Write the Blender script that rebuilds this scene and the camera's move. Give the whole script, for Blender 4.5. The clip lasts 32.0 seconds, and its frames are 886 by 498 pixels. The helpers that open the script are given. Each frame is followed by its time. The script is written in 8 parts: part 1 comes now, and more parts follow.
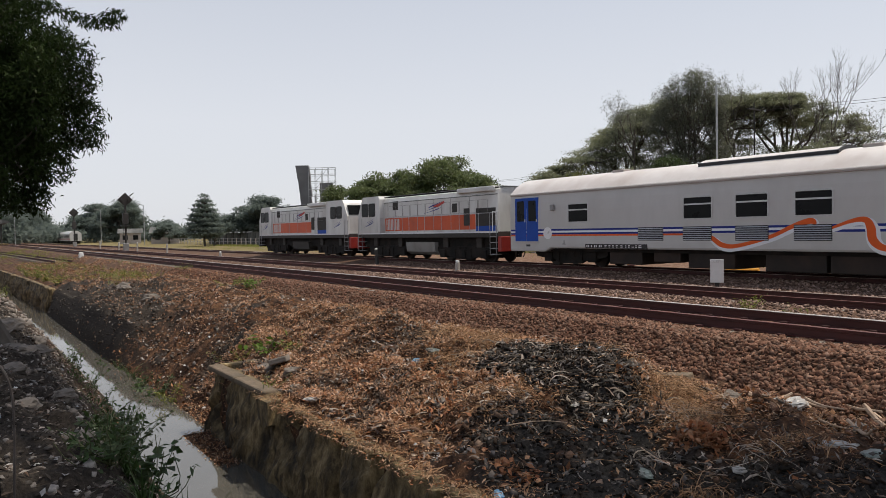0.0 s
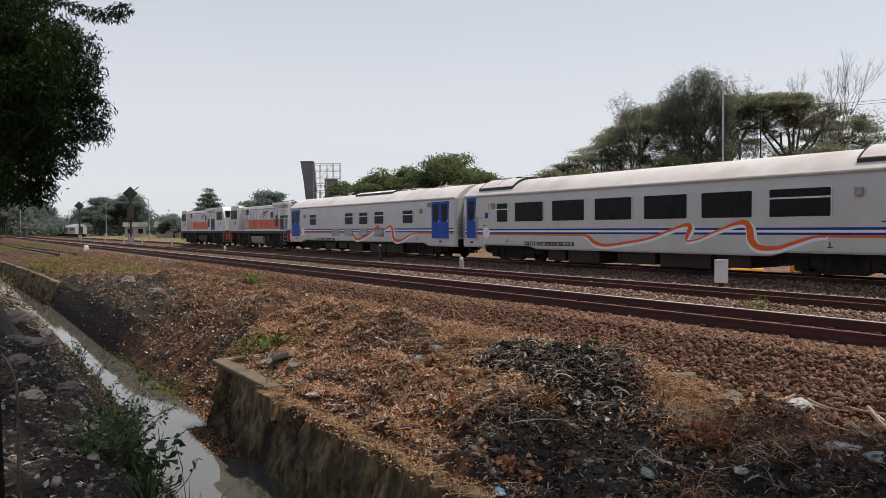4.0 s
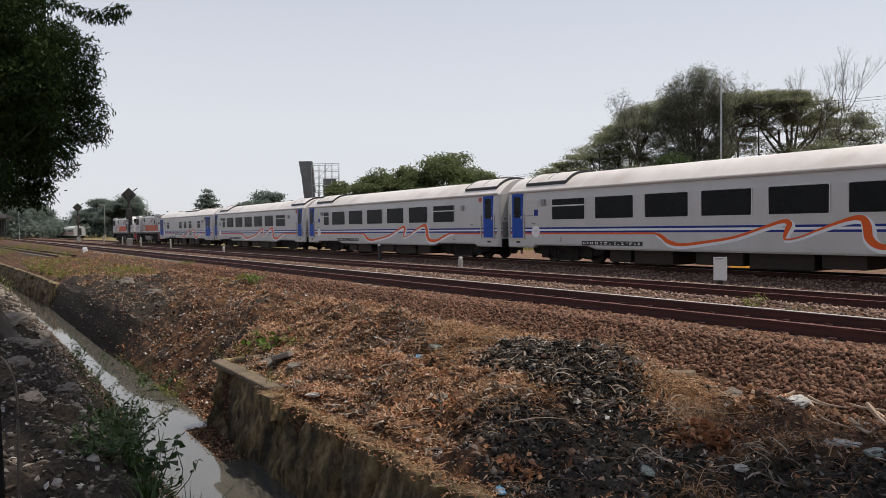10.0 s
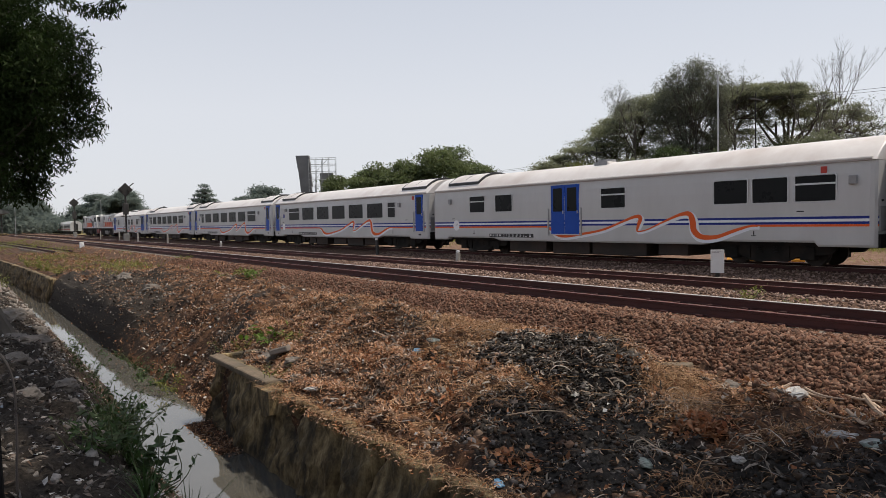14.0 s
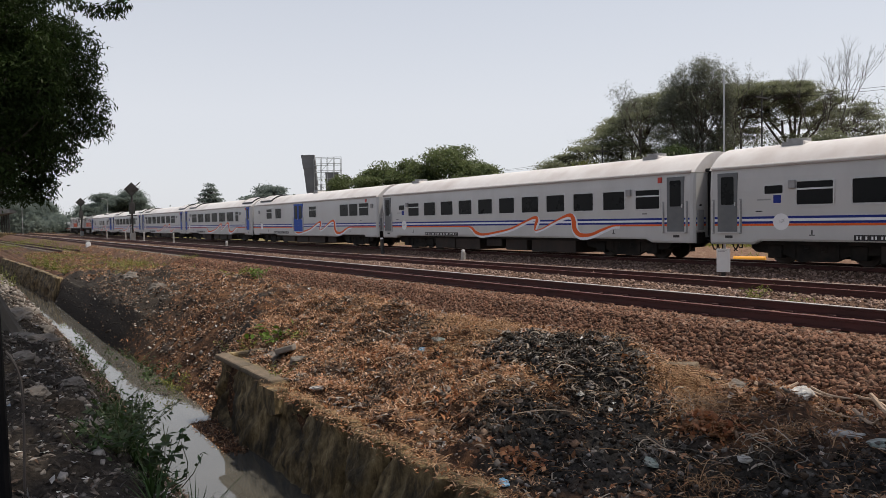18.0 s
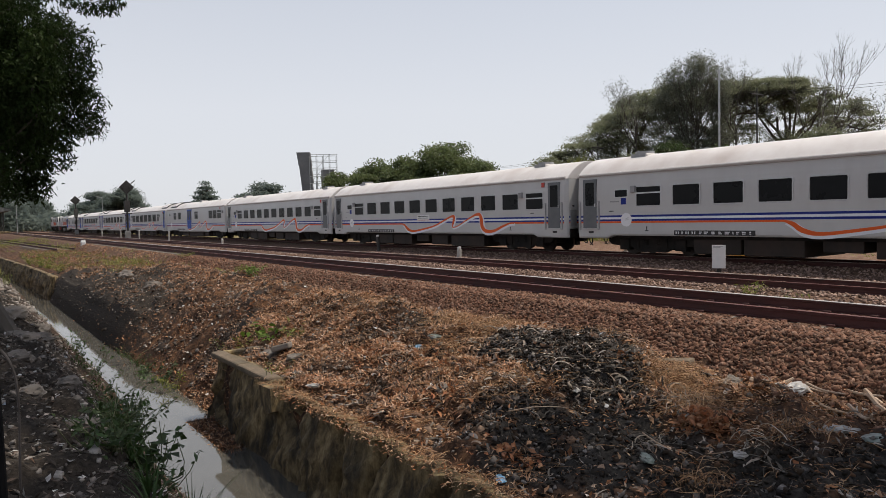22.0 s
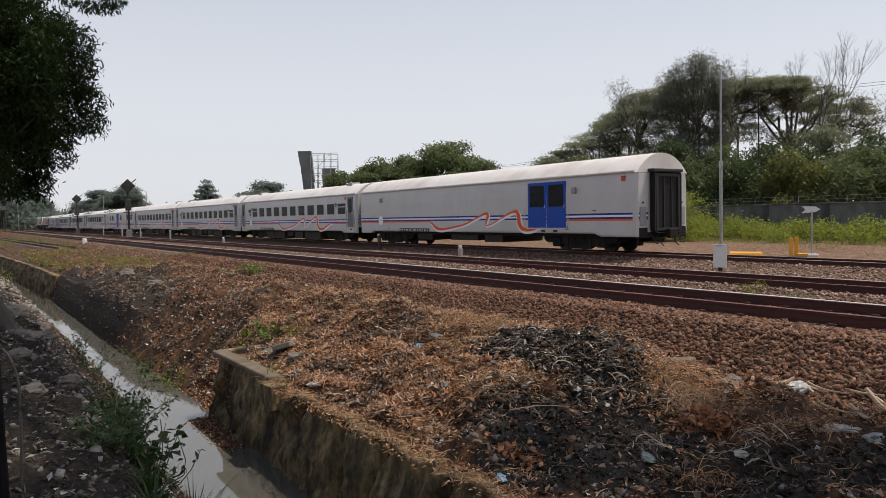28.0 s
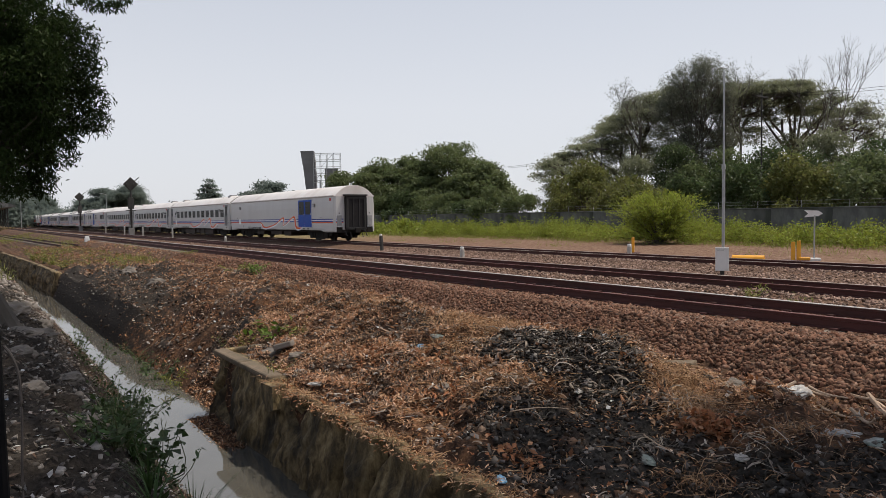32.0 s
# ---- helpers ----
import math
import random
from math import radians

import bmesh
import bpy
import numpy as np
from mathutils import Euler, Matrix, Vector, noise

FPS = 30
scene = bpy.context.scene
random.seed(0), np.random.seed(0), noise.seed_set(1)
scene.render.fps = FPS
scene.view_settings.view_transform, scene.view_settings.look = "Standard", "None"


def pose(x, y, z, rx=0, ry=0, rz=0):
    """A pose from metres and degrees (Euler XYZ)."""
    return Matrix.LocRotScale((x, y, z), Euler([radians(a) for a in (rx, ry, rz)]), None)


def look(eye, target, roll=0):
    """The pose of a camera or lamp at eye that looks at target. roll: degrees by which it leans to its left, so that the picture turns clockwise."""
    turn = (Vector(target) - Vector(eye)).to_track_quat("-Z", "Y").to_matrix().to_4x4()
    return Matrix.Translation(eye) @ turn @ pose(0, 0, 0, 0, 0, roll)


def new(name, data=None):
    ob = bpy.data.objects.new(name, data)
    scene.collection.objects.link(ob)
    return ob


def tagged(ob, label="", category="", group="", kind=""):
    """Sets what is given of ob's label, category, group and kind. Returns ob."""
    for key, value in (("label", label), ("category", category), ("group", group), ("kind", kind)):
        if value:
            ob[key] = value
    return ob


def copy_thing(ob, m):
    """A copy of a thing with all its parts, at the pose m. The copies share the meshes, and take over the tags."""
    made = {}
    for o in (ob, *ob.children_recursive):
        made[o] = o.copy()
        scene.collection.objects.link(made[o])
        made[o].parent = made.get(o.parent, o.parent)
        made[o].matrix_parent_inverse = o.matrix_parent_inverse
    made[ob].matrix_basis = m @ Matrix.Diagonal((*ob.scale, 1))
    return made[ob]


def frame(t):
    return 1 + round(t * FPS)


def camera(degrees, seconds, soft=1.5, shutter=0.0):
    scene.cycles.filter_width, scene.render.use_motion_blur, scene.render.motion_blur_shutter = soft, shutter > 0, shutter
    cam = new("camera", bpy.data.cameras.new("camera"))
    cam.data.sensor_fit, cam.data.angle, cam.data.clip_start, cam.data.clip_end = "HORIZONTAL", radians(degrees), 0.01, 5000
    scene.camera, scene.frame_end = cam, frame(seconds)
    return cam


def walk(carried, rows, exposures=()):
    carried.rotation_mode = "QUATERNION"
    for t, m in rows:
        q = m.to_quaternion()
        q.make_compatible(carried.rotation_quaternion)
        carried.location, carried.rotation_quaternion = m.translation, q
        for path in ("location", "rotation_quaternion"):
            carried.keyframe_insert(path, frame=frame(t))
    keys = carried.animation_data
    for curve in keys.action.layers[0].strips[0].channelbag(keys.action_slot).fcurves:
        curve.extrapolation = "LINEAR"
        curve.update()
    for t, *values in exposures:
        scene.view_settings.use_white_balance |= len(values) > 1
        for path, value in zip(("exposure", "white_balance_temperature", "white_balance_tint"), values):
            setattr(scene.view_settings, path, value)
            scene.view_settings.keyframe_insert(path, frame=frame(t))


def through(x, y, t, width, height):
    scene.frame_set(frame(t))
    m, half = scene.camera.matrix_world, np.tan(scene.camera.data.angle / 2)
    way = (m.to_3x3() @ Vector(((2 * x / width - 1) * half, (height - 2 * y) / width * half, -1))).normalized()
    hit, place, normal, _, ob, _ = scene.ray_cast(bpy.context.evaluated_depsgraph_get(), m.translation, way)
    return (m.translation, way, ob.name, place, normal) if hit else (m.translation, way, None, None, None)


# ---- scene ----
cam = camera(64.75, 32.0, soft=0.7)


def aim(turn, tilt, roll):
    """The hand-held camera: it stands in one place and only turns a little."""
    return pose(0, 0, EYE, tilt, 0, turn) @ pose(0, 0, 0, 0, 0, roll)


EYE = 1.547
walk(cam, [
    (0.0, aim(54.82, 88.47, -1.08)),
    (0.5, aim(54.51, 88.42, -1.17)),
    (1.0, aim(54.64, 88.38, -0.75)),
    (1.5, aim(54.84, 88.60, -0.53)),
    (2.0, aim(54.98, 88.43, -0.43)),
    (2.5, aim(54.89, 88.25, -0.36)),
    (3.0, aim(55.00, 88.21, -0.43)),
    (3.5, aim(55.10, 88.19, -0.44)),
    (5.5, aim(55.30, 88.37, -0.53)),
    (6.0, aim(55.15, 88.36, -0.73)),
    (6.5, aim(55.06, 88.36, -0.87)),
    (7.0, aim(55.03, 88.30, -0.80)),
    (7.5, aim(54.93, 88.08, -0.64)),
    (8.0, aim(54.75, 87.89, -0.78)),
    (8.5, aim(54.74, 87.96, -0.78)),
    (9.0, aim(54.82, 88.07, -0.83)),
    (9.5, aim(55.00, 88.12, -0.82)),
    (10.0, aim(55.07, 88.18, -0.82)),
    (10.5, aim(55.02, 88.26, -0.90)),
    (11.0, aim(55.07, 88.25, -0.75)),
    (11.5, aim(55.00, 88.25, -0.79)),
    (12.0, aim(55.08, 88.27, -1.01)),
    (12.5, aim(55.09, 88.27, -1.04)),
    (13.0, aim(54.92, 88.04, -1.05)),
    (13.5, aim(54.74, 87.77, -1.06)),
    (14.0, aim(54.87, 87.67, -1.07)),
    (14.5, aim(55.02, 87.70, -1.00)),
    (16.5, aim(55.22, 87.65, -1.11)),
    (17.0, aim(55.22, 87.55, -1.12)),
    (17.5, aim(55.20, 87.57, -1.17)),
    (18.0, aim(55.30, 87.61, -1.11)),
    (18.5, aim(55.23, 87.54, -1.13)),
    (19.0, aim(55.14, 87.57, -1.19)),
    (19.5, aim(55.19, 87.71, -1.25)),
    (20.0, aim(55.19, 87.66, -1.26)),
    (20.5, aim(55.17, 87.70, -1.19)),
    (21.0, aim(55.17, 87.78, -1.19)),
    (21.5, aim(55.07, 87.58, -1.29)),
    (22.0, aim(54.98, 87.37, -1.27)),
    (22.5, aim(54.93, 87.22, -1.20)),
    (23.0, aim(54.99, 87.13, -1.09)),
    (23.5, aim(54.93, 87.01, -1.07)),
    (24.0, aim(54.81, 86.92, -1.17)),
    (24.5, aim(54.79, 87.16, -1.17)),
    (25.0, aim(54.94, 87.29, -1.24)),
    (25.5, aim(55.09, 87.19, -1.33)),
    (27.5, aim(55.11, 87.17, -1.14)),
    (28.0, aim(55.07, 87.28, -1.22)),
    (28.5, aim(55.43, 87.42, -1.28)),
    (29.0, aim(55.49, 87.46, -1.32)),
    (29.5, aim(55.34, 87.22, -1.17)),
    (30.0, aim(55.21, 87.35, -0.79)),
    (30.5, aim(55.27, 87.52, -0.88)),
    (31.0, aim(55.33, 87.42, -0.78)),
    (31.5, aim(55.26, 87.36, -0.74)),
    (32.0, aim(55.22, 87.36, -0.74)),
])

# ---- world, sun and exposure ----
SUN_ELEV, SUN_AZ = 65.0, 20.0      # degrees; azimuth from +y towards +x
world = bpy.data.worlds.new("hazy_sky")
scene.world = world
world.use_nodes = True
wn = world.node_tree.nodes
sky = wn.new("ShaderNodeTexSky")
sky.sky_type = "NISHITA"
sky.sun_disc = False
sky.sun_elevation = radians(SUN_ELEV)
sky.sun_rotation = radians(SUN_AZ)
sky.air_density, sky.dust_density, sky.ozone_density = 1.0, 1.5, 1.0
bg = wn["Background"]
bg.inputs["Strength"].default_value = 0.10
# thick white haze over the clear sky
haze = wn.new("ShaderNodeMix")
haze.data_type = "RGBA"
aim_up = wn.new("ShaderNodeTexCoord")
split = wn.new("ShaderNodeSeparateXYZ")
thin = wn.new("ShaderNodeMapRange")
thin.inputs["From Min"].default_value, thin.inputs["From Max"].default_value = 0.15, 0.85
thin.inputs["To Min"].default_value, thin.inputs["To Max"].default_value = 0.85, 0.12
world.node_tree.links.new(aim_up.outputs["Generated"], split.inputs[0])
world.node_tree.links.new(split.outputs["Z"], thin.inputs["Value"])
world.node_tree.links.new(thin.outputs[0], haze.inputs["Factor"])
haze.inputs[7].default_value = (7.95, 8.1, 8.6, 1)
world.node_tree.links.new(sky.outputs[0], haze.inputs[6])
world.node_tree.links.new(haze.outputs[2], bg.inputs["Color"])
sun_data = bpy.data.lights.new("sun", "SUN")
sun_data.energy, sun_data.angle, sun_data.color = 4.2, radians(1.2), (1.0, 0.91, 0.78)
sun = new("sun", sun_data)
_e, _a = radians(SUN_ELEV), radians(SUN_AZ)
sun.matrix_world = look((0, 0, 30), (-math.sin(_a) * math.cos(_e) * 10, -math.cos(_a) * math.cos(_e) * 10, 30 - math.sin(_e) * 10))
scene.view_settings.exposure = 0.0

# ---- helpers and materials ----
def part(name, bm, material, parent, label="", smooth=False):
    me = bpy.data.meshes.new(name)
    bm.to_mesh(me)
    bm.free()
    if material:
        me.materials.append(material)
    if smooth:
        me.shade_smooth()
    ob = new(name, me)
    ob.parent = parent
    if label:
        ob["label"] = label
    return ob


def share(name, ob, parent, m, label=""):
    """Another object on the same mesh."""
    o = new(name, ob.data)
    o.parent = parent
    o.matrix_basis = m
    if label:
        o["label"] = label
    return o


def thing(name, m, label, category, group="", kind=""):
    ob = new(name)
    ob.matrix_basis = m
    ob.empty_display_size = 0.2
    return tagged(ob, label, category, group, kind)


def box(bm, x0, x1, y0, y1, z0, z1, bevel=0.0):
    g = bmesh.ops.create_cube(bm, size=1.0, matrix=Matrix.Translation(((x0 + x1) / 2, (y0 + y1) / 2, (z0 + z1) / 2)) @ Matrix.Diagonal((abs(x1 - x0), abs(y1 - y0), abs(z1 - z0), 1)))
    if bevel:
        es = {e for v in g["verts"] for e in v.link_edges}
        bmesh.ops.bevel(bm, geom=list(es), offset=bevel, segments=2, affect="EDGES", profile=0.5)
    return bm


def boxed(*a, bevel=0.0):
    return box(bmesh.new(), *a, bevel=bevel)


def rod(bm, a, b, r0, r1=None, n=8, caps=True):
    a, b = Vector(a), Vector(b)
    d = b - a
    m = Matrix.Translation((a + b) / 2) @ d.to_track_quat("Z", "Y").to_matrix().to_4x4()
    bmesh.ops.create_cone(bm, cap_ends=caps, segments=n, radius1=r0, radius2=r0 if r1 is None else r1, depth=d.length, matrix=m)
    return bm


def tube(bm, pts, radii, n=6):
    """One bent tube through the points."""
    pts = [Vector(q) for q in pts]
    rings = []
    for i, q in enumerate(pts):
        d = (pts[min(i + 1, len(pts) - 1)] - pts[max(i - 1, 0)]).normalized()
        rot = d.to_track_quat("Z", "Y").to_matrix()
        rings.append([bm.verts.new(q + rot @ Vector((radii[i] * math.cos(2 * math.pi * k / n), radii[i] * math.sin(2 * math.pi * k / n), 0))) for k in range(n)])
    for a, b in zip(rings, rings[1:]):
        for k in range(n):
            bm.faces.new((a[k], a[(k + 1) % n], b[(k + 1) % n], b[k]))
    bm.faces.new(rings[0][::-1])
    bm.faces.new(rings[-1])
    return bm


def prism(bm, outline, axis, a, b):
    """Extrudes a closed outline of 2D points along the axis 'x', 'y' or 'z' from a to b."""
    put = {"x": lambda u, v, w: (w, u, v), "y": lambda u, v, w: (u, w, v), "z": lambda u, v, w: (u, v, w)}[axis]
    lo = [bm.verts.new(put(u, v, a)) for u, v in outline]
    hi = [bm.verts.new(put(u, v, b)) for u, v in outline]
    n = len(outline)
    for i in range(n):
        bm.faces.new((lo[i], lo[(i + 1) % n], hi[(i + 1) % n], hi[i]))
    bm.faces.new(lo[::-1])
    bm.faces.new(hi)
    bmesh.ops.recalc_face_normals(bm, faces=bm.faces[:])
    return bm


def rounded(x0, x1, z0, z1, r, n=3):
    out = []
    for cx, cz, a0 in ((x1 - r, z0 + r, -90), (x1 - r, z1 - r, 0), (x0 + r, z1 - r, 90), (x0 + r, z0 + r, 180)):
        for i in range(n + 1):
            a = radians(a0 + 90 * i / n)
            out.append((cx + r * math.cos(a), cz + r * math.sin(a)))
    return out


def ring(bm, x0, x1, z0, z1, r, w, y_out, y_in, n=3):
    """A rounded frame in the x-z plane, facing -y."""
    o, i = rounded(x0, x1, z0, z1, r, n), rounded(x0 + w, x1 - w, z0 + w, z1 - w, max(r - w, 0.01), n)
    vo = [bm.verts.new((u, y_out, v)) for u, v in o]
    vi = [bm.verts.new((u, y_out, v)) for u, v in i]
    bo = [bm.verts.new((u, y_in, v)) for u, v in o]
    bi = [bm.verts.new((u, y_in, v)) for u, v in i]
    k = len(o)
    for j in range(k):
        q = (j + 1) % k
        bm.faces.new((vo[j], vo[q], vi[q], vi[j]))
        bm.faces.new((bo[j], bo[q], vo[q], vo[j]))
        bm.faces.new((vi[j], vi[q], bi[q], bi[j]))
    bmesh.ops.recalc_face_normals(bm, faces=bm.faces[:])
    return bm


def mat(name, colors, rough=0.7, metal=0.0, scale=4.0, detail=6.0, bump=0.0, bump_scale=30.0, stain=None, stain_scale=0.6, stain_amount=0.4, per_object=0.0, per_island=0.0, coords="Object", spec=0.5, stretch=(1, 1, 1), rough_var=0.1, sheen=0.0):
    """Noise between the colours (grain), larger stains, bump, and variation from piece to piece."""
    m = bpy.data.materials.new(name)
    m.use_nodes = True
    nt = m.node_tree
    N, L = nt.nodes, nt.links
    b = N["Principled BSDF"]
    tc = N.new("ShaderNodeTexCoord")
    mp = N.new("ShaderNodeMapping")
    mp.inputs["Scale"].default_value = stretch
    L.new(tc.outputs[coords], mp.inputs["Vector"])
    nz = N.new("ShaderNodeTexNoise")
    nz.inputs["Scale"].default_value, nz.inputs["Detail"].default_value = scale, detail
    nz.inputs["Roughness"].default_value = 0.65
    L.new(mp.outputs[0], nz.inputs["Vector"])
    rp = N.new("ShaderNodeValToRGB")
    n = len(colors)
    while len(rp.color_ramp.elements) < n:
        rp.color_ramp.elements.new(0.5)
    for i, c in enumerate(colors):
        rp.color_ramp.elements[i].position = 0.3 + 0.4 * i / max(n - 1, 1)
        rp.color_ramp.elements[i].color = (*c, 1)
    L.new(nz.outputs["Fac"], rp.inputs[0])
    out = rp.outputs[0]
    if stain:
        n2 = N.new("ShaderNodeTexNoise")
        n2.inputs["Scale"].default_value, n2.inputs["Detail"].default_value = stain_scale, 5.0
        L.new(mp.outputs[0], n2.inputs["Vector"])
        r2 = N.new("ShaderNodeMapRange")
        r2.inputs["From Min"].default_value, r2.inputs["From Max"].default_value = 0.45, 0.7
        r2.inputs["To Max"].default_value = stain_amount
        L.new(n2.outputs["Fac"], r2.inputs["Value"])
        mx = N.new("ShaderNodeMix")
        mx.data_type = "RGBA"
        L.new(r2.outputs[0], mx.inputs["Factor"])
        L.new(out, mx.inputs[6])
        mx.inputs[7].default_value = (*stain, 1)
        out = mx.outputs[2]
    for amount, src in ((per_object, "object"), (per_island, "island")):
        if amount:
            if src == "object":
                rnd = N.new("ShaderNodeObjectInfo").outputs["Random"]
            else:
                rnd = N.new("ShaderNodeNewGeometry").outputs["Random Per Island"]
            hs = N.new("ShaderNodeHueSaturation")
            r3 = N.new("ShaderNodeMapRange")
            r3.inputs["To Min"].default_value, r3.inputs["To Max"].default_value = 1 - amount, 1 + amount
            L.new(rnd, r3.inputs["Value"])
            L.new(r3.outputs[0], hs.inputs["Value"])
            r4 = N.new("ShaderNodeMapRange")
            r4.inputs["To Min"].default_value, r4.inputs["To Max"].default_value = 0.5 - amount * 0.05, 0.5 + amount * 0.05
            L.new(rnd, r4.inputs["Value"])
            L.new(r4.outputs[0], hs.inputs["Hue"])
            L.new(out, hs.inputs["Color"])
            out = hs.outputs[0]
    L.new(out, b.inputs["Base Color"])
    b.inputs["Metallic"].default_value = metal
    b.inputs["Specular IOR Level"].default_value = spec
    if rough_var:
        r5 = N.new("ShaderNodeMapRange")
        r5.inputs["To Min"].default_value, r5.inputs["To Max"].default_value = max(rough - rough_var, 0.02), min(rough + rough_var, 1)
        L.new(nz.outputs["Fac"], r5.inputs["Value"])
        L.new(r5.outputs[0], b.inputs["Roughness"])
    else:
        b.inputs["Roughness"].default_value = rough
    if bump:
        n3 = N.new("ShaderNodeTexNoise")
        n3.inputs["Scale"].default_value, n3.inputs["Detail"].default_value = bump_scale, 4.0
        L.new(mp.outputs[0], n3.inputs["Vector"])
        bp = N.new("ShaderNodeBump")
        bp.inputs["Strength"].default_value, bp.inputs["Distance"].default_value = bump, 0.02
        L.new(n3.outputs["Fac"], bp.inputs["Height"])
        L.new(bp.outputs[0], b.inputs["Normal"])
    return m


def leaf_mat(name, c0, c1, through=0.35, amount=0.35, spec=0.35):
    """A leaf: two greens from leaf to leaf, and some light through it."""
    m = mat(name, [c0, c1], rough=0.55, scale=0.9, per_island=amount, rough_var=0.1, spec=spec)
    N, L = m.node_tree.nodes, m.node_tree.links
    b = N["Principled BSDF"]
    tr = N.new("ShaderNodeBsdfTranslucent")
    src = b.inputs["Base Color"].links[0].from_socket
    L.new(src, tr.inputs["Color"])
    mx = N.new("ShaderNodeMixShader")
    mx.inputs[0].default_value = through
    L.new(b.outputs[0], mx.inputs[1])
    L.new(tr.outputs[0], mx.inputs[2])
    L.new(mx.outputs[0], N["Material Output"].inputs["Surface"])
    return m


M = {}
M["white"] = mat("coach_paint_white", [(0.49, 0.485, 0.475), (0.56, 0.555, 0.545)], rough=0.42, scale=1.2, stain=(0.46, 0.45, 0.43), stain_scale=0.5, stain_amount=0.3, stretch=(1, 1, 0.35))
M["roof"] = mat("roof_paint_light", [(0.66, 0.61, 0.575), (0.76, 0.725, 0.695)], rough=0.36, scale=1.5, stain=(0.42, 0.335, 0.285), stain_scale=0.5, stain_amount=0.55, stretch=(1, 1, 0.4))
M["blue"] = mat("door_paint_blue", [(0.006, 0.060, 0.34), (0.010, 0.075, 0.41)], rough=0.5, scale=2, spec=0.25)
M["navy"] = mat("stripe_navy", [(0.008, 0.024, 0.20), (0.012, 0.030, 0.24)], rough=0.5, scale=2, spec=0.25)
M["orange"] = mat("stripe_orange", [(0.70, 0.105, 0.016), (0.78, 0.13, 0.022)], rough=0.5, scale=2, spec=0.25)
M["black"] = mat("underframe_black", [(0.007, 0.007, 0.007), (0.018, 0.016, 0.014)], rough=0.85, scale=3, stain=(0.045, 0.034, 0.027), stain_scale=1.5, stain_amount=0.45, spec=0.25)
M["glass"] = mat("tinted_window_glass", [(0.006, 0.007, 0.008), (0.012, 0.013, 0.014)], rough=0.28, scale=1.0, rough_var=0.05, spec=0.12)
M["alu"] = mat("dull_aluminium", [(0.45, 0.45, 0.46), (0.58, 0.58, 0.58)], rough=0.38, metal=0.7, scale=6)
M["grey"] = mat("grey_metal_box", [(0.25, 0.25, 0.25), (0.33, 0.33, 0.33)], rough=0.55, scale=5)
M["plate"] = mat("data_plate_black", [(0.012, 0.012, 0.014), (0.02, 0.02, 0.022)], rough=0.5, scale=4)
M["letter"] = mat("lettering_white", [(0.72, 0.72, 0.72), (0.78, 0.78, 0.78)], rough=0.5, scale=4)
M["red"] = mat("buffer_beam_red", [(0.42, 0.03, 0.02), (0.50, 0.05, 0.03)], rough=0.5, scale=3)
M["rubber"] = mat("rubber_dark", [(0.015, 0.014, 0.014), (0.03, 0.03, 0.03)], rough=0.75, scale=5)
M["rail"] = mat("rail_rust", [(0.034, 0.010, 0.009), (0.080, 0.020, 0.017)], rough=0.75, scale=6, bump=0.2, stretch=(0.3, 1, 1))
M["railtop"] = mat("rail_head_polished", [(0.36, 0.27, 0.23), (0.52, 0.43, 0.38)], rough=0.42, metal=0.5, scale=8, stretch=(0.1, 1, 1))
M["railtop_bright"] = mat("rail_head_bright", [(0.50, 0.46, 0.43), (0.66, 0.62, 0.59)], rough=0.40, metal=0.5, scale=8, stretch=(0.1, 1, 1))
M["railtop_rusty"] = mat("rail_head_worn_rusty", [(0.085, 0.026, 0.022), (0.15, 0.05, 0.04)], rough=0.6, metal=0.2, scale=8, stretch=(0.1, 1, 1))
M["sleeper"] = mat("sleeper_concrete", [(0.15, 0.12, 0.10), (0.22, 0.19, 0.16)], rough=0.9, scale=8, bump=0.3)
M["bark"] = mat("bark", [(0.05, 0.042, 0.034), (0.10, 0.085, 0.07)], rough=0.9, scale=5, bump=0.4, stretch=(1, 1, 0.3))
M["concrete"] = mat("old_concrete", [(0.016, 0.013, 0.009), (0.09, 0.062, 0.028), (0.24, 0.172, 0.082), (0.38, 0.30, 0.17)], rough=0.92, scale=5.5, detail=8, bump=1.0, bump_scale=26, stain=(0.014, 0.012, 0.009), stain_scale=2.0, stain_amount=0.85, stretch=(1.3, 1.3, 0.55))
M["coping"] = mat("worn_coping", [(0.09, 0.066, 0.044), (0.20, 0.15, 0.10)], rough=0.92, scale=6, bump=0.6, bump_scale=20, stain=(0.05, 0.045, 0.03), stain_scale=3, stain_amount=0.7)
M["farwall"] = mat("grey_boundary_wall", [(0.055, 0.055, 0.055), (0.12, 0.12, 0.118), (0.20, 0.198, 0.19)], rough=0.9, scale=0.9, stain=(0.03, 0.034, 0.03), stain_scale=0.4, stain_amount=0.85, stretch=(1, 1, 0.5))
M["yellow"] = mat("yellow_orange_paint", [(0.75, 0.33, 0.02), (0.85, 0.40, 0.03)], rough=0.5, scale=3, stain=(0.4, 0.15, 0.03), stain_amount=0.4, stain_scale=3)
M["steel"] = mat("galvanised_steel", [(0.30, 0.31, 0.32), (0.42, 0.43, 0.44)], rough=0.5, metal=0.4, scale=5)
M["signwhite"] = mat("sign_white", [(0.70, 0.70, 0.69), (0.80, 0.80, 0.79)], rough=0.55, scale=3, stain=(0.4, 0.35, 0.3), stain_amount=0.3, stain_scale=3)

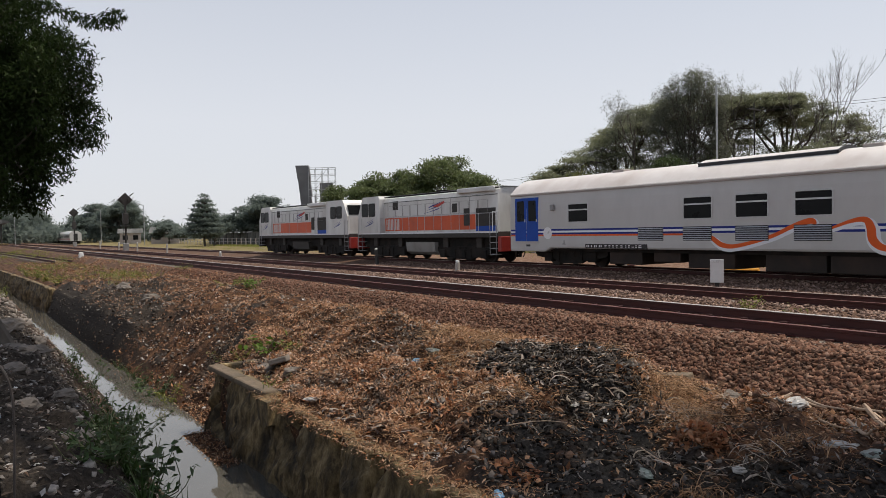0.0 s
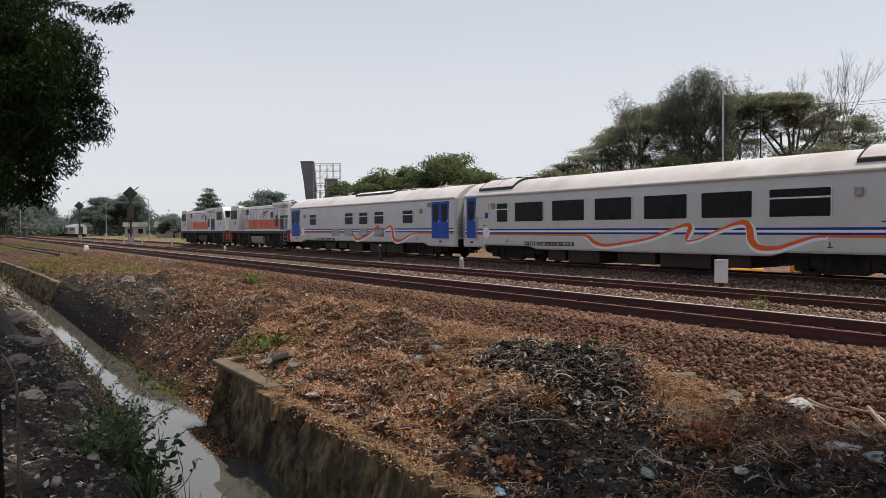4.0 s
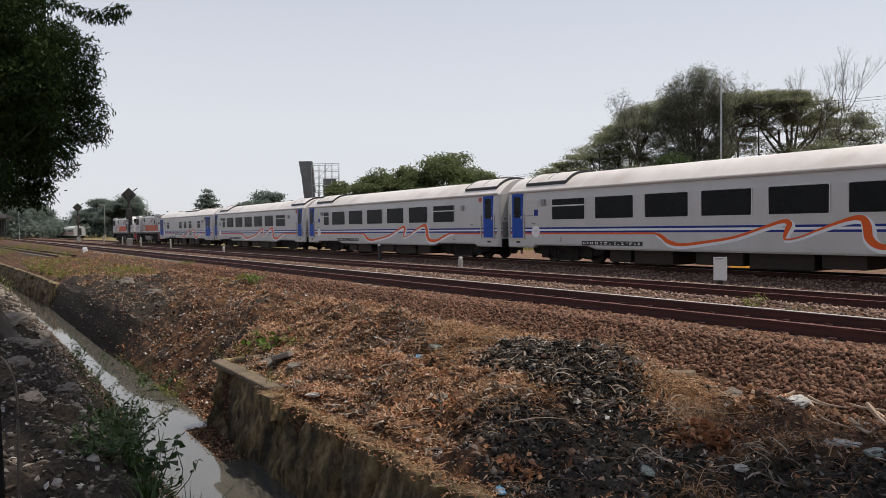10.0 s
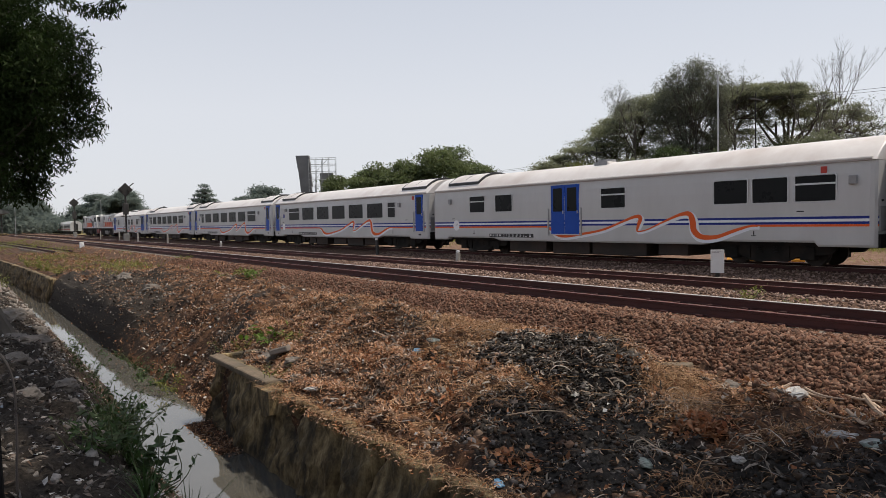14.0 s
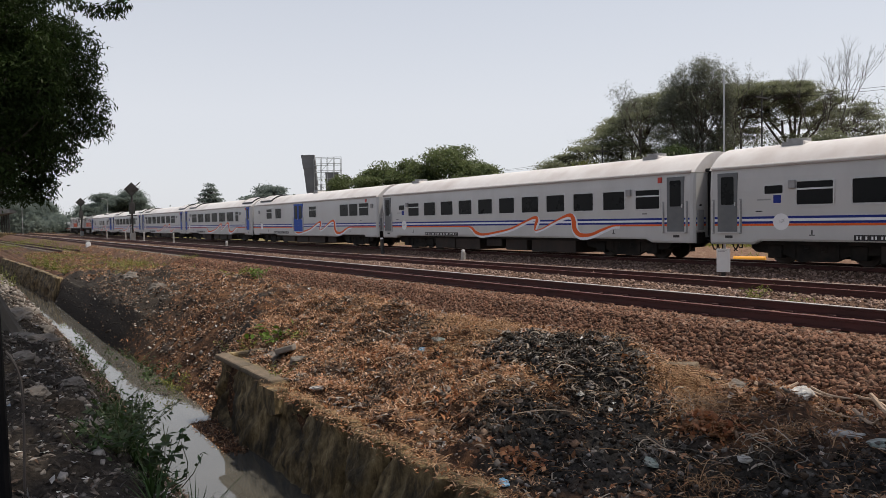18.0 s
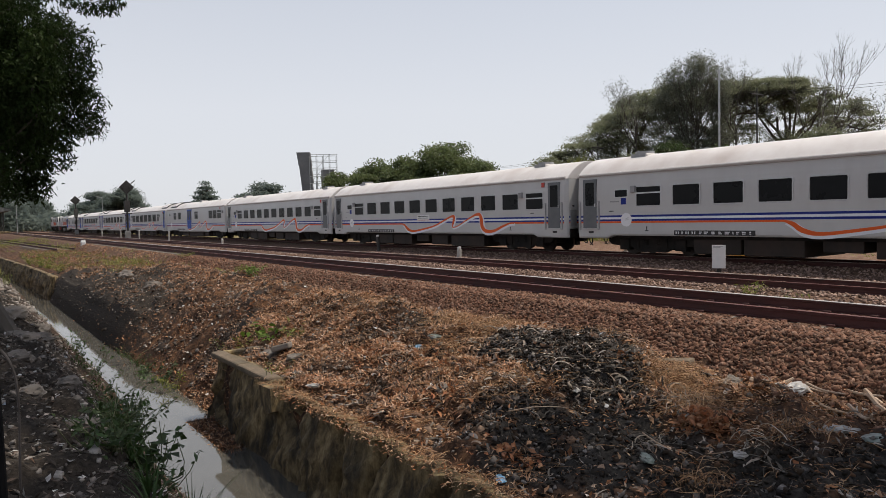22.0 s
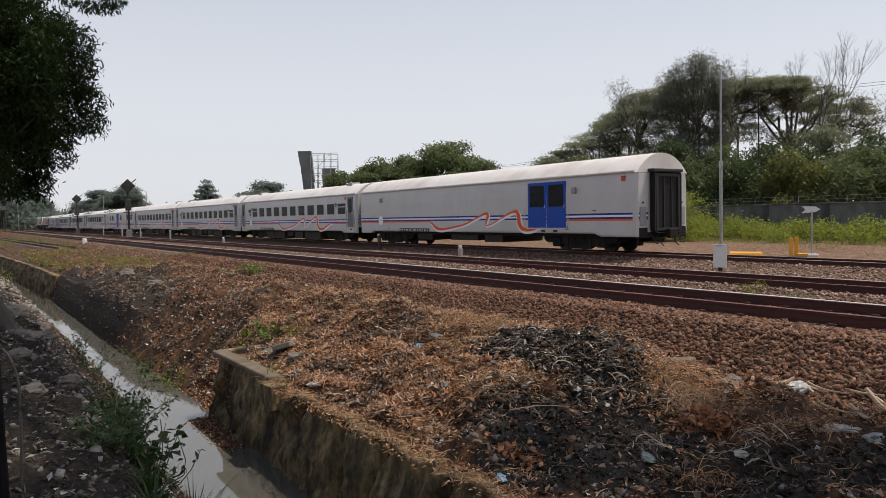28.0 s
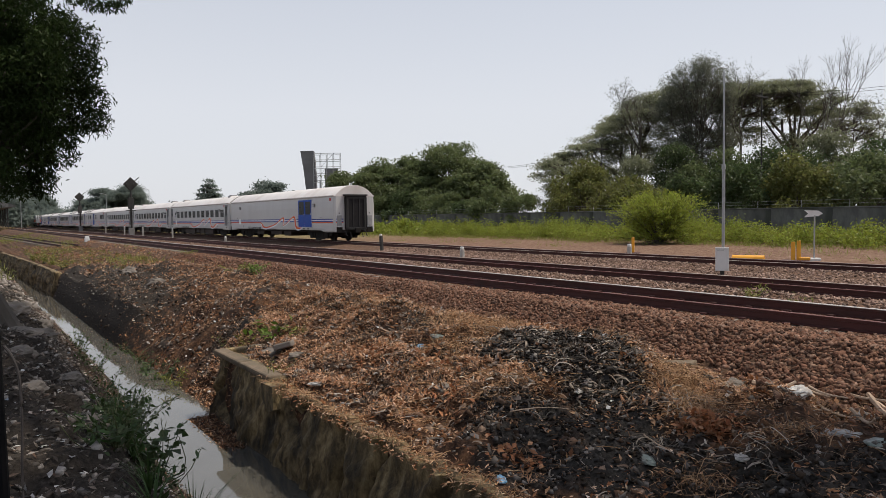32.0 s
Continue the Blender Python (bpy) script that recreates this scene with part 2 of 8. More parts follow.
# ---- the ground, tracks and canal ----
TRACKS = ((9.32, 0.26), (15.03, 0.0), (21.30, 0.0))      # y of the centre line, z of the rail heads
GAUGE, WATER = 1.067, -1.6
MOUNDS = ((-6.2, 5.75, 0.12, 0.60), (-5.3, 5.85, 0.14, 0.55), (-8.0, 5.6, 0.10, 0.5), (-9.6, 5.4, 0.12, 0.6), (-4.45, 5.8, 0.14, 0.35), (-11.5, 5.4, 0.12, 0.7), (-7.5, 4.6, 0.10, 0.4), (-3.55, 5.3, 0.10, 0.35),
          (-14.5, 5.3, 0.14, 1.0), (-18.5, 5.4, 0.12, 1.2), (-5.6, 4.7, 0.08, 0.45), (-2.7, 5.0, 0.08, 0.4), (-24, 5.0, 0.15, 1.6))
# height of the spoil ridge thrown up between canal and ballast, along x
BURNT_AND_DARK = ((-6.35, 5.70, 0.75, 1.0), (-5.55, 5.80, 0.75, 1.0), (-4.95, 5.50, 0.55, 0.9), (-4.4, 5.0, 0.60, 0.45), (-3.8, 4.55, 0.75, 0.40), (-2.9, 4.7, 0.75, 0.40), (-2.3, 5.4, 0.60, 0.35), (-7.35, 5.0, 0.22, 0.8), (-5.1, 4.45, 0.65, 0.55), (-4.4, 4.0, 0.55, 0.35), (-9.0, 5.9, 0.35, 0.4))
RIDGE = ((-60, 0.10), (-32, 0.15), (-25, 0.40), (-17, 0.52), (-12, 0.47), (-8, 0.43), (-5.4, 0.40), (-4.4, 0.20), (-3.2, 0.10), (0, 0.04))


def lerp(pts, v):
    for (a, p), (b, q) in zip(pts, pts[1:]):
        if v <= b:
            k = min(max((v - a) / (b - a), 0), 1)
            return p + (q - p) * k
    return pts[-1][1]


PROFILE = ((-60, 0.0), (-2, -0.05), (0.55, -0.12), (0.95, -0.22), (1.78, -0.95), (2.48, -1.62), (2.66, -1.95), (3.30, -1.95), (3.36, -1.9), (3.46, -0.66), (3.7, -0.62),
           (5.0, -0.52), (6.6, -0.42), (7.25, -0.36), (8.0, 0.07), (8.4, 0.100), (8.8, 0.075), (9.85, 0.075), (10.25, 0.100), (10.9, -0.10), (11.6, -0.26), (13.3, -0.27), (14.0, -0.15), (16.1, -0.15), (16.8, -0.26),
           (19.4, -0.26), (20.2, -0.15), (22.4, -0.15), (23.3, -0.30), (30, -0.35), (60, -0.4), (400, -0.4))


def bend(x):
    """How far the far stretch of the canal swings away from the tracks."""
    return 0.035 * min(x + 38, 0)


def ground_z(x, y):
    yy = y - bend(x) if y < 4 else (y - bend(x) * max(0, (7 - y) / 3) if y < 7 else y)
    # the near bank falls more steeply beside the weeds
    steeper = 0.42 * min(max((x + 13.5) / 2.5, 0), 1) * min(max((yy - 0.9) / 0.8, 0), 1)
    z = lerp(PROFILE, yy + steeper if yy < 2.6 else yy)
    # the bank has slid into the canal between the two lengths of wall
    if -34.5 < x < -11.0 and 2.2 < yy < 6.2:
        k = min((x + 34.5) / 1.5, (-11.0 - x) / 0.5, 1)
        far = min(max((-16.5 - x) / 3.0, 0), 1)
        slid = lerp(((2.6, -1.95), (3.2, -1.72), (3.5, -1.48), (4.6, -0.62), (6.2, -0.45)), yy)
        steep = lerp(((2.6, -1.95), (3.10, -1.75), (3.32, -1.20), (3.62, -0.62), (4.0, -0.42), (5.2, -0.42), (6.2, -0.42)), yy)
        z = z * (1 - k) + (slid * (1 - far) + steep * far) * k
    # leaves washed up at the foot of the wall
    if -11.3 < x < -7.8 and 2.6 < yy < 3.36:
        z = max(z, -1.95 + 0.36 * min(1, (-7.8 - x) / 1.8) * min(1, (yy - 2.6) / 0.3))
    rough_k = 1.0 if 3.6 < yy < 7.4 or yy < 1.2 else (0.5 if 1.2 <= yy <= 2.2 else 0.12)
    if yy >= 3.5 or yy < 2.2:
        p = Vector((x, y, 0))
        z += rough_k * (0.10 * noise.noise(p * 0.55) + 0.15 * noise.noise(p * 1.5) + 0.10 * noise.noise(p * 3.6) + 0.06 * noise.noise(p * 8.0))
    if 3.6 < yy < 7.4:
        k = min((yy - 3.6) / 2.4, (7.4 - yy) / 1.15, 1)
        z += lerp(RIDGE, x) * k * k * (3 - 2 * k)
    for mx, my, mh, mr in MOUNDS:
        d2 = ((x - mx) ** 2 + (y - my) ** 2) / (mr * mr)
        if d2 < 6 and yy > 3.5:
            z += mh * math.exp(-d2)
    return z


def mesh_grid(name, xs, ys, fz):
    me = bpy.data.meshes.new(name)
    vs = [(x, y, fz(x, y)) for y in ys for x in xs]
    n = len(xs)
    fs = [(j * n + i, j * n + i + 1, (j + 1) * n + i + 1, (j + 1) * n + i) for j in range(len(ys) - 1) for i in range(n - 1)]
    me.from_pydata(vs, [], fs)
    me.shade_smooth()
    return me


def steps(*spans):
    out = []
    for a, b, d in spans:
        n = max(1, round((b - a) / d))
        out += [a + (b - a) * i / n for i in range(n)]
    return out + [spans[-1][1]]


def ground_material():
    """Bare soil, dry litter, dark ash patches, ballast beds and dry grass, by their place."""
    m = bpy.data.materials.new("ground_soil_litter_and_ballast")
    m.use_nodes = True
    N, L = m.node_tree.nodes, m.node_tree.links
    b = N["Principled BSDF"]
    tc = N.new("ShaderNodeTexCoord")
    sep = N.new("ShaderNodeSeparateXYZ")
    L.new(tc.outputs["Object"], sep.inputs[0])

    def ntex(scale, detail=6.0):
        t = N.new("ShaderNodeTexNoise")
        t.inputs["Scale"].default_value, t.inputs["Detail"].default_value, t.inputs["Roughness"].default_value = scale, detail, 0.7
        L.new(tc.outputs["Object"], t.inputs["Vector"])
        return t.outputs["Fac"]

    def ramp(src, *stops):
        r = N.new("ShaderNodeValToRGB")
        while len(r.color_ramp.elements) < len(stops):
            r.color_ramp.elements.new(0.5)
        for e, (pos, c) in zip(r.color_ramp.elements, stops):
            e.position, e.color = pos, (*c, 1)
        L.new(src, r.inputs[0])
        return r.outputs[0]

    def mix(fac, a, c):
        x = N.new("ShaderNodeMix")
        x.data_type = "RGBA"
        L.new(fac, x.inputs["Factor"])
        L.new(a, x.inputs[6])
        L.new(c, x.inputs[7])
        return x.outputs[2]

    def span(src, lo, hi):
        r = N.new("ShaderNodeMapRange")
        r.inputs["From Min"].default_value, r.inputs["From Max"].default_value = lo, hi
        L.new(src, r.inputs["Value"])
        return r.outputs[0]

    fine, mid, big = ntex(26), ntex(5), ntex(0.7, 4)
    soil = ramp(fine, (0.3, (0.016, 0.011, 0.009)), (0.5, (0.036, 0.020, 0.013)), (0.72, (0.11, 0.058, 0.034)))
    litter = ramp(mid, (0.35, (0.030, 0.020, 0.014)), (0.5, (0.09, 0.045, 0.024)), (0.7, (0.19, 0.10, 0.052)))
    dark = ramp(fine, (0.35, (0.012, 0.011, 0.010)), (0.6, (0.045, 0.040, 0.036)), (0.8, (0.10, 0.09, 0.08)))
    col = mix(span(mid, 0.42, 0.58), soil, litter)
    col = mix(span(big, 0.55, 0.66), col, dark)
    plan = N.new("ShaderNodeVectorMath")
    plan.operation = "MULTIPLY"
    L.new(tc.outputs["Object"], plan.inputs[0])
    plan.inputs[1].default_value = (1, 1, 0)
    for cx, cy, rad, _w in BURNT_AND_DARK:
        vd = N.new("ShaderNodeVectorMath")
        vd.operation = "DISTANCE"
        L.new(plan.outputs[0], vd.inputs[0])
        vd.inputs[1].default_value = (cx, cy, 0)
        col = mix(span(vd.outputs["Value"], rad, rad * 0.6), col, dark)
    # darker brown soil patch on the slid far bank, its edge broken by noise
    vm = N.new("ShaderNodeVectorMath")
    vm.operation = "MULTIPLY"
    L.new(tc.outputs["Object"], vm.inputs[0])
    vm.inputs[1].default_value = (0.22, 1.0, 0.0)
    vd = N.new("ShaderNodeVectorMath")
    vd.operation = "DISTANCE"
    L.new(vm.outputs[0], vd.inputs[0])
    vd.inputs[1].default_value = (-26.0 * 0.22, 3.85, 0.0)
    wob = N.new("ShaderNodeMath")
    wob.operation = "MULTIPLY_ADD"
    L.new(mid, wob.inputs[0])
    wob.inputs[1].default_value = 1.2
    L.new(vd.outputs["Value"], wob.inputs[2])
    umber = ramp(fine, (0.35, (0.014, 0.011, 0.009)), (0.6, (0.046, 0.037, 0.029)), (0.8, (0.10, 0.082, 0.067)))
    col = mix(span(wob.outputs[0], 2.65, 2.25), col, umber)
    # the same dark brown towards the near bank
    col = mix(span(sep.outputs["Y"], 2.4, 1.4), col, umber)
    bed = ramp(ntex(15, 3), (0.32, (0.026, 0.015, 0.010)), (0.5, (0.10, 0.058, 0.038)), (0.7, (0.22, 0.132, 0.09)))
    col = mix(span(sep.outputs["Y"], 7.1, 7.5), col, bed)
    dry = ramp(mid, (0.35, (0.085, 0.042, 0.028)), (0.5, (0.15, 0.086, 0.055)), (0.68, (0.29, 0.205, 0.15)))
    col = mix(span(sep.outputs["Y"], 23.0, 24.5), col, dry)
    meadow = ramp(mid, (0.35, (0.10, 0.085, 0.035)), (0.5, (0.17, 0.14, 0.06)), (0.68, (0.24, 0.18, 0.09)))
    both_ways = N.new("ShaderNodeMath")
    both_ways.operation = "MULTIPLY"
    L.new(span(sep.outputs["X"], -45.0, -80.0), both_ways.inputs[0])
    L.new(span(sep.outputs["Y"], 23.5, 26.0), both_ways.inputs[1])
    col = mix(both_ways.outputs[0], col, meadow)
    L.new(col, b.inputs["Base Color"])
    b.inputs["Roughness"].default_value = 0.95
    b.inputs["Specular IOR Level"].default_value = 0.2
    bp = N.new("ShaderNodeBump")
    bp.inputs["Strength"].default_value, bp.inputs["Distance"].default_value = 0.9, 0.03
    L.new(ntex(16), bp.inputs["Height"])
    L.new(bp.outputs[0], b.inputs["Normal"])
    return m


M["ground"] = ground_material()
gx = steps((-900, -200, 60), (-200, -60, 6), (-60, -26, 0.8), (-26, -12, 0.2), (-12, 2, 0.06), (2, 10, 0.6), (10, 60, 8), (60, 900, 100))
gy = steps((-300, -20, 60), (-20, -3, 3), (-3, 0, 0.4), (0, 3.2, 0.1), (3.2, 3.6, 0.04), (3.6, 7.5, 0.06), (7.5, 8.2, 0.1), (8.2, 24, 0.3), (24, 60, 3), (60, 900, 70))
ground = new("ground", mesh_grid("ground", gx, gy, ground_z))
ground.data.materials.append(M["ground"])
tagged(ground, "brown littered soil and gravel railway ground", "ground", kind="structure")

# water of the canal
wm = mat("murky_canal_water", [(0.080, 0.077, 0.068), (0.105, 0.10, 0.088)], rough=0.03, scale=1.2, rough_var=0.02, bump=0.04, bump_scale=5, stain=(0.08, 0.07, 0.055), stain_scale=0.8, stain_amount=0.35, spec=0.95)
wxs = steps((-160, -40, 4), (-40, 12, 4))
wme = bpy.data.meshes.new("canal_water")
wv, wf = [], []
for x in wxs:
    wv += [(x, 1.3 + bend(x), WATER), (x, 3.4 + bend(x), WATER)]
for i in range(len(wxs) - 1):
    wf.append((2 * i, 2 * i + 2, 2 * i + 3, 2 * i + 1))
wme.from_pydata(wv, [], wf)
wme.materials.append(wm)
tagged(new("canal_water", wme), "still murky grey-brown water in a narrow canal", "water", kind="structure")


def rail_outline():
    h = 0.142
    half = [(0.055, -h), (0.055, -h + 0.012), (0.010, -h + 0.026), (0.008, -0.040), (0.033, -0.032), (0.034, -0.008), (0.026, -0.001)]
    return half + [(-a, z) for a, z in reversed(half)]


def build_tracks():
    for k, (cy, cz) in enumerate(TRACKS):
        far = -420.0
        track = thing("railway_track", Matrix.Translation((0, cy, cz)), ("near rust-red railway track on brown ballast", "narrow railway track with worn rails on ballast", "railway track with polished rails carrying the train")[k], "railway track", "railway tracks", "structure")
        for sgn in (-1, 1):
            bm = bmesh.new()
            prism(bm, [(a + sgn * (GAUGE / 2 + 0.034), z) for a, z in rail_outline()], "x", far, 60)
            part("rail", bm, M["rail"], track)
            bm = boxed(far, 60, sgn * (GAUGE / 2 + 0.034) - 0.0365, sgn * (GAUGE / 2 + 0.034) + 0.0365, -0.006 if sgn > 0 or k == 2 else -0.004, 0.003, bevel=0.002)
            part("rail_head", bm, M["railtop_bright"] if sgn > 0 and k == 0 else M["railtop"] if (sgn > 0 or k == 2) else M["railtop_rusty"], track, "worn running surface")
        sl = boxed(-0.115, 0.115, -0.95, 0.95, -0.33, -0.152, bevel=0.015)
        first = part("sleeper", sl, M["sleeper"], track)
        clip = bmesh.new()
        for sgn in (-1, 1):
            for o in (-0.085, 0.085):
                box(clip, -0.05, 0.05, sgn * (GAUGE / 2 + 0.034) + o - 0.035, sgn * (GAUGE / 2 + 0.034) + o + 0.035, -0.145, -0.118, bevel=0.008)
        c0 = part("rail_clip", clip, M["rail"], first)
        first.location.x = 3.0
        for i in range(1, 100):
            s = share("sleeper", first, track, Matrix.Translation((3.0 - 0.6 * i, 0, 0)))
            if k == 0:
                share("rail_clip", c0, s, Matrix())


def siding():
    """A disused siding that swings away over the far bank."""
    e = thing("railway_track", pose(-66.0, 6.3, -0.12, 0, 0, 2.2), "rusty disused siding half buried in dry grass", "railway track", "railway tracks")
    for sgn in (-1, 1):
        part("rail", prism(bmesh.new(), [(a + sgn * (GAUGE / 2 + 0.034), z) for a, z in rail_outline()], "x", -60, 9), M["rail"], e)
    first = part("sleeper", boxed(-0.115, 0.115, -0.95, 0.95, -0.30, -0.145, bevel=0.015), M["sleeper"], e)
    for k in range(1, 60):
        share("sleeper", first, e, Matrix.Translation((8.0 - 1.1 * k, 0, 0)))


build_tracks()
siding()

# ---- the train ----
PITCH, LENGTH, HALF = 21.05, 20.5, 1.495
TRAIN_Y = TRACKS[2][0]
MOVERS = []


def tail(t):
    """x of the rear end of the last coach at t seconds."""
    return (((9.9673e-06 * t + 3.086851e-04) * t - 3.201696e-02) * t - 6.070360) * t + 165.789




def loft(bm, rings, cap=True):
    vs = [[bm.verts.new(p) for p in r] for r in rings]
    n = len(rings[0])
    for a, b in zip(vs, vs[1:]):
        for i in range(n):
            bm.faces.new((a[i], a[(i + 1) % n], b[(i + 1) % n], b[i]))
    if cap:
        bm.faces.new(vs[0][::-1])
        bm.faces.new(vs[-1])
    bmesh.ops.recalc_face_normals(bm, faces=bm.faces[:])
    return bm


def coach_body(bottom):
    """The shell from the sill to the eave; bottom: the sill line as (x, z) from the front."""
    rings = []
    inset = ((0, 0.13), (0.05, 0.05), (0.14, 0.0))
    st = [(x, z, next((d for q, d in inset if min(x, LENGTH - x) <= q + 1e-6), 0)) for x, z in bottom]
    for x, zb, d in st:
        right = [(HALF - 0.04, zb), (HALF - 0.004, zb + 0.06), (HALF, zb + 0.16), (HALF, 2.25), (HALF - 0.018, 2.62), (HALF - 0.05, 2.935)]
        half = [(a - d, z) for a, z in right]
        r = [(-a, z) for a, z in half] + [(a, z) for a, z in reversed(half)]
        rings.append([(x, y, z) for y, z in r])
    return loft(bmesh.new(), rings)


def coach_roof(droop=0.10):
    rings = []
    for x, k, d in ((0, 0.985, 0.03), (0.02, 0.995, 0.01), (0.06, 1, 0), (LENGTH - 0.06, 1, 0), (LENGTH - 0.02, 0.995, 0.01), (LENGTH, 0.985, 0.03)):
        k2 = 1 - (1 - k) * droop * 5
        out = []
        for i in range(25):
            u = -math.cos(math.pi * i / 24)
            out.append((x, (HALF - 0.03 - d) * u, 2.945 + 0.735 * k2 * (1 - abs(u) ** 2.3)))
        rings.append(out)
    return loft(bmesh.new(), rings)


def roof_z(u):
    return 2.945 + 0.735 * (1 - abs(u) ** 2.3)


def roof_shell(x0, x1, u0, u1, lo, hi):
    """A plate that follows the roof's curve from u0 to u1 across, between lo and hi above it."""
    us = [u0 + (u1 - u0) * i / 12 for i in range(13)]
    out = [((HALF - 0.03) * u, roof_z(u) + hi) for u in us] + [((HALF - 0.03) * u, roof_z(u) + lo - 0.03) for u in reversed(us)]
    return prism(bmesh.new(), out, "x", x0, x1)


def smooth_curve(pts, per=8):
    out = []
    for i in range(len(pts) - 1):
        p0, p1, p2, p3 = pts[max(i - 1, 0)], pts[i], pts[i + 1], pts[min(i + 2, len(pts) - 1)]
        for j in range(per):
            t = j / per
            out.append(tuple(0.5 * (2 * p1[k] + (p2[k] - p0[k]) * t + (2 * p0[k] - 5 * p1[k] + 4 * p2[k] - p3[k]) * t * t + (3 * p1[k] - p0[k] - 3 * p2[k] + p3[k]) * t ** 3) for k in range(len(p1))))
    return out + [pts[-1]]


def ribbon(pts, y):
    """A painted ribbon along (x, z, width) points, 3 mm proud of the side at y."""
    c = smooth_curve(pts)
    bm = bmesh.new()
    rows = []
    for i, (x, z, w) in enumerate(c):
        a, b = c[max(i - 1, 0)], c[min(i + 1, len(c) - 1)]
        dx, dz = b[0] - a[0], b[1] - a[1]
        l = math.hypot(dx, dz) or 1
        nx, nz = -dz / l * w / 2, dx / l * w / 2
        rows.append([bm.verts.new((x + nx, y, z + nz)), bm.verts.new((x - nx, y, z - nz))])
    for a, b in zip(rows, rows[1:]):
        bm.faces.new((a[0], a[1], b[1], b[0]))
    return bm


RIBBON = ((7.9, 1.215, 0.065), (8.15, 1.12, 0.13), (8.45, 0.93, 0.15), (8.95, 0.84, 0.11), (9.9, 0.94, 0.09), (10.9, 1.10, 0.08), (11.8, 1.38, 0.08), (12.4, 1.56, 0.11), (12.62, 1.50, 0.17),
          (12.52, 1.24, 0.13), (12.50, 1.04, 0.06), (12.9, 1.10, 0.04), (13.5, 1.33, 0.06), (14.2, 1.58, 0.10), (14.58, 1.62, 0.16), (14.72, 1.42, 0.22), (14.78, 1.08, 0.22), (15.05, 0.87, 0.17), (15.6, 0.87, 0.12), (16.2, 1.06, 0.10), (16.7, 1.20, 0.07), (17.0, 1.213, 0.065))
SIDE = -HALF


def side_window(e, x0, x1, z0, z1, split=False):
    w = part("window", boxed(x0 + 0.02, x1 - 0.02, SIDE - 0.006, SIDE + 0.05, z0 + 0.02, z1 - 0.02), M["glass"], e, "dark tinted glass")
    part("window_frame", ring(bmesh.new(), x0 - 0.03, x1 + 0.03, z0 - 0.03, z1 + 0.03, 0.10, 0.036, SIDE - 0.016, SIDE + 0.03), M["alu"], w, "thin pale metal frame")
    if split:
        zz = z1 - (z1 - z0) * 0.33
        part("window_bar", boxed(x0, x1, SIDE - 0.018, SIDE + 0.01, zz - 0.025, zz + 0.025), M["alu"], w)


def side_door(e, x0, x1, z0, z1, paint, leaves=1, rails=True, label=""):
    for i in range(leaves):
        a = x0 + (x1 - x0) * i / leaves
        b = x0 + (x1 - x0) * (i + 1) / leaves
        d = part("door", boxed(a + 0.012, b - 0.012, SIDE - 0.009, SIDE + 0.05, z0, z1), paint, e, label)
        m = min(0.13, (b - a) * 0.2)
        part("door_window", prism(bmesh.new(), rounded(a + m, b - m, z0 + (z1 - z0) * 0.46, z1 - 0.12, 0.05), "y", SIDE - 0.014, SIDE), M["glass"], d)
        bm = boxed(b - 0.10, b - 0.06, SIDE - 0.045, SIDE - 0.008, z0 + 0.80, z0 + 0.92, bevel=0.008)
        part("door_handle", bm, M["alu"], d)
    bm = boxed(x0 - 0.05, x1 + 0.05, SIDE - 0.06, SIDE + 0.02, z0 - 0.045, z0 - 0.01)
    part("door_step", bm, M["alu"], e)
    if rails:
        for x in (x0 - 0.14, x1 + 0.10):
            bm = boxed(x - 0.045, x + 0.045, SIDE - 0.007, SIDE, z0 - 0.06, z0 + 1.02)
            pl = part("handrail_recess", bm, M["grey"], e)
            bm = bmesh.new()
            rod(bm, (x, SIDE - 0.05, z0 - 0.03), (x, SIDE - 0.05, z0 + 0.98), 0.017)
            for z in (z0 - 0.02, z0 + 0.97):
                rod(bm, (x, SIDE, z), (x, SIDE - 0.05, z), 0.014)
            part("handrail", bm, M["alu"], pl, "steel handrail")


def strip(e, name, x0, x1, z0, z1, m, y=0.003):
    return part(name, boxed(x0, x1, SIDE - y, SIDE + 0.02, z0, z1), m, e)


def wheel_mesh():
    bm = bmesh.new()
    for sy in (-1, 1):
        y = sy * (GAUGE / 2 + 0.03)
        rod(bm, (0, y - 0.055, 0.40), (0, y + 0.055, 0.40), 0.385, n=24)
        rod(bm, (0, y - sy * 0.055, 0.40), (0, y - sy * 0.085, 0.40), 0.415, n=24)
        rod(bm, (0, y + sy * 0.05, 0.40), (0, y + sy * 0.075, 0.40), 0.12, n=12)
    rod(bm, (0, -0.8, 0.40), (0, 0.8, 0.40), 0.075, n=10)
    return bm


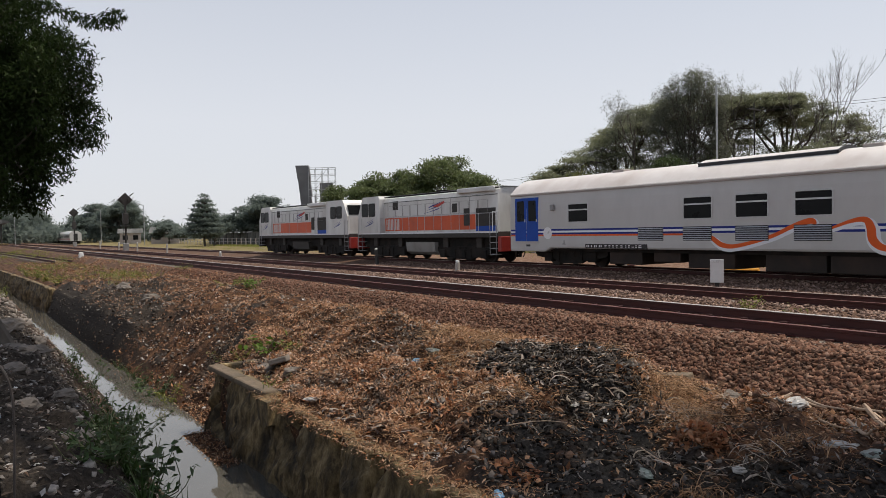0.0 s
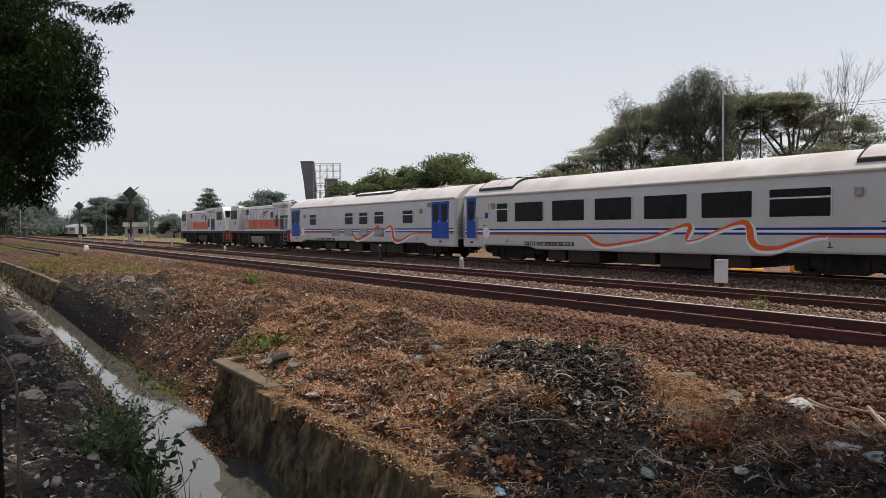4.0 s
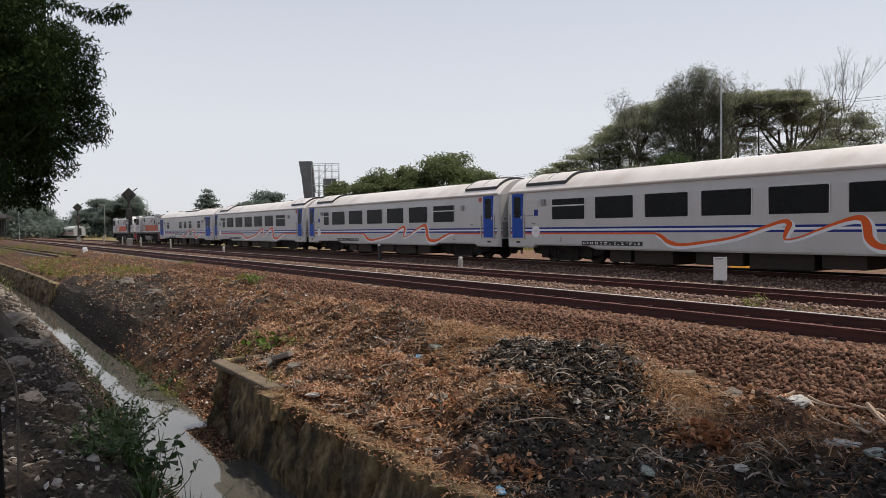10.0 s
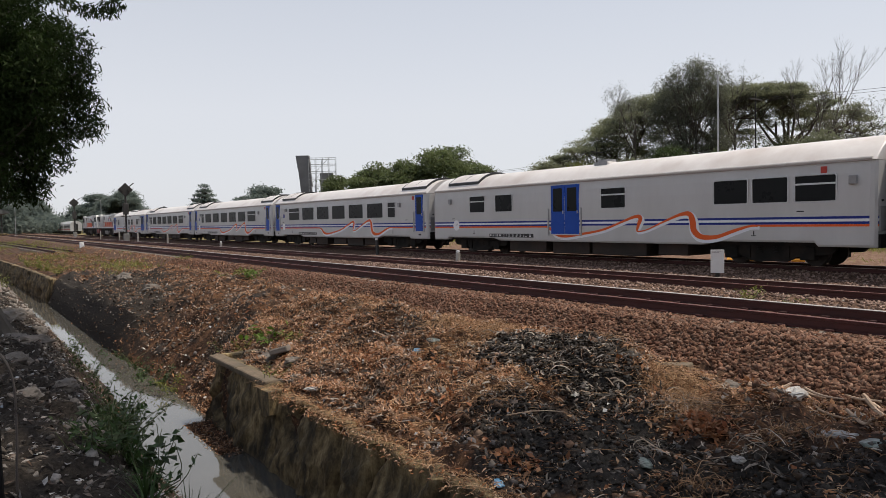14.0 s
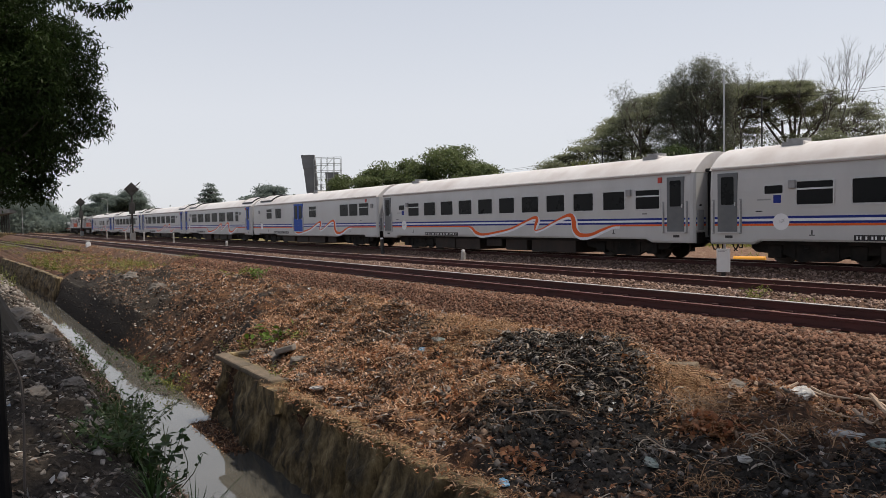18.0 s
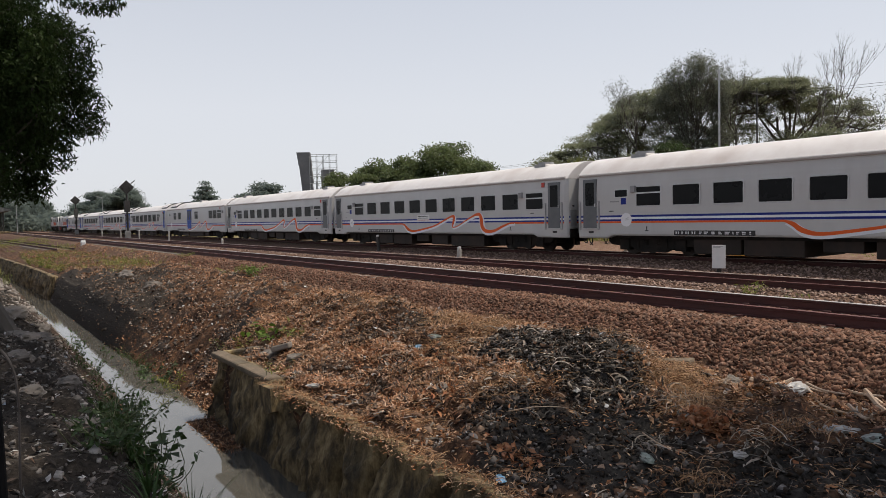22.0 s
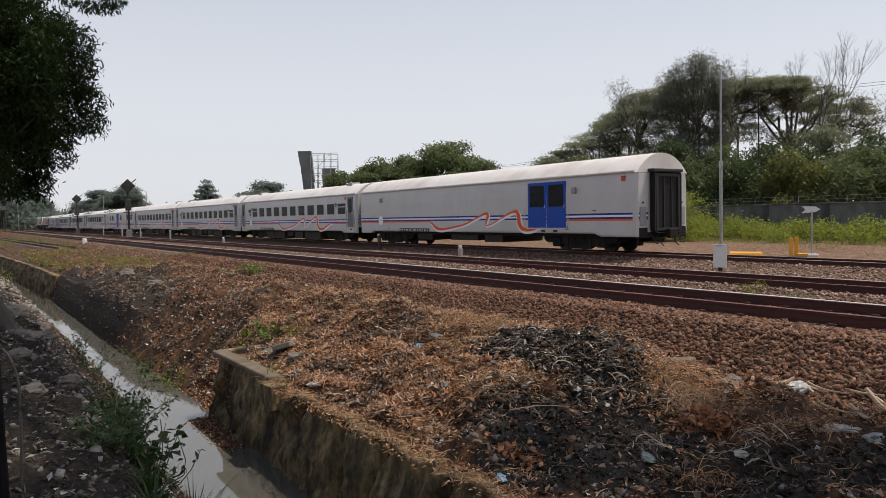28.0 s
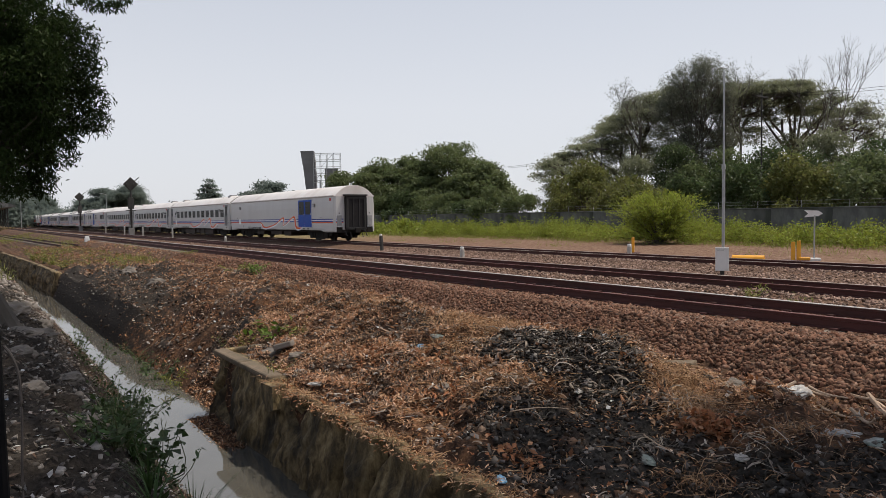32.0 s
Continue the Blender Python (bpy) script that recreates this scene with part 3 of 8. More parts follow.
def bogie(e, x, base=2.4, axles=2):
    b = part("bogie", boxed(x - base / 2 - 0.2, x + base / 2 + 0.2, -0.25, 0.25, 0.45, 0.70), M["black"], e, "dusty black bogie")
    L = base / 2 + (0.78 if axles == 2 else 0.45)
    for sy in (-1, 1):
        y = sy * 0.98
        out = [(-L, 0.50), (-L + 0.15, 0.38), (-base / 2 + 0.3, 0.30), (-0.55, 0.13), (0.55, 0.13), (base / 2 - 0.3, 0.30), (L - 0.15, 0.38), (L, 0.50), (L, 0.70), (0.5, 0.74), (-0.5, 0.74), (-L, 0.70)]
        bm = prism(bmesh.new(), [(x + u, v) for u, v in out], "y", y - 0.07, y + 0.07)
        part("side_frame", bm, M["black"], b)
        for u in (-0.62, 0.62):
            part("damper", boxed(x + u - 0.05, x + u + 0.05, y - 0.11, y - 0.06, 0.22, 0.64), M["black"], b)
        part("brake_rigging", boxed(x - base / 2, x + base / 2, y * 0.8 - 0.05, y * 0.8 + 0.05, 0.22, 0.42), M["black"], b)
        for i in range(axles):
            ax = x - base / 2 + base * i / (axles - 1)
            part("axle_box", boxed(ax - 0.22, ax + 0.22, y - 0.13, y + 0.13, 0.20, 0.60, bevel=0.03), M["black"], b)
        for u in (-0.25, 0.25):
            bm = bmesh.new()
            for k in range(5):
                rod(bm, (x + u, y, 0.40 + k * 0.075), (x + u, y, 0.435 + k * 0.075), 0.12, n=10)
            part("coil_spring", bm, M["black"], b)
    for i in range(axles):
        w = part("wheelset", wheel_mesh(), M["wheel"], b, "worn steel wheelset")
        w.location.x = x - base / 2 + base * i / (axles - 1)


def hose(bm, pts, r=0.022):
    c = smooth_curve(pts, 5)
    tube(bm, c, [r] * len(c))


def car_end(e, x, sx):
    """Gangway bellows, doorway, coupler and hoses at an end; sx: which way it faces."""
    f = lambda d: x + sx * d
    g = part("gangway", ring(bmesh.new(), -0.72, 0.72, 0.80, 2.95, 0.12, 0.15, 0, 0.25), M["rubber"], e, "folded black rubber gangway bellows")
    g.matrix_basis = Matrix.Translation((f(0.25), 0, 0)) @ pose(0, 0, 0, 0, 0, 90 if sx > 0 else -90)
    for k in range(6):
        fold = part("fold", ring(bmesh.new(), -0.76, 0.76, 0.77, 2.99, 0.14, 0.08, k * 0.04, k * 0.04 + 0.018), M["rubber"], g)
    part("end_door", boxed(min(f(-0.02), f(0.02)), max(f(-0.02), f(0.02)), -0.42, 0.42, 0.98, 2.88), M["black"], e, "dark end door")
    part("gangway_shutter", boxed(min(f(0.14), f(0.20)), max(f(0.14), f(0.20)), -0.60, 0.60, 0.93, 2.82), M["tarp"], e, "closed dark shutter over the gangway")
    for y in (-0.22, 0.22):
        part("shutter_rail", boxed(min(f(0.20), f(0.23)), max(f(0.20), f(0.23)), y - 0.02, y + 0.02, 0.98, 2.78), M["rubber"], e)
    bm = boxed(min(f(0), f(0.28)), max(f(0), f(0.28)), -0.86, 0.82, 2.96, 3.08, bevel=0.03)
    part("gangway_hood", bm, M["rubber"], e)
    for y in (-1.13, 1.08):
        part("end_cabinet", boxed(min(f(-0.12), f(0.035)), max(f(-0.12), f(0.035)), y - 0.17, y + 0.17, 1.05, 1.72, bevel=0.02), M["grey"], e)
        part("end_step", boxed(min(f(-0.15), f(0.05)), max(f(-0.15), f(0.05)), y - 0.2, y + 0.2, 0.62, 0.97), M["black"], e)
        part("tail_lamp", boxed(min(f(0), f(0.03)), max(f(0), f(0.03)), y - 0.04, y + 0.04, 1.84, 1.90), M["plate"], e)
    bm = boxed(min(f(-0.4), f(0.40)), max(f(-0.4), f(0.40)), -0.13, 0.13, 0.62, 0.86, bevel=0.03)
    box(bm, min(f(0.30), f(0.46)), max(f(0.30), f(0.46)), -0.2, 0.2, 0.58, 0.92, bevel=0.04)
    part("coupler", bm, M["black"], e)
    bm = boxed(min(f(-0.3), f(0.02)), max(f(-0.3), f(0.02)), -1.3, 1.3, 0.60, 0.80)
    part("headstock", bm, M["black"], e)
    for y, d in ((-0.75, 0.40), (-0.45, 0.30), (0.4, 0.3), (0.7, 0.4)):
        bm = bmesh.new()
        hose(bm, ((f(0.0), y, 0.72), (f(0.16), y, 0.62), (f(0.22), y + 0.04, 0.42), (f(0.34), y + 0.05, d)))
        part("brake_hose", bm, M["rubber"], e)


def data_plate(e, x0, x1, z0, z1, seed):
    pl = part("data_plate", boxed(x0, x1, SIDE - 0.004, SIDE + 0.02, z0, z1), M["plate"], e, "black panel with white markings")
    rng = random.Random(seed)
    bm = bmesh.new()
    h = z1 - z0
    x = x0 + 0.06
    for w in (0.09, 0.08, 0, 0.09, 0, 0.09, 0.09, 0, 0.09, 0.09):
        if w:
            box(bm, x, x + w * 0.5, SIDE - 0.0055, SIDE, z0 + 0.24 * h, z1 - 0.24 * h)
        x += w if w else 0.06
    x += 0.1
    while x < x1 - 0.15:
        w = rng.uniform(0.06, 0.22)
        for zz in (0.25, 0.58):
            if rng.random() < 0.93:
                box(bm, x, x + w * rng.uniform(0.4, 0.8), SIDE - 0.0055, SIDE, z0 + zz * h, z0 + (zz + 0.18) * h)
        x += w + 0.05
    part("markings", bm, M["letter"], pl, "white unreadable bars")["kind"] = "stuff"


def coach(kind, label, turned=False):
    e = thing({"P": "generator_coach", "B": "luggage_coach", "M": "dining_coach"}.get(kind, "passenger_coach"), Matrix(), label, "railway coach", "coaches of the train")
    low = {"K1": [(0, .62), (0.05, .62), (0.14, .62), (1.65, .62), (1.75, .73), (4.7, .73), (5.15, .61), (15.3, .61), (15.75, .73), (18.75, .73), (18.85, .62), (20.36, .62), (20.45, .62), (20.5, .62)],
           "M": [(0, .62), (0.05, .62), (0.14, .62), (1.2, .62), (1.3, .73), (4.7, .73), (5.15, .62), (15.35, .62), (15.75, .73), (18.9, .73), (19.0, .62), (20.36, .62), (20.45, .62), (20.5, .62)],
           "P": [(0, .60), (0.05, .60), (0.14, .60), (2.2, .60), (2.6, .75), (17.7, .75), (18.1, .60), (20.36, .60), (20.45, .60), (20.5, .60)]}
    low["K2"] = [(0, .62), (0.05, .62), (0.14, .62), (1.5, .62), (1.75, .73), (18.55, .73), (18.8, .62), (20.36, .62), (20.45, .62), (20.5, .62)]
    low["B"] = [(0, .64), (0.05, .64), (0.14, .64), (1.3, .64), (1.5, .75), (18.5, .75), (18.8, .64), (20.36, .64), (20.45, .64), (20.5, .64)]
    part("body", coach_body(low[kind]), M["white"], e, "white painted steel side")
    roof = part("roof", coach_roof(), M["roof"], e, "pale curved roof with faint grime", smooth=True)
    for f in roof.data.polygons:
        if len(f.vertices) > 4 or f.center.x < 0.06 or f.center.x > LENGTH - 0.06:
            f.use_smooth = False
    for sy in (-1, 1):
        bm = boxed(0.12, LENGTH - 0.12, sy * (HALF - 0.035) - 0.03, sy * (HALF - 0.035) + 0.03, 2.925, 2.958, bevel=0.01)
        part("gutter", bm, M["gutter"], e)
        bm = bmesh.new()
        rod(bm, (0.10, sy * (HALF - 0.055), 3.0), (LENGTH - 0.10, sy * (HALF - 0.055), 3.0), 0.045, n=10)
        part("cantrail", bm, M["cove"], e, "rounded pale roof edge")
    # livery
    dz = 0.05 if kind in ("P", "B") else 0.0
    strip(e, "stripe", 0.15, 20.35, 1.395 + dz, 1.465 + dz, M["navy"])
    strip(e, "stripe", 0.15, 20.35, 1.32 + dz, 1.395 + dz, M["pale"])
    strip(e, "stripe", 0.15, 20.35, 1.25 + dz, 1.32 + dz, M["navy"])
    off = {"K1": 0.0, "K2": 0.35, "M": 0.25, "P": 0.0, "B": -0.5}[kind]
    rb = [(x + off, z + dz * 0.7, w) for x, z, w in RIBBON]
    if kind == "P":
        rb = [(9.7, 1.265, 0.065), (9.95, 1.10, 0.15), (10.25, 0.92, 0.16), (10.75, 0.90, 0.12), (11.8, 1.17, 0.11), (12.5, 1.48, 0.13), (13.0, 1.62, 0.17), (13.1, 1.5, 0.1), (12.9, 1.2, 0.05)] + [(x - 0.15, z, w) for x, z, w in RIBBON[12:]]
    strip(e, "stripe", 0.15, rb[0][0], 1.183 + dz, 1.247 + dz, M["orange"])
    strip(e, "stripe", rb[-1][0], 20.35, 1.183 + dz, 1.247 + dz, M["orange"])
    part("ribbon_stripe", ribbon([(x + 0.04, z - 0.06, w * 1.6) for x, z, w in rb], SIDE - 0.0045), M["pale"], e, "white shadow of the ribbon")
    part("ribbon_stripe", ribbon(rb, SIDE - 0.006), M["orange"], e, "waving orange ribbon")
    # windows and doors
    if kind == "K1":
        spans = [(2.82, 4.62, True), (5.13, 6.95, False), (7.45, 9.22, False), (9.7, 11.45, False), (11.98, 13.75, False), (14.25, 16.05, False), (16.6, 17.38, True)] if turned else [(2.60, 3.36, True)] + [(3.83 + 2.30 * i, 5.60 + 2.30 * i, False) for i in range(5)] + [(15.33, 17.13, True)]
        for a, b, sp in spans:
            side_window(e, a, b, 1.76, 2.60, sp)
        for a in (0.36, 19.40):
            side_door(e, a, a + 0.70, 1.03, 2.90, M["blue"], label="bright blue door")
        bm = prism(bmesh.new(), rounded(1.34, 1.98, 2.29, 2.58, 0.05), "y", SIDE - 0.006, SIDE + 0.02)
        wp = part("toilet_window", bm, M["white"], e)
        part("window_frame", ring(bmesh.new(), 1.31, 2.01, 2.26, 2.61, 0.07, 0.04, SIDE - 0.014, SIDE + 0.01), M["alu"], wp)
    if kind == "K2":
        for i in range(11):
            side_window(e, 2.87 + 1.525 * i, 3.91 + 1.525 * i, 1.77, 2.46, i in (0, 10))
        for a in (0.33, 19.45):
            side_door(e, a, a + 0.70, 1.00, 2.83, M["greydoor"], label="dull grey door with dark glass")
        bm = prism(bmesh.new(), rounded(1.90, 2.48, 2.12, 2.38, 0.05), "y", SIDE - 0.006, SIDE + 0.02)
        wp = part("toilet_window", bm, M["glass"], e)
        part("window_frame", ring(bmesh.new(), 1.87, 2.51, 2.09, 2.41, 0.07, 0.04, SIDE - 0.014, SIDE + 0.01), M["alu"], wp)
    if kind == "M":
        for a, b, sp in ((3.02, 4.12, True), (4.88, 6.02, False), (11.05, 12.2, True), (15.75, 16.9, False), (17.05, 18.15, False), (18.35, 19.5, True)):
            side_window(e, a, b, 1.88, 2.63, sp)
        side_door(e, 8.40, 9.95, 0.93, 2.86, M["blue"], 2, label="bright blue door")
    if kind == "P":
        for a, b in ((3.57, 4.59), (8.83, 9.87), (10.70, 11.74), (12.55, 13.60), (15.65, 16.68)):
            side_window(e, a, b, 1.77, 2.48, True)
        side_door(e, 0.42, 1.86, 1.02, 2.83, M["blue"], 2, False, "bright blue door")
        side_door(e, 18.44, 19.95, 1.00, 2.83, M["blue"], 2, False, "bright blue door")
        for a in (6.95, 8.80, 10.69, 12.52):
            g = part("grille", boxed(a, a + 1.07, SIDE - 0.008, SIDE + 0.02, 1.06, 1.52), M["plate"], e, "louvred ventilation grille")
            for k in range(7):
                part("slat", prism(bmesh.new(), [(SIDE - 0.03, 1.085 + k * 0.063), (SIDE - 0.006, 1.115 + k * 0.063), (SIDE - 0.006, 1.085 + k * 0.063)], "x", a + 0.02, a + 1.05), M["alu"], g)
    if kind == "B":
        side_door(e, 14.82, 17.05, 0.97, 2.82, M["blue"], 2, False, "bright blue door")
        for a in (14.65, 17.2):
            bm = bmesh.new()
            rod(bm, (a, SIDE - 0.05, 1.0), (a, SIDE - 0.05, 1.75), 0.016)
            part("handrail", bm, M["alu"], e)
    # fittings on the side
    for a, z in {"K1": ((2.24, 2.38), (17.76, 2.30)), "K2": ((2.66, 2.26), (17.74, 2.26)), "M": ((1.40, 2.32), (19.85, 2.32)), "P": ((2.62, 2.26), (17.38, 2.28), (18.14, 2.58)), "B": ((2.45, 2.36), (17.42, 2.30))}[kind]:
        part("vent_box", boxed(a, a + 0.20, SIDE - 0.09, SIDE + 0.01, z, z + 0.24, bevel=0.015), M["grey"], e, "small grey vent box")
    if kind != "P":
        part("emblem", boxed(19.08 if kind != "B" else 19.84, 19.24 if kind != "B" else 20.02, SIDE - 0.001, SIDE + 0.05, 2.66, 2.85), M["red"], e, "small red emblem")
    if kind in ("K1", "K2"):
        part("class_sign", boxed(1.76 + (0.42 if kind == "K2" else 0), 2.0 + (0.42 if kind == "K2" else 0), SIDE - 0.004, SIDE + 0.02, 1.95 - (0.1 if kind == "K2" else 0), 2.2 - (0.1 if kind == "K2" else 0)), M["navy"], e, "blue class sign")
        part("lettering", boxed(1.28 + (0.4 if kind == "K2" else 0), 1.70 + (0.4 if kind == "K2" else 0), SIDE - 0.004, SIDE + 0.02, 1.94, 1.985), M["grey"], e)
    lx = {"B": 2.45, "M": 1.95, "P": 2.4}.get(kind, 1.85) if kind != "K2" else 2.42
    bm = bmesh.new()
    rod(bm, (lx, SIDE - 0.008, 1.30 + dz), (lx, SIDE + 0.01, 1.30 + dz), 0.245, n=32)
    lg = part("round_badge", bm, M["badge"], e, "round pale badge")
    bm = bmesh.new()
    for k in range(3):
        prism(bm, [(lx - 0.12, 1.25 + dz + k * 0.035), (lx + 0.05, 1.285 + dz + k * 0.035), (lx + 0.14, 1.335 + dz + k * 0.03), (lx - 0.02, 1.275 + dz + k * 0.035)], "y", SIDE - 0.010, SIDE)
    part("badge_mark", bm, M["grey"], lg)
    data_plate(e, 4.45, 7.35, 0.765, 0.925, kind)
    # slots and marks on the skirt, stripes carried round the ends
    for a in {"K1": (0.62, 19.66), "K2": (0.60, 19.70), "M": (8.9, 9.4), "P": (1.1, 19.1), "B": (15.6, 16.3)}[kind]:
        part("step_slot", boxed(a, a + 0.26, SIDE - 0.004, SIDE + 0.05, 0.80, 0.89, bevel=0.012), M["plate"], e, "dark foot slot in the skirt")
    for a in (3.32, 17.1):
        part("jacking_mark", boxed(a - 0.02, a + 0.02, SIDE - 0.003, SIDE + 0.02, 0.93, 1.06), M["plate"], e, "small black jacking mark")
        part("jacking_mark", boxed(a - 0.08, a + 0.08, SIDE - 0.003, SIDE + 0.02, 0.90, 0.925), M["plate"], e, "small black jacking mark")
    for a in (1.62, 18.4):
        part("latch_slot", boxed(a, a + 0.22, SIDE - 0.006, SIDE + 0.02, 1.60, 1.635, bevel=0.008), M["plate"], e, "small dark latch slot")
    for x in (0.0, LENGTH):
        for z0, z1, m in ((1.395, 1.465, "navy"), (1.32, 1.395, "pale"), (1.25, 1.32, "navy"), (1.183, 1.247, "orange")):
            part("end_stripe", boxed(x - 0.004, x + 0.004, -1.355, -0.84, z0 + dz, z1 + dz), M[m], e)
    # roof fittings
    if kind in ("K1", "M"):
        for a in ((1.0, 17.7) if kind == "K1" else (1.0,)):
            u = part("roof_unit", roof_shell(a, a + 2.3, -0.80, 0.80, 0.02, 0.10), M["roof"], e, "low roof air-conditioning unit")
            for x0, x1, u0, u1 in ((a - 0.05, a + 0.02, -0.82, 0.82), (a + 2.28, a + 2.35, -0.82, 0.82), (a, a + 2.3, -0.825, -0.795), (a, a + 2.3, 0.795, 0.825), (a + 1.12, a + 1.16, -0.7, 0.7)):
                part("unit_edge", roof_shell(x0, x1, u0, u1, 0.0, 0.105), M["plate"], u, "dark shadowed edge trim")
            for k in range(2):
                bm = bmesh.new()
                rod(bm, (a + 0.6 + k * 1.1, 0, 3.76), (a + 0.6 + k * 1.1, 0, 3.80), 0.36, n=20)
                part("fan_cover", bm, M["plate"], u)
    if kind == "P":
        u = part("roof_unit", roof_shell(8.9, 13.4, -0.50, 0.50, 0.02, 0.09), M["roof"], e, "long low roof cover")
        part("unit_edge", roof_shell(8.9, 13.4, -0.53, -0.50, 0.0, 0.10), M["plate"], u, "dark shadowed edge trim")
        part("unit_edge", roof_shell(13.38, 13.43, -0.53, 0.53, 0.0, 0.10), M["plate"], u, "dark shadowed edge trim")
        for a in (4.9, 13.9, 14.8, 17.6):
            part("roof_vent", boxed(a, a + 0.55, -0.45, 0.25, 3.5, 3.73, bevel=0.03), M["gutter"], e)
    for a in {"K2": (1.9, 17.7), "M": (9.9,), "B": (), "K1": (), "P": ()}[kind]:
        u = part("roof_vent", boxed(a, a + 0.75, -0.62, 0.1, 3.42, 3.70, bevel=0.05), M["roof"], e, "roof ventilator")
        bm = bmesh.new()
        rod(bm, (a + 0.37, -0.25, 3.70), (a + 0.37, -0.25, 3.79), 0.34, n=20)
        part("vent_cap", bm, M["grey"], u, "low round cap")
        part("grille", boxed(a + 0.05, a + 0.7, -0.635, -0.61, 3.52, 3.70), M["grey"], u)
    # underside
    part("underframe", boxed(0.3, 20.2, -1.25, 1.25, 0.62, 0.80), M["black"], e, "black steel underframe")
    for a, b, z in {"K1": ((5.6, 6.6, .16), (6.75, 8.4, .12), (9.3, 11.0, .18), (11.2, 13.2, .12), (13.4, 14.6, .20)), "M": ((5.5, 7.8, .16), (8.2, 10.2, .14), (10.35, 12.9, .14), (13.4, 14.6, .22)), "P": ((5.4, 6.9, .18), (7.4, 8.5, .3), (8.8, 10.5, .14), (11.5, 13.3, .12), (13.4, 15.2, .12)), "K2": ((5.0, 6.7, .14), (6.8, 8.7, .13), (9.2, 10.3, .3), (10.6, 12.0, .16), (12.3, 14.9, .13)), "B": ((5.8, 7.2, .32), (8.8, 11.0, .36), (11.5, 12.8, .3))}[kind]:
        part("equipment_box", boxed(a, b, -1.22, 1.22, z, 0.64, bevel=0.03), M["rustblack"], e, "dark rusty equipment box")
    for x in (3.2, 17.3):
        bogie(e, x)
    car_end(e, 0, -1)
    car_end(e, LENGTH, 1)
    return e


M["tarp"] = mat("dark_shutter", [(0.010, 0.009, 0.010), (0.020, 0.018, 0.019)], rough=0.7, scale=4, spec=0.2)
M["wheel"] = mat("wheel_steel", [(0.020, 0.016, 0.014), (0.05, 0.04, 0.035)], rough=0.6, metal=0.3, scale=6)
M["cove"] = mat("roof_edge_gloss", [(0.62, 0.575, 0.54), (0.72, 0.685, 0.655)], rough=0.25, scale=2, stretch=(0.4, 1, 1))
M["gutter"] = mat("gutter_grimy", [(0.32, 0.27, 0.24), (0.45, 0.41, 0.38)], rough=0.6, scale=2, stretch=(0.4, 1, 1))
M["pale"] = mat("stripe_white", [(0.74, 0.76, 0.80), (0.80, 0.82, 0.85)], rough=0.4, scale=2)
M["badge"] = mat("badge_pale", [(0.78, 0.78, 0.80), (0.84, 0.84, 0.85)], rough=0.4, scale=3)
M["greydoor"] = mat("door_grey", [(0.10, 0.11, 0.115), (0.15, 0.155, 0.16)], rough=0.5, scale=2)
M["rustblack"] = mat("equipment_rust_black", [(0.011, 0.009, 0.008), (0.032, 0.022, 0.017)], rough=0.8, scale=2.5, stain=(0.06, 0.034, 0.025), stain_scale=1.2, stain_amount=0.5)

FLEET = {}
for i, kind in enumerate(("B", "K2", "K2", "K2", "M", "K1", "K1", "K1", "P")):
    label = {"B": "white windowless luggage coach with blue double door and orange ribbon", "K2": "white passenger coach with small dark windows and orange ribbon", "M": "white dining coach with blue double door and few windows",
             "K1": "white passenger coach with wide dark windows and blue doors", "P": "white generator coach with louvred grilles and blue doors"}[kind]
    if i == 5:
        e = coach(kind, label, True)
    elif kind in FLEET:
        e = copy_thing(FLEET[kind], Matrix())
    else:
        e = FLEET[kind] = coach(kind, label)
    MOVERS.append((e, -i * PITCH - LENGTH))
    if i == 2:
        tagged(e, "white passenger coach with a name board under its windows")
        nb = part("name_board", boxed(9.72, 10.82, SIDE - 0.02, SIDE, 1.42, 1.66), M["signwhite"], e, "white name board with red edge")
        part("red_edge", boxed(9.72, 10.82, SIDE - 0.022, SIDE, 1.39, 1.42), M["red"], nb)
        bm = bmesh.new()
        for r, (z, h) in enumerate(((1.56, 0.05), (1.49, 0.025))):
            x = 9.80
            while x < 10.68:
                box(bm, x, x + 0.09, SIDE - 0.0215, SIDE, z, z + h)
                x += 0.115
        part("markings", bm, M["plate"], nb, "dark unreadable bars")["kind"] = "stuff"


# ---- the two diesel locomotives ----
def loco_body(outline, x0, x1):
    return prism(bmesh.new(), outline, "x", x0, x1)


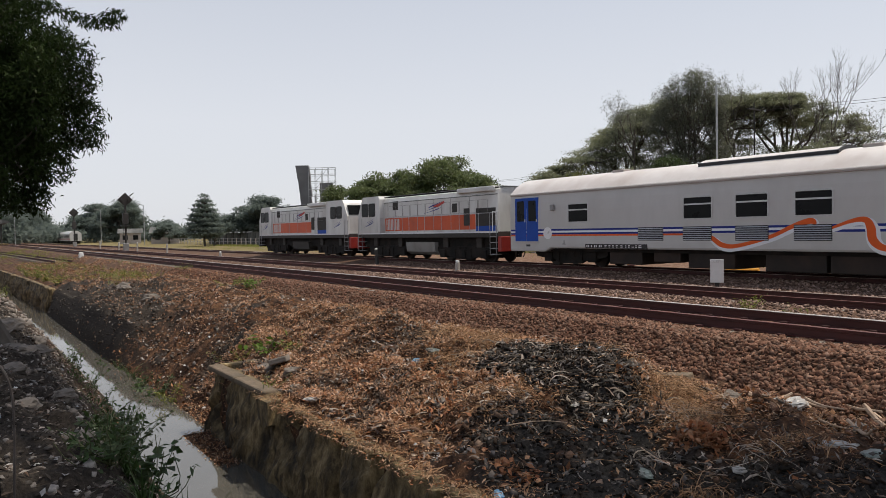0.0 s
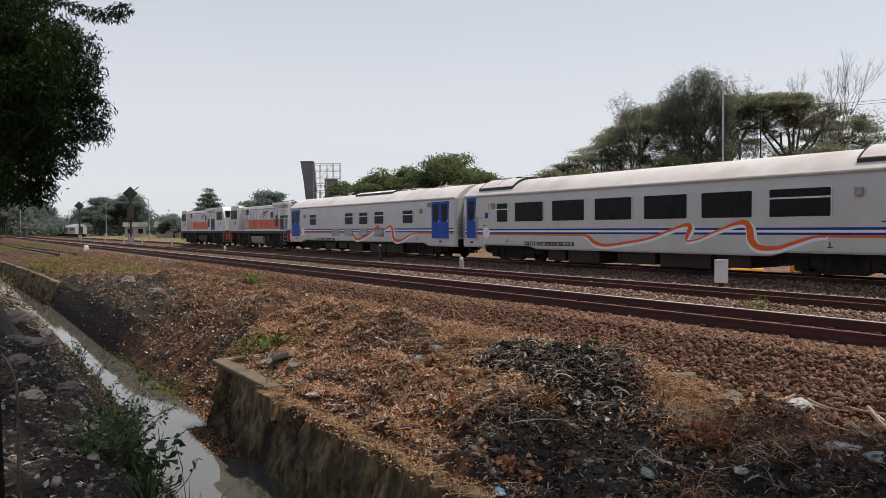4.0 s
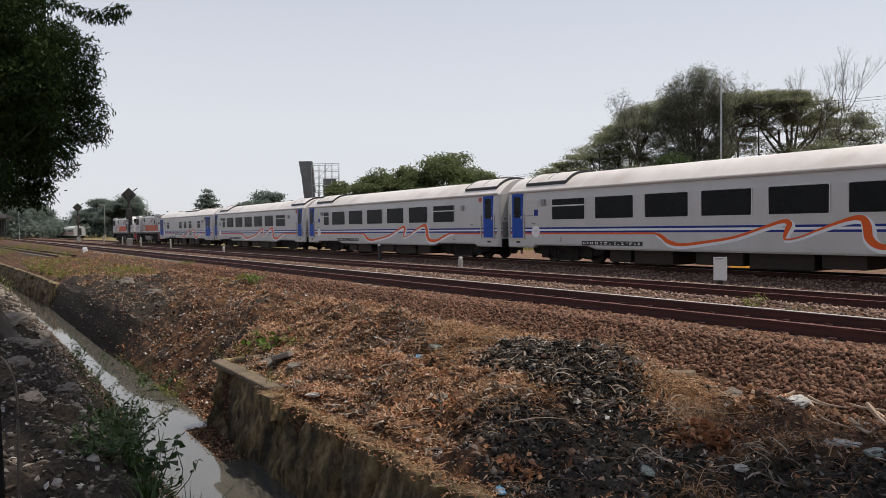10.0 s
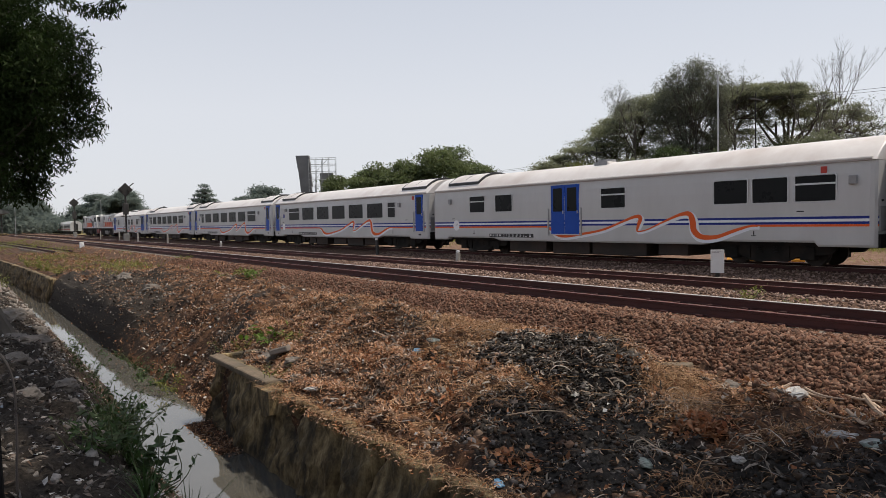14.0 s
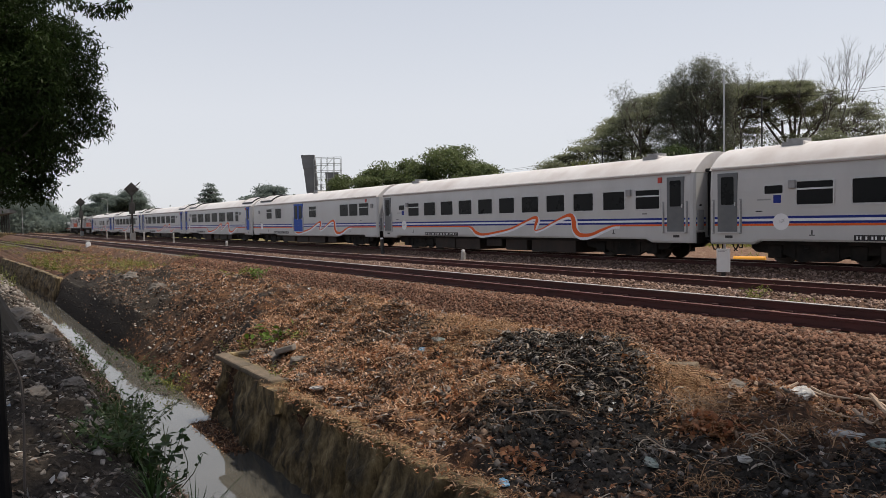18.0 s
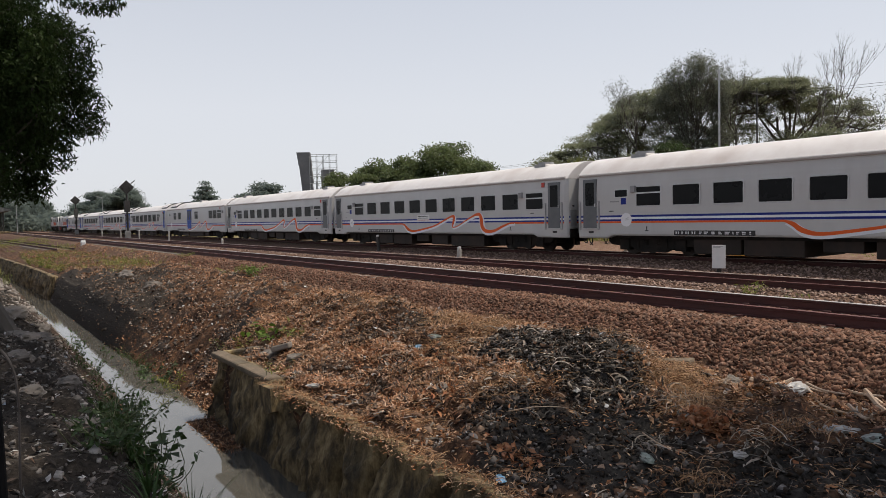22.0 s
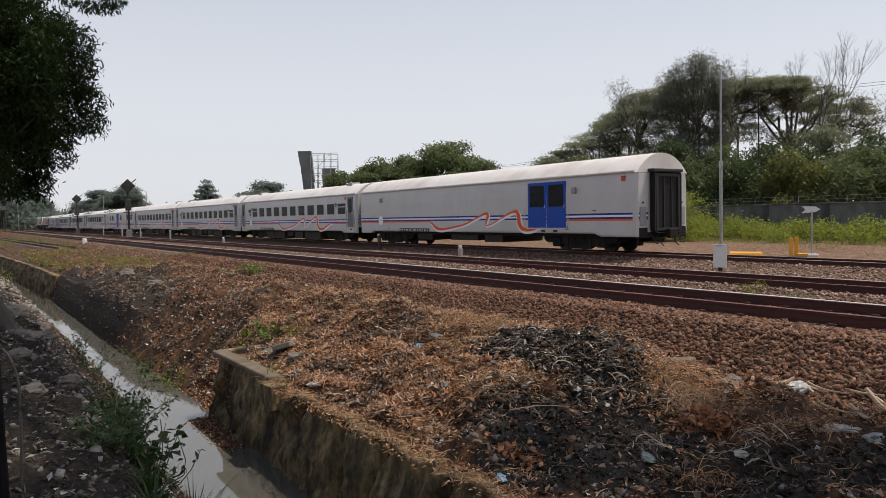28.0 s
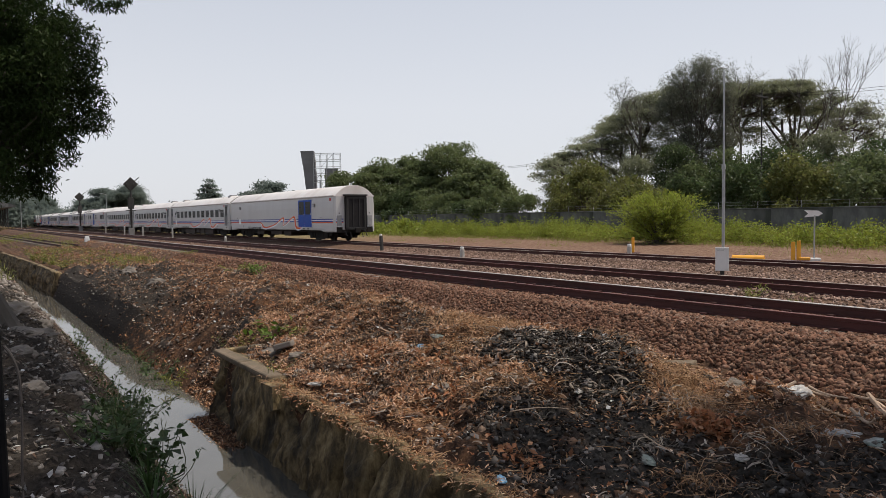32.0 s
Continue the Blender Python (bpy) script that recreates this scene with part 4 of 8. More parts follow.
def cab(e, x0, x1, front, z1=3.55, label="white driver's cab"):
    """front: -1 if the windscreen is at x0, +1 at x1."""
    s = 0.45 if front else 0
    lo = x0 + (0.0 if front < 0 else 0)
    out = [(x0, 1.45), (x0, 2.55), (x0 + (s if front < 0 else 0.0), z1 - 0.18), (x0 + (s + 0.15 if front < 0 else 0.1), z1), (x1 - (s + 0.15 if front > 0 else 0.1), z1), (x1 - (s if front > 0 else 0), z1 - 0.18), (x1, 2.55), (x1, 1.45)]
    c = part("cab", prism(bmesh.new(), out, "y", -1.34, 1.34), M["locowhite"], e, label)
    mid = (x0 + x1) / 2
    for a in ((mid - 0.75, mid - 0.10), (mid + 0.08, mid + 0.72)):
        w = part("window", prism(bmesh.new(), rounded(a[0], a[1], 2.45, 3.12, 0.08), "y", -1.352, -1.33), M["glass"], c)
        part("window_frame", ring(bmesh.new(), a[0] - 0.05, a[1] + 0.05, 2.40, 3.17, 0.1, 0.05, -1.365, -1.33), M["rubber"], w)
    fx = x0 if front < 0 else x1
    for y0, y1 in ((-1.2, -0.1), (0.1, 1.2)):
        d = 0.45 * 0.62
        o = [(fx + front * 0.012, 2.62), (fx + front * 0.012 - front * d, 3.22)]
        bm = bmesh.new()
        vs = [bm.verts.new(p) for p in ((o[0][0], y0, o[0][1]), (o[0][0], y1, o[0][1]), (o[1][0], y1, o[1][1]), (o[1][0], y0, o[1][1]))]
        bm.faces.new(vs)
        bmesh.ops.solidify(bm, geom=bm.faces[:], thickness=0.02)
        part("windscreen", bm, M["glass"], c)
    bm = bmesh.new()
    for k in range(3):
        prism(bm, [(mid - 0.55 + k * 0.08, 1.80 + k * 0.11), (mid + 0.35, 1.98 + k * 0.11), (mid + 0.6, 2.12 + k * 0.08), (mid - 0.2, 1.86 + k * 0.11)], "y", -1.347, -1.33)
    part("cab_mark", bm, M["navy"], c, "slanted blue mark")
    bm = bmesh.new()
    rod(bm, (x0 + 0.25, -1.40, 1.5), (x0 + 0.25, -1.40, 2.35), 0.016)
    rod(bm, (x1 - 0.2, -1.40, 1.5), (x1 - 0.2, -1.40, 2.35), 0.016)
    part("handrail", bm, M["alu"], c)
    return c


def loco(length, two_cabs, label):
    """Front at x = 0, rear at x = length."""
    e = thing("diesel_locomotive", Matrix(), label, "locomotive", "locomotives of the train")
    part("frame", boxed(0.2, length - 0.2, -1.32, 1.32, 1.18, 1.45, bevel=0.02), M["locodark"], e, "dark running board and frame")
    part("sill_stripe", boxed(0.2, length - 0.2, -1.328, -1.31, 1.395, 1.455), M["letter"], e)
    if two_cabs:
        cab(e, 0.35, 2.75, -1)
        cab(e, length - 3.3, length - 0.35, 1)
        h0, h1, hw = 2.75, length - 3.3, 1.20
    else:
        cab(e, 0.35, 2.85, -1)
        h0, h1, hw = 2.85, length - 0.55, 1.02
    out = [(-hw, 1.45), (-hw, 3.15), (-hw + 0.12, 3.38), (-hw + 0.5, 3.50), (hw - 0.5, 3.50), (hw - 0.12, 3.38), (hw, 3.15), (hw, 1.45)]
    hood = part("engine_hood", loco_body(out, h0, h1), M["locowhite"], e, "white engine hood")
    part("orange_band", boxed(h0 + 0.1, h1 - (1.65 if not two_cabs else 2.6), -hw - 0.006, -hw + 0.02, 1.56, 2.28), M["locoorange"], hood, "broad orange band")
    # access doors, grilles and louvres of the hood
    n = 12
    for k in range(n):
        a = h0 + 0.5 + (h1 - h0 - 1.2) * k / n
        b = a + (h1 - h0 - 1.2) / n
        part("hood_door", ring(bmesh.new(), a + 0.02, b - 0.02, 2.34, 2.95, 0.03, 0.018, -hw - 0.012, -hw + 0.01, 1), M["locoseam"], hood)
    part("dark_grille", boxed(h1 - 1.6, h1 - 0.15, -hw - 0.012, -hw + 0.02, 1.6, 2.55), M["locodark"], hood, "dark radiator grille")
    part("dark_grille", boxed(h1 - 2.55, h1 - 2.1, -hw - 0.02, -hw + 0.02, 1.75, 2.58), M["locodark"], hood)
    part("dark_grille", boxed(h0 + 0.95, h0 + 1.5, -hw - 0.012, -hw + 0.02, 2.72, 3.2), M["locodark"], hood)
    part("dark_grille", boxed(h1 - 3.5, h1 - 3.1, -hw - 0.02, -hw + 0.02, 2.42, 2.85), M["locodark"], hood)
    bm = bmesh.new()
    for k in range(3):
        prism(bm, [(h0 + 4.0 + k * 0.25, 2.42 + k * 0.14), (h0 + 5.3, 2.60 + k * 0.14), (h0 + 5.7, 2.72 + k * 0.14), (h0 + 4.6, 2.50 + k * 0.14)], "y", -hw - 0.012, -hw + 0.02)
    part("side_mark", bm, M["navy"], hood, "slanted dark blue mark")
    bm = prism(bmesh.new(), [(h0 + 4.9, 2.78), (h0 + 5.9, 3.02), (h0 + 5.95, 2.92), (h0 + 5.3, 2.72)], "y", -hw - 0.014, -hw + 0.02)
    part("side_mark", bm, M["red"], hood, "slanted red mark")
    part("roof_plate", boxed(h0 - 0.1, h1 + 0.05, -hw + 0.30, hw - 0.30, 3.48, 3.535, bevel=0.015), M["locoroof"], hood, "grey-green roof plate")
    part("roof_lip", boxed(h0, h1, -hw - 0.02, -hw + 0.03, 3.13, 3.17), M["locoroof"], hood, "dark roof edge")
    part("blue_panel", boxed(h1 - 1.6, h1 - 0.1, -hw - 0.016, -hw + 0.02, 1.48, 1.72), M["blue"], hood, "blue lower panel")
    for k in range(6):
        part("hood_seam", boxed(h0 + 0.4 + k * (h1 - h0 - 1.0) / 6, h0 + 0.43 + k * (h1 - h0 - 1.0) / 6, -hw - 0.009, -hw + 0.01, 1.5, 3.12), M["locoseam"], hood)
    part("exhaust", boxed(h0 + 4.2, h0 + 5.0, -0.3, 0.3, 3.48, 3.66, bevel=0.03), M["black"], hood)
    part("radiator_top", boxed(h1 - 3.0, h1 - 0.2, -hw - 0.1, hw + 0.1, 3.30, 3.54, bevel=0.05), M["locowhite"], hood)
    bm = bmesh.new()
    rod(bm, (h0, -hw + 0.05, 3.46), (h1, -hw + 0.05, 3.46), 0.035)
    part("roof_pipe", bm, M["black"], hood)
    # handrail along the running board
    if not two_cabs:
        bm = bmesh.new()
        k = h0
        while k < h1:
            rod(bm, (k, -1.28, 1.45), (k, -1.28, 2.30), 0.014, n=6)
            k += 1.5
        rod(bm, (h0, -1.28, 2.30), (length - 0.3, -1.28, 2.30), 0.014, n=6)
        part("handrail", bm, M["alu"], e)
    # ends: red buffer beams, steps, couplers
    for x, sx in ((0, -1), (length, 1)):
        a, b = sorted((x - sx * 0.25, x))
        part("buffer_beam", boxed(a, b, -1.3, 1.3, 0.55, 1.22, bevel=0.02), M["locodark"] if two_cabs and sx < 0 else M["locored"], e, "dark buffer beam" if two_cabs and sx < 0 else "red buffer beam")
        for y in (-1.18, 1.18):
            bm = bmesh.new()
            for k in range(4):
                box(bm, min(x - sx * 0.75, x - sx * 0.3), max(x - sx * 0.75, x - sx * 0.3), y - 0.16, y + 0.16, 0.40 + k * 0.27, 0.43 + k * 0.27)
            for q in (0.30, 0.75):
                rod(bm, (x - sx * q, y - 0.16 * (1 if y < 0 else -1), 0.4), (x - sx * q, y - 0.16 * (1 if y < 0 else -1), 2.3), 0.016, n=6)
            part("steps", bm, M["grey"], e)
        a, b = sorted((x - sx * 0.1, x + sx * 0.42))
        part("coupler", boxed(a, b, -0.15, 0.15, 0.62, 0.90, bevel=0.04), M["black"], e)
    # tank and bogies
    mid = length / 2
    part("fuel_tank", prism(bmesh.new(), [(-1.2, 0.95), (-1.15, 0.45), (-0.9, 0.30), (0.9, 0.30), (1.15, 0.45), (1.2, 0.95)], "x", mid - 1.35, mid + 1.35), M["locodark"] if two_cabs else M["locogrey"], e, "fuel tank")
    part("underframe", boxed(0.4, length - 0.4, -0.95, 0.95, 0.62, 1.2), M["black"], e)
    for x in (1.9, 4.6, length - 4.6, length - 1.9):
        part("sand_box", boxed(x - 0.2, x + 0.2, -1.08, 1.08, 0.70, 1.18, bevel=0.03), M["locodark"], e)
    for k in range(9):
        part("hood_louvre", boxed(h0 + 0.25 + k * 0.16, h0 + 0.33 + k * 0.16, -hw - 0.02, -hw + 0.01, 1.62, 2.22), M["locowhite"], hood)
    bm = bmesh.new()
    for q in (0.12, 0.36, 0.60):
        rod(bm, (length - q, -1.3, 1.45), (length - q, -1.3, 2.35), 0.02, n=6)
    rod(bm, (length - 0.6, -1.3, 2.35), (length - 0.1, -1.3, 2.35), 0.02, n=6)
    part("end_rail", bm, M["letter"], e, "white end handrails")
    for x in (3.2, length - 3.2):
        bogie(e, x, 3.3, 3)
    return e


M["locowhite"] = mat("loco_white", [(0.60, 0.60, 0.585), (0.72, 0.72, 0.70)], rough=0.45, scale=1.5, stain=(0.25, 0.22, 0.19), stain_scale=0.8, stain_amount=0.4, stretch=(1, 1, 0.4))
M["locoroof"] = mat("loco_roof", [(0.12, 0.135, 0.13), (0.20, 0.215, 0.205)], rough=0.6, scale=3, stain=(0.07, 0.06, 0.05), stain_scale=1.5, stain_amount=0.6)
M["locoseam"] = mat("loco_door_edge", [(0.30, 0.29, 0.28), (0.38, 0.37, 0.36)], rough=0.6, scale=3)
M["locoorange"] = mat("loco_orange", [(0.58, 0.070, 0.010), (0.66, 0.095, 0.016)], rough=0.45, scale=1.5, stain=(0.25, 0.06, 0.03), stain_scale=0.8, stain_amount=0.4)
M["locogrey"] = mat("loco_grey", [(0.22, 0.22, 0.21), (0.32, 0.32, 0.31)], rough=0.6, scale=3, stain=(0.1, 0.08, 0.07), stain_scale=1.5, stain_amount=0.6)
M["locodark"] = mat("loco_dark", [(0.02, 0.018, 0.016), (0.045, 0.04, 0.036)], rough=0.7, scale=4)
M["locored"] = mat("loco_red", [(0.26, 0.02, 0.015), (0.34, 0.03, 0.022)], rough=0.5, scale=3)
front = -8 * PITCH - LENGTH
MOVERS.append((loco(13.5, False, "white and orange diesel locomotive with one cab and long hood"), front - 0.75 - 13.5))
MOVERS.append((loco(15.6, True, "white and orange diesel locomotive with a cab at each end"), front - 0.75 - 13.5 - 0.75 - 15.6))


# ---- plants ----
def fast_mesh(name, verts, k):
    """A mesh of n separate k-sided faces from an array of n * k points."""
    n = len(verts) // k
    me = bpy.data.meshes.new(name)
    me.vertices.add(n * k)
    me.vertices.foreach_set("co", np.ascontiguousarray(verts, dtype=np.float32).ravel())
    me.loops.add(n * k)
    me.loops.foreach_set("vertex_index", np.arange(n * k, dtype=np.int32))
    me.polygons.add(n)
    me.polygons.foreach_set("loop_start", np.arange(0, n * k, k, dtype=np.int32))
    me.update(calc_edges=True)
    return me


def unit(a):
    return a / np.maximum(np.linalg.norm(a, axis=1, keepdims=True), 1e-6)


def leaf_verts(rng, pts, length, width, droop=0.4, flat=0.0, spread=None):
    n = len(pts)
    d = rng.normal(size=(n, 3))
    d[:, 2] = d[:, 2] * (1 - flat) - droop
    if spread is not None:
        d = d * 0.6 + spread
    d = unit(d)
    up = rng.normal(size=(n, 3)) * (1 - 0.6 * flat)
    up[:, 2] += 1.0 + flat * 2
    s = unit(np.cross(d, up))
    nrm = np.cross(s, d)
    L = (length * rng.uniform(0.6, 1.25, n))[:, None]
    W = (width * rng.uniform(0.7, 1.2, n))[:, None]
    v = np.stack([pts, pts + d * L * 0.45 + s * W / 2 + nrm * W * 0.12, pts + d * L - nrm * L * 0.08, pts + d * L * 0.45 - s * W / 2 + nrm * W * 0.12], axis=1)
    return v.reshape(-1, 3)


def clump_points(rng, c, r, n, shell=0.55):
    d = unit(rng.normal(size=(n, 3)))
    k = rng.uniform(shell, 1.0, n)[:, None] ** 0.7 * (1 + 0.22 * np.maximum(rng.normal(size=(n, 1)), -0.5))
    return np.array(c) + d * k * np.array(r)


def limb(bm, a, b, r0, r1, rng, bow=0.08, n=6, seg=4, droop=0.06):
    a, b = Vector(a), Vector(b)
    L = (b - a).length
    off = Vector(rng.normal(size=3)) * bow * L
    sag = Vector((0, 0, -droop * L))
    pts = [a.lerp(b, i / seg) + (off + sag) * math.sin(math.pi * i / seg) for i in range(seg + 1)]
    tube(bm, pts, [r0 + (r1 - r0) * i / seg for i in range(seg + 1)], n)


def tree(name, base, fork, r, clumps, count, leaf, material, label, category="tree", group="", seed=1, bark=None, twigs=0, droop=0.4, flat=0.0, trunk_lean=(0, 0), limbs=0.3, straight=False):
    """clumps: (dx, dy, z, rx, ry, rz) round the base. Trunk up to fork, a limb to each clump, leaves in clumps."""
    rng = np.random.default_rng(seed)
    e = thing(name, Matrix.Translation(base), label, category, group)
    bm = bmesh.new()
    top = (trunk_lean[0], trunk_lean[1], fork)
    limb(bm, (0, 0, -0.2), top, r, r * 0.75, rng, 0.03, 9, 5)
    part("trunk", bm, bark or M["bark"], e, "grey-brown trunk")
    pts = []
    for cx, cy, cz, rx, ry, rz, *bare_tip in clumps:
        pts.append(clump_points(rng, (cx, cy, cz), (rx, ry, rz), max(4, int(count * rx * max(ry, rz)))))
        if bare_tip:
            continue
        bm = bmesh.new()
        limb(bm, top, (cx, cy, cz - rz * 0.3), r * limbs, r * 0.08, rng, 0.0 if straight else 0.10, droop=0.0 if straight else 0.06)
        for k in range(twigs):
            q = clump_points(rng, (cx, cy, cz), (rx, ry, rz), 1)[0]
            limb(bm, Vector(top).lerp(Vector((cx, cy, cz - rz * 0.3)), 0.75), q, r * 0.12, r * 0.03, rng, 0.12, 4, 3)
        part("limb", bm, bark or M["bark"], e)
    if count:
        v = leaf_verts(rng, np.concatenate(pts), leaf[0], leaf[1], droop, flat)
        me = fast_mesh("crown", v, 4)
        me.materials.append(material)
        c = new("crown", me)
        c.parent = e
        c["label"] = "uneven crown of small leaves"
        c["kind"] = "stuff"
    return e


M["leaf_dark"] = leaf_mat("leaves_dark_green", (0.045, 0.068, 0.026), (0.085, 0.115, 0.042), 0.45)
M["leaf_mango"] = leaf_mat("leaves_mango", (0.016, 0.028, 0.009), (0.042, 0.064, 0.018), 0.3, 0.25, 0.08)
M["leaf_mid"] = leaf_mat("leaves_mid_green", (0.085, 0.115, 0.048), (0.145, 0.17, 0.07), 0.5, 0.22)
# olive lightened so that its colour carries the haze over these trees
M["leaf_hazed_olive"] = leaf_mat("leaves_hazed_olive", (0.17, 0.185, 0.115), (0.21, 0.225, 0.14), 0.6, 0.12)
M["leaf_sun"] = leaf_mat("leaves_sunlit_olive", (0.10, 0.115, 0.035), (0.19, 0.19, 0.06), 0.55)
# pale bluish green: the haze of distance is painted into the leaf colour
M["leaf_hazed_far"] = leaf_mat("leaves_hazed_green", (0.15, 0.185, 0.165), (0.19, 0.225, 0.20), 0.6, 0.10, 0.1)
M["leaf_bright"] = leaf_mat("leaves_bright_green", (0.16, 0.205, 0.028), (0.28, 0.305, 0.055), 0.55)
M["leaf_yellow"] = leaf_mat("leaves_yellow_green", (0.15, 0.17, 0.03), (0.24, 0.25, 0.06), 0.4)
# needles greyed and paled: the colour itself holds the haze
M["needle_hazed"] = leaf_mat("needles_hazed_green", (0.14, 0.15, 0.115), (0.175, 0.185, 0.14), 0.55, 0.12)


def blobs(seed, n, spread, zlo, zhi, size, dome=0.0):
    """n clumps spread over an ellipse (a, b); with a dome their height falls off outwards."""
    rng = random.Random(seed)
    out = []
    for i in range(n):
        a, k = rng.uniform(0, 2 * math.pi), math.sqrt(rng.uniform(0.02, 1))
        x, y = spread[0] * k * math.cos(a), spread[1] * k * math.sin(a)
        z = rng.uniform(zlo, zhi) if not dome else zhi - (zhi - zlo) * k ** dome + rng.uniform(-0.5, 0.5) * size[2]
        f = rng.uniform(0.4, 1.25)
        out.append((x, y, z, size[0] * f, size[1] * f, size[2] * f * rng.uniform(0.7, 1.5)))
    return out


def across(side, rows):
    """Clumps given in the plane across the line of sight: (sideways, height, rx, rz) to (dx, dy, z, rx, ry, rz)."""
    rng = random.Random(7)
    ux, uy = side
    return [(ux * s - uy * (q := rng.uniform(-1, 1) * a), uy * s + ux * q, z, a, a, b) for s, z, a, b in rows]


SIDEWAYS = (0.57, 0.82)


def grow(bm, p, d, L, r, depth, rng, spread, lift, tips, shrink=0.74, kids=(2, 3)):
    """A branch that forks again and again; its last twigs end at tips."""
    q = p + d * L
    bow = Vector(rng.normal(size=3)) * L * 0.07
    tube(bm, [p, p.lerp(q, 0.5) + bow, q], [r, r * 0.8, r * 0.62], 5 if r > 0.06 else 3)
    if depth == 0:
        tips.append(q)
        return
    for k in range(int(rng.integers(kids[0], kids[1] + 1))):
        nd = (d + Vector(rng.normal(size=3)) * spread + Vector((0, 0, lift))).normalized()
        grow(bm, q, nd, L * shrink * rng.uniform(0.75, 1.2), r * 0.62, depth - 1, rng, spread, lift, tips, shrink, kids)


def sweep(bm, a, b, r0, r1, rng, arch=0.18, n=5):
    """A limb that rises first and then bends outwards."""
    a, b = Vector(a), Vector(b)
    L = (b - a).length
    off = Vector(rng.normal(size=3)) * 0.05 * L
    pts = [a.lerp(b, i / 4) + (off + Vector((0, 0, arch * L))) * math.sin(math.pi * i / 4) * (0.7 if i == 3 else 1) for i in range(5)]
    tube(bm, pts, [r0 + (r1 - r0) * i / 4 for i in range(5)], n)


def umbrella_tree(base, s0, s1, fork, lean, crown_top, pads, depth, thick, label, seed, material, low=0.0, share_low=1.0):
    """A spreading tree: flat leafy pads over a dome between s0 and s1 across the view, on forking limbs."""
    rng = np.random.default_rng(seed)
    e = thing("rain_tree", Matrix.Translation(base), label, "tree", "spreading trees beyond the wall")
    ux, uy = SIDEWAYS
    bm = bmesh.new()
    foot = Vector((ux * lean, uy * lean, fork))
    tube(bm, [(foot.x * 0.7, foot.y * 0.7, -0.2), (foot.x * 0.9, foot.y * 0.9, fork * 0.5), foot], [0.55, 0.36, 0.30], 9)
    part("trunk", bm, M["bark"], e, "dark thick trunk")
    pts = []
    for k in range(pads):
        s = s0 + (s1 - s0) * (k + rng.uniform(0, 1)) / pads
        q = rng.uniform(-depth, depth)
        z = lerp(crown_top, s) - 0.35 - 0.025 * q * q - abs(rng.normal()) * thick
        pts.append((Vector((ux * s - uy * q, uy * s + ux * q, z)), rng.uniform(0.9, 1.9), rng.uniform(0.22, 0.45)))
    mains = [pts[i][0].lerp(foot, 0.52) + Vector((0, 0, 0.8)) for i in range(3, pads, max(1, pads // 11))]
    subs = [(p := pts[i][0]).lerp(min(mains, key=lambda m: (m - p).length), 0.42) - Vector((0, 0, 0.5)) for i in range(1, pads, max(1, pads // 36))]
    for m in mains:
        bm = bmesh.new()
        sweep(bm, foot, m, 0.20, 0.11, rng, 0.10, 7)
        for u in subs:
            if min(mains, key=lambda v: (v - u).length) is m:
                sweep(bm, m, u, 0.095, 0.055, rng, 0.12)
                for p, a, b in pts:
                    if min(subs, key=lambda v: (v - p).length) is u:
                        sweep(bm, u, p - Vector((0, 0, 0.1)), 0.05, 0.018, rng, 0.08, 4)
                        for t in range(3):
                            w = p + Vector((rng.normal() * a * 0.6, rng.normal() * a * 0.6, rng.uniform(-0.1, 0.25)))
                            sweep(bm, u.lerp(p, 0.6), w, 0.035, 0.012, rng, 0.08, 3)
        part("limb", bm, M["bark"], e, "bare dark limb")
    vs = []
    for p, a, b in pts:
        c = clump_points(rng, p, (a, a, b), int(105 * a * a), 0.1)
        vs.append(c)
        if low and rng.random() < share_low:
            for t in range(2):
                c2 = p - Vector((0, 0, rng.uniform(0.8, low)))
                vs.append(clump_points(rng, c2, (a * 0.8, a * 0.8, b * 1.4), int(60 * a * a), 0.1))
    me = fast_mesh("crown", leaf_verts(rng, np.concatenate(vs), 0.30, 0.13, 0.0, 0.5), 4)
    me.materials.append(material)
    c = new("crown", me)
    c.parent = e
    c["label"] = "layered flat pads of small leaves"
    c["kind"] = "stuff"
    return e


# the great dome of spreading trees
DOME = ((-20.3, 8.3), (-16.4, 10.5), (-13.2, 12.6), (-11.0, 14.4), (-8.2, 16.4), (-4.2, 17.4), (1.2, 17.7), (10.0, 17.7), (13.3, 16.4), (15.8, 15.3), (18.7, 13.4), (19.6, 11.2))
HUB = (-51.6, 74.8, -0.4)
umbrella_tree(HUB, 3.5, 19.5, 8.6, 10.6, DOME, 150, 6.0, 1.0, "huge tree with a flat dome crown over bare limbs", 5, M["leaf_hazed_olive"], 3.0, 0.35)
umbrella_tree(HUB, -6.5, 9.5, 8.2, 2.6, DOME, 140, 6.5, 1.3, "huge spreading tree with a layered crown", 6, M["leaf_hazed_olive"], 6.5, 0.5)
umbrella_tree(HUB, -20.0, -4.0, 4.5, -9.0, DOME, 130, 6.5, 1.0, "broad tree with a crown that falls away to one side", 7, M["leaf_hazed_olive"], 7.0)
# soft feathery tree before them
rr = random.Random(3)
casu = []
for k in range(96):
    z = 5 + 13.6 * rr.random() ** 1.1
    w = 3.9 * (1 - ((z - 10.0) / 11.5) ** 2) + 0.4
    casu.append((rr.uniform(-w, w) + (0.4 if z > 14 else 0), z, rr.uniform(0.7, 1.3), rr.uniform(0.9, 1.6)))
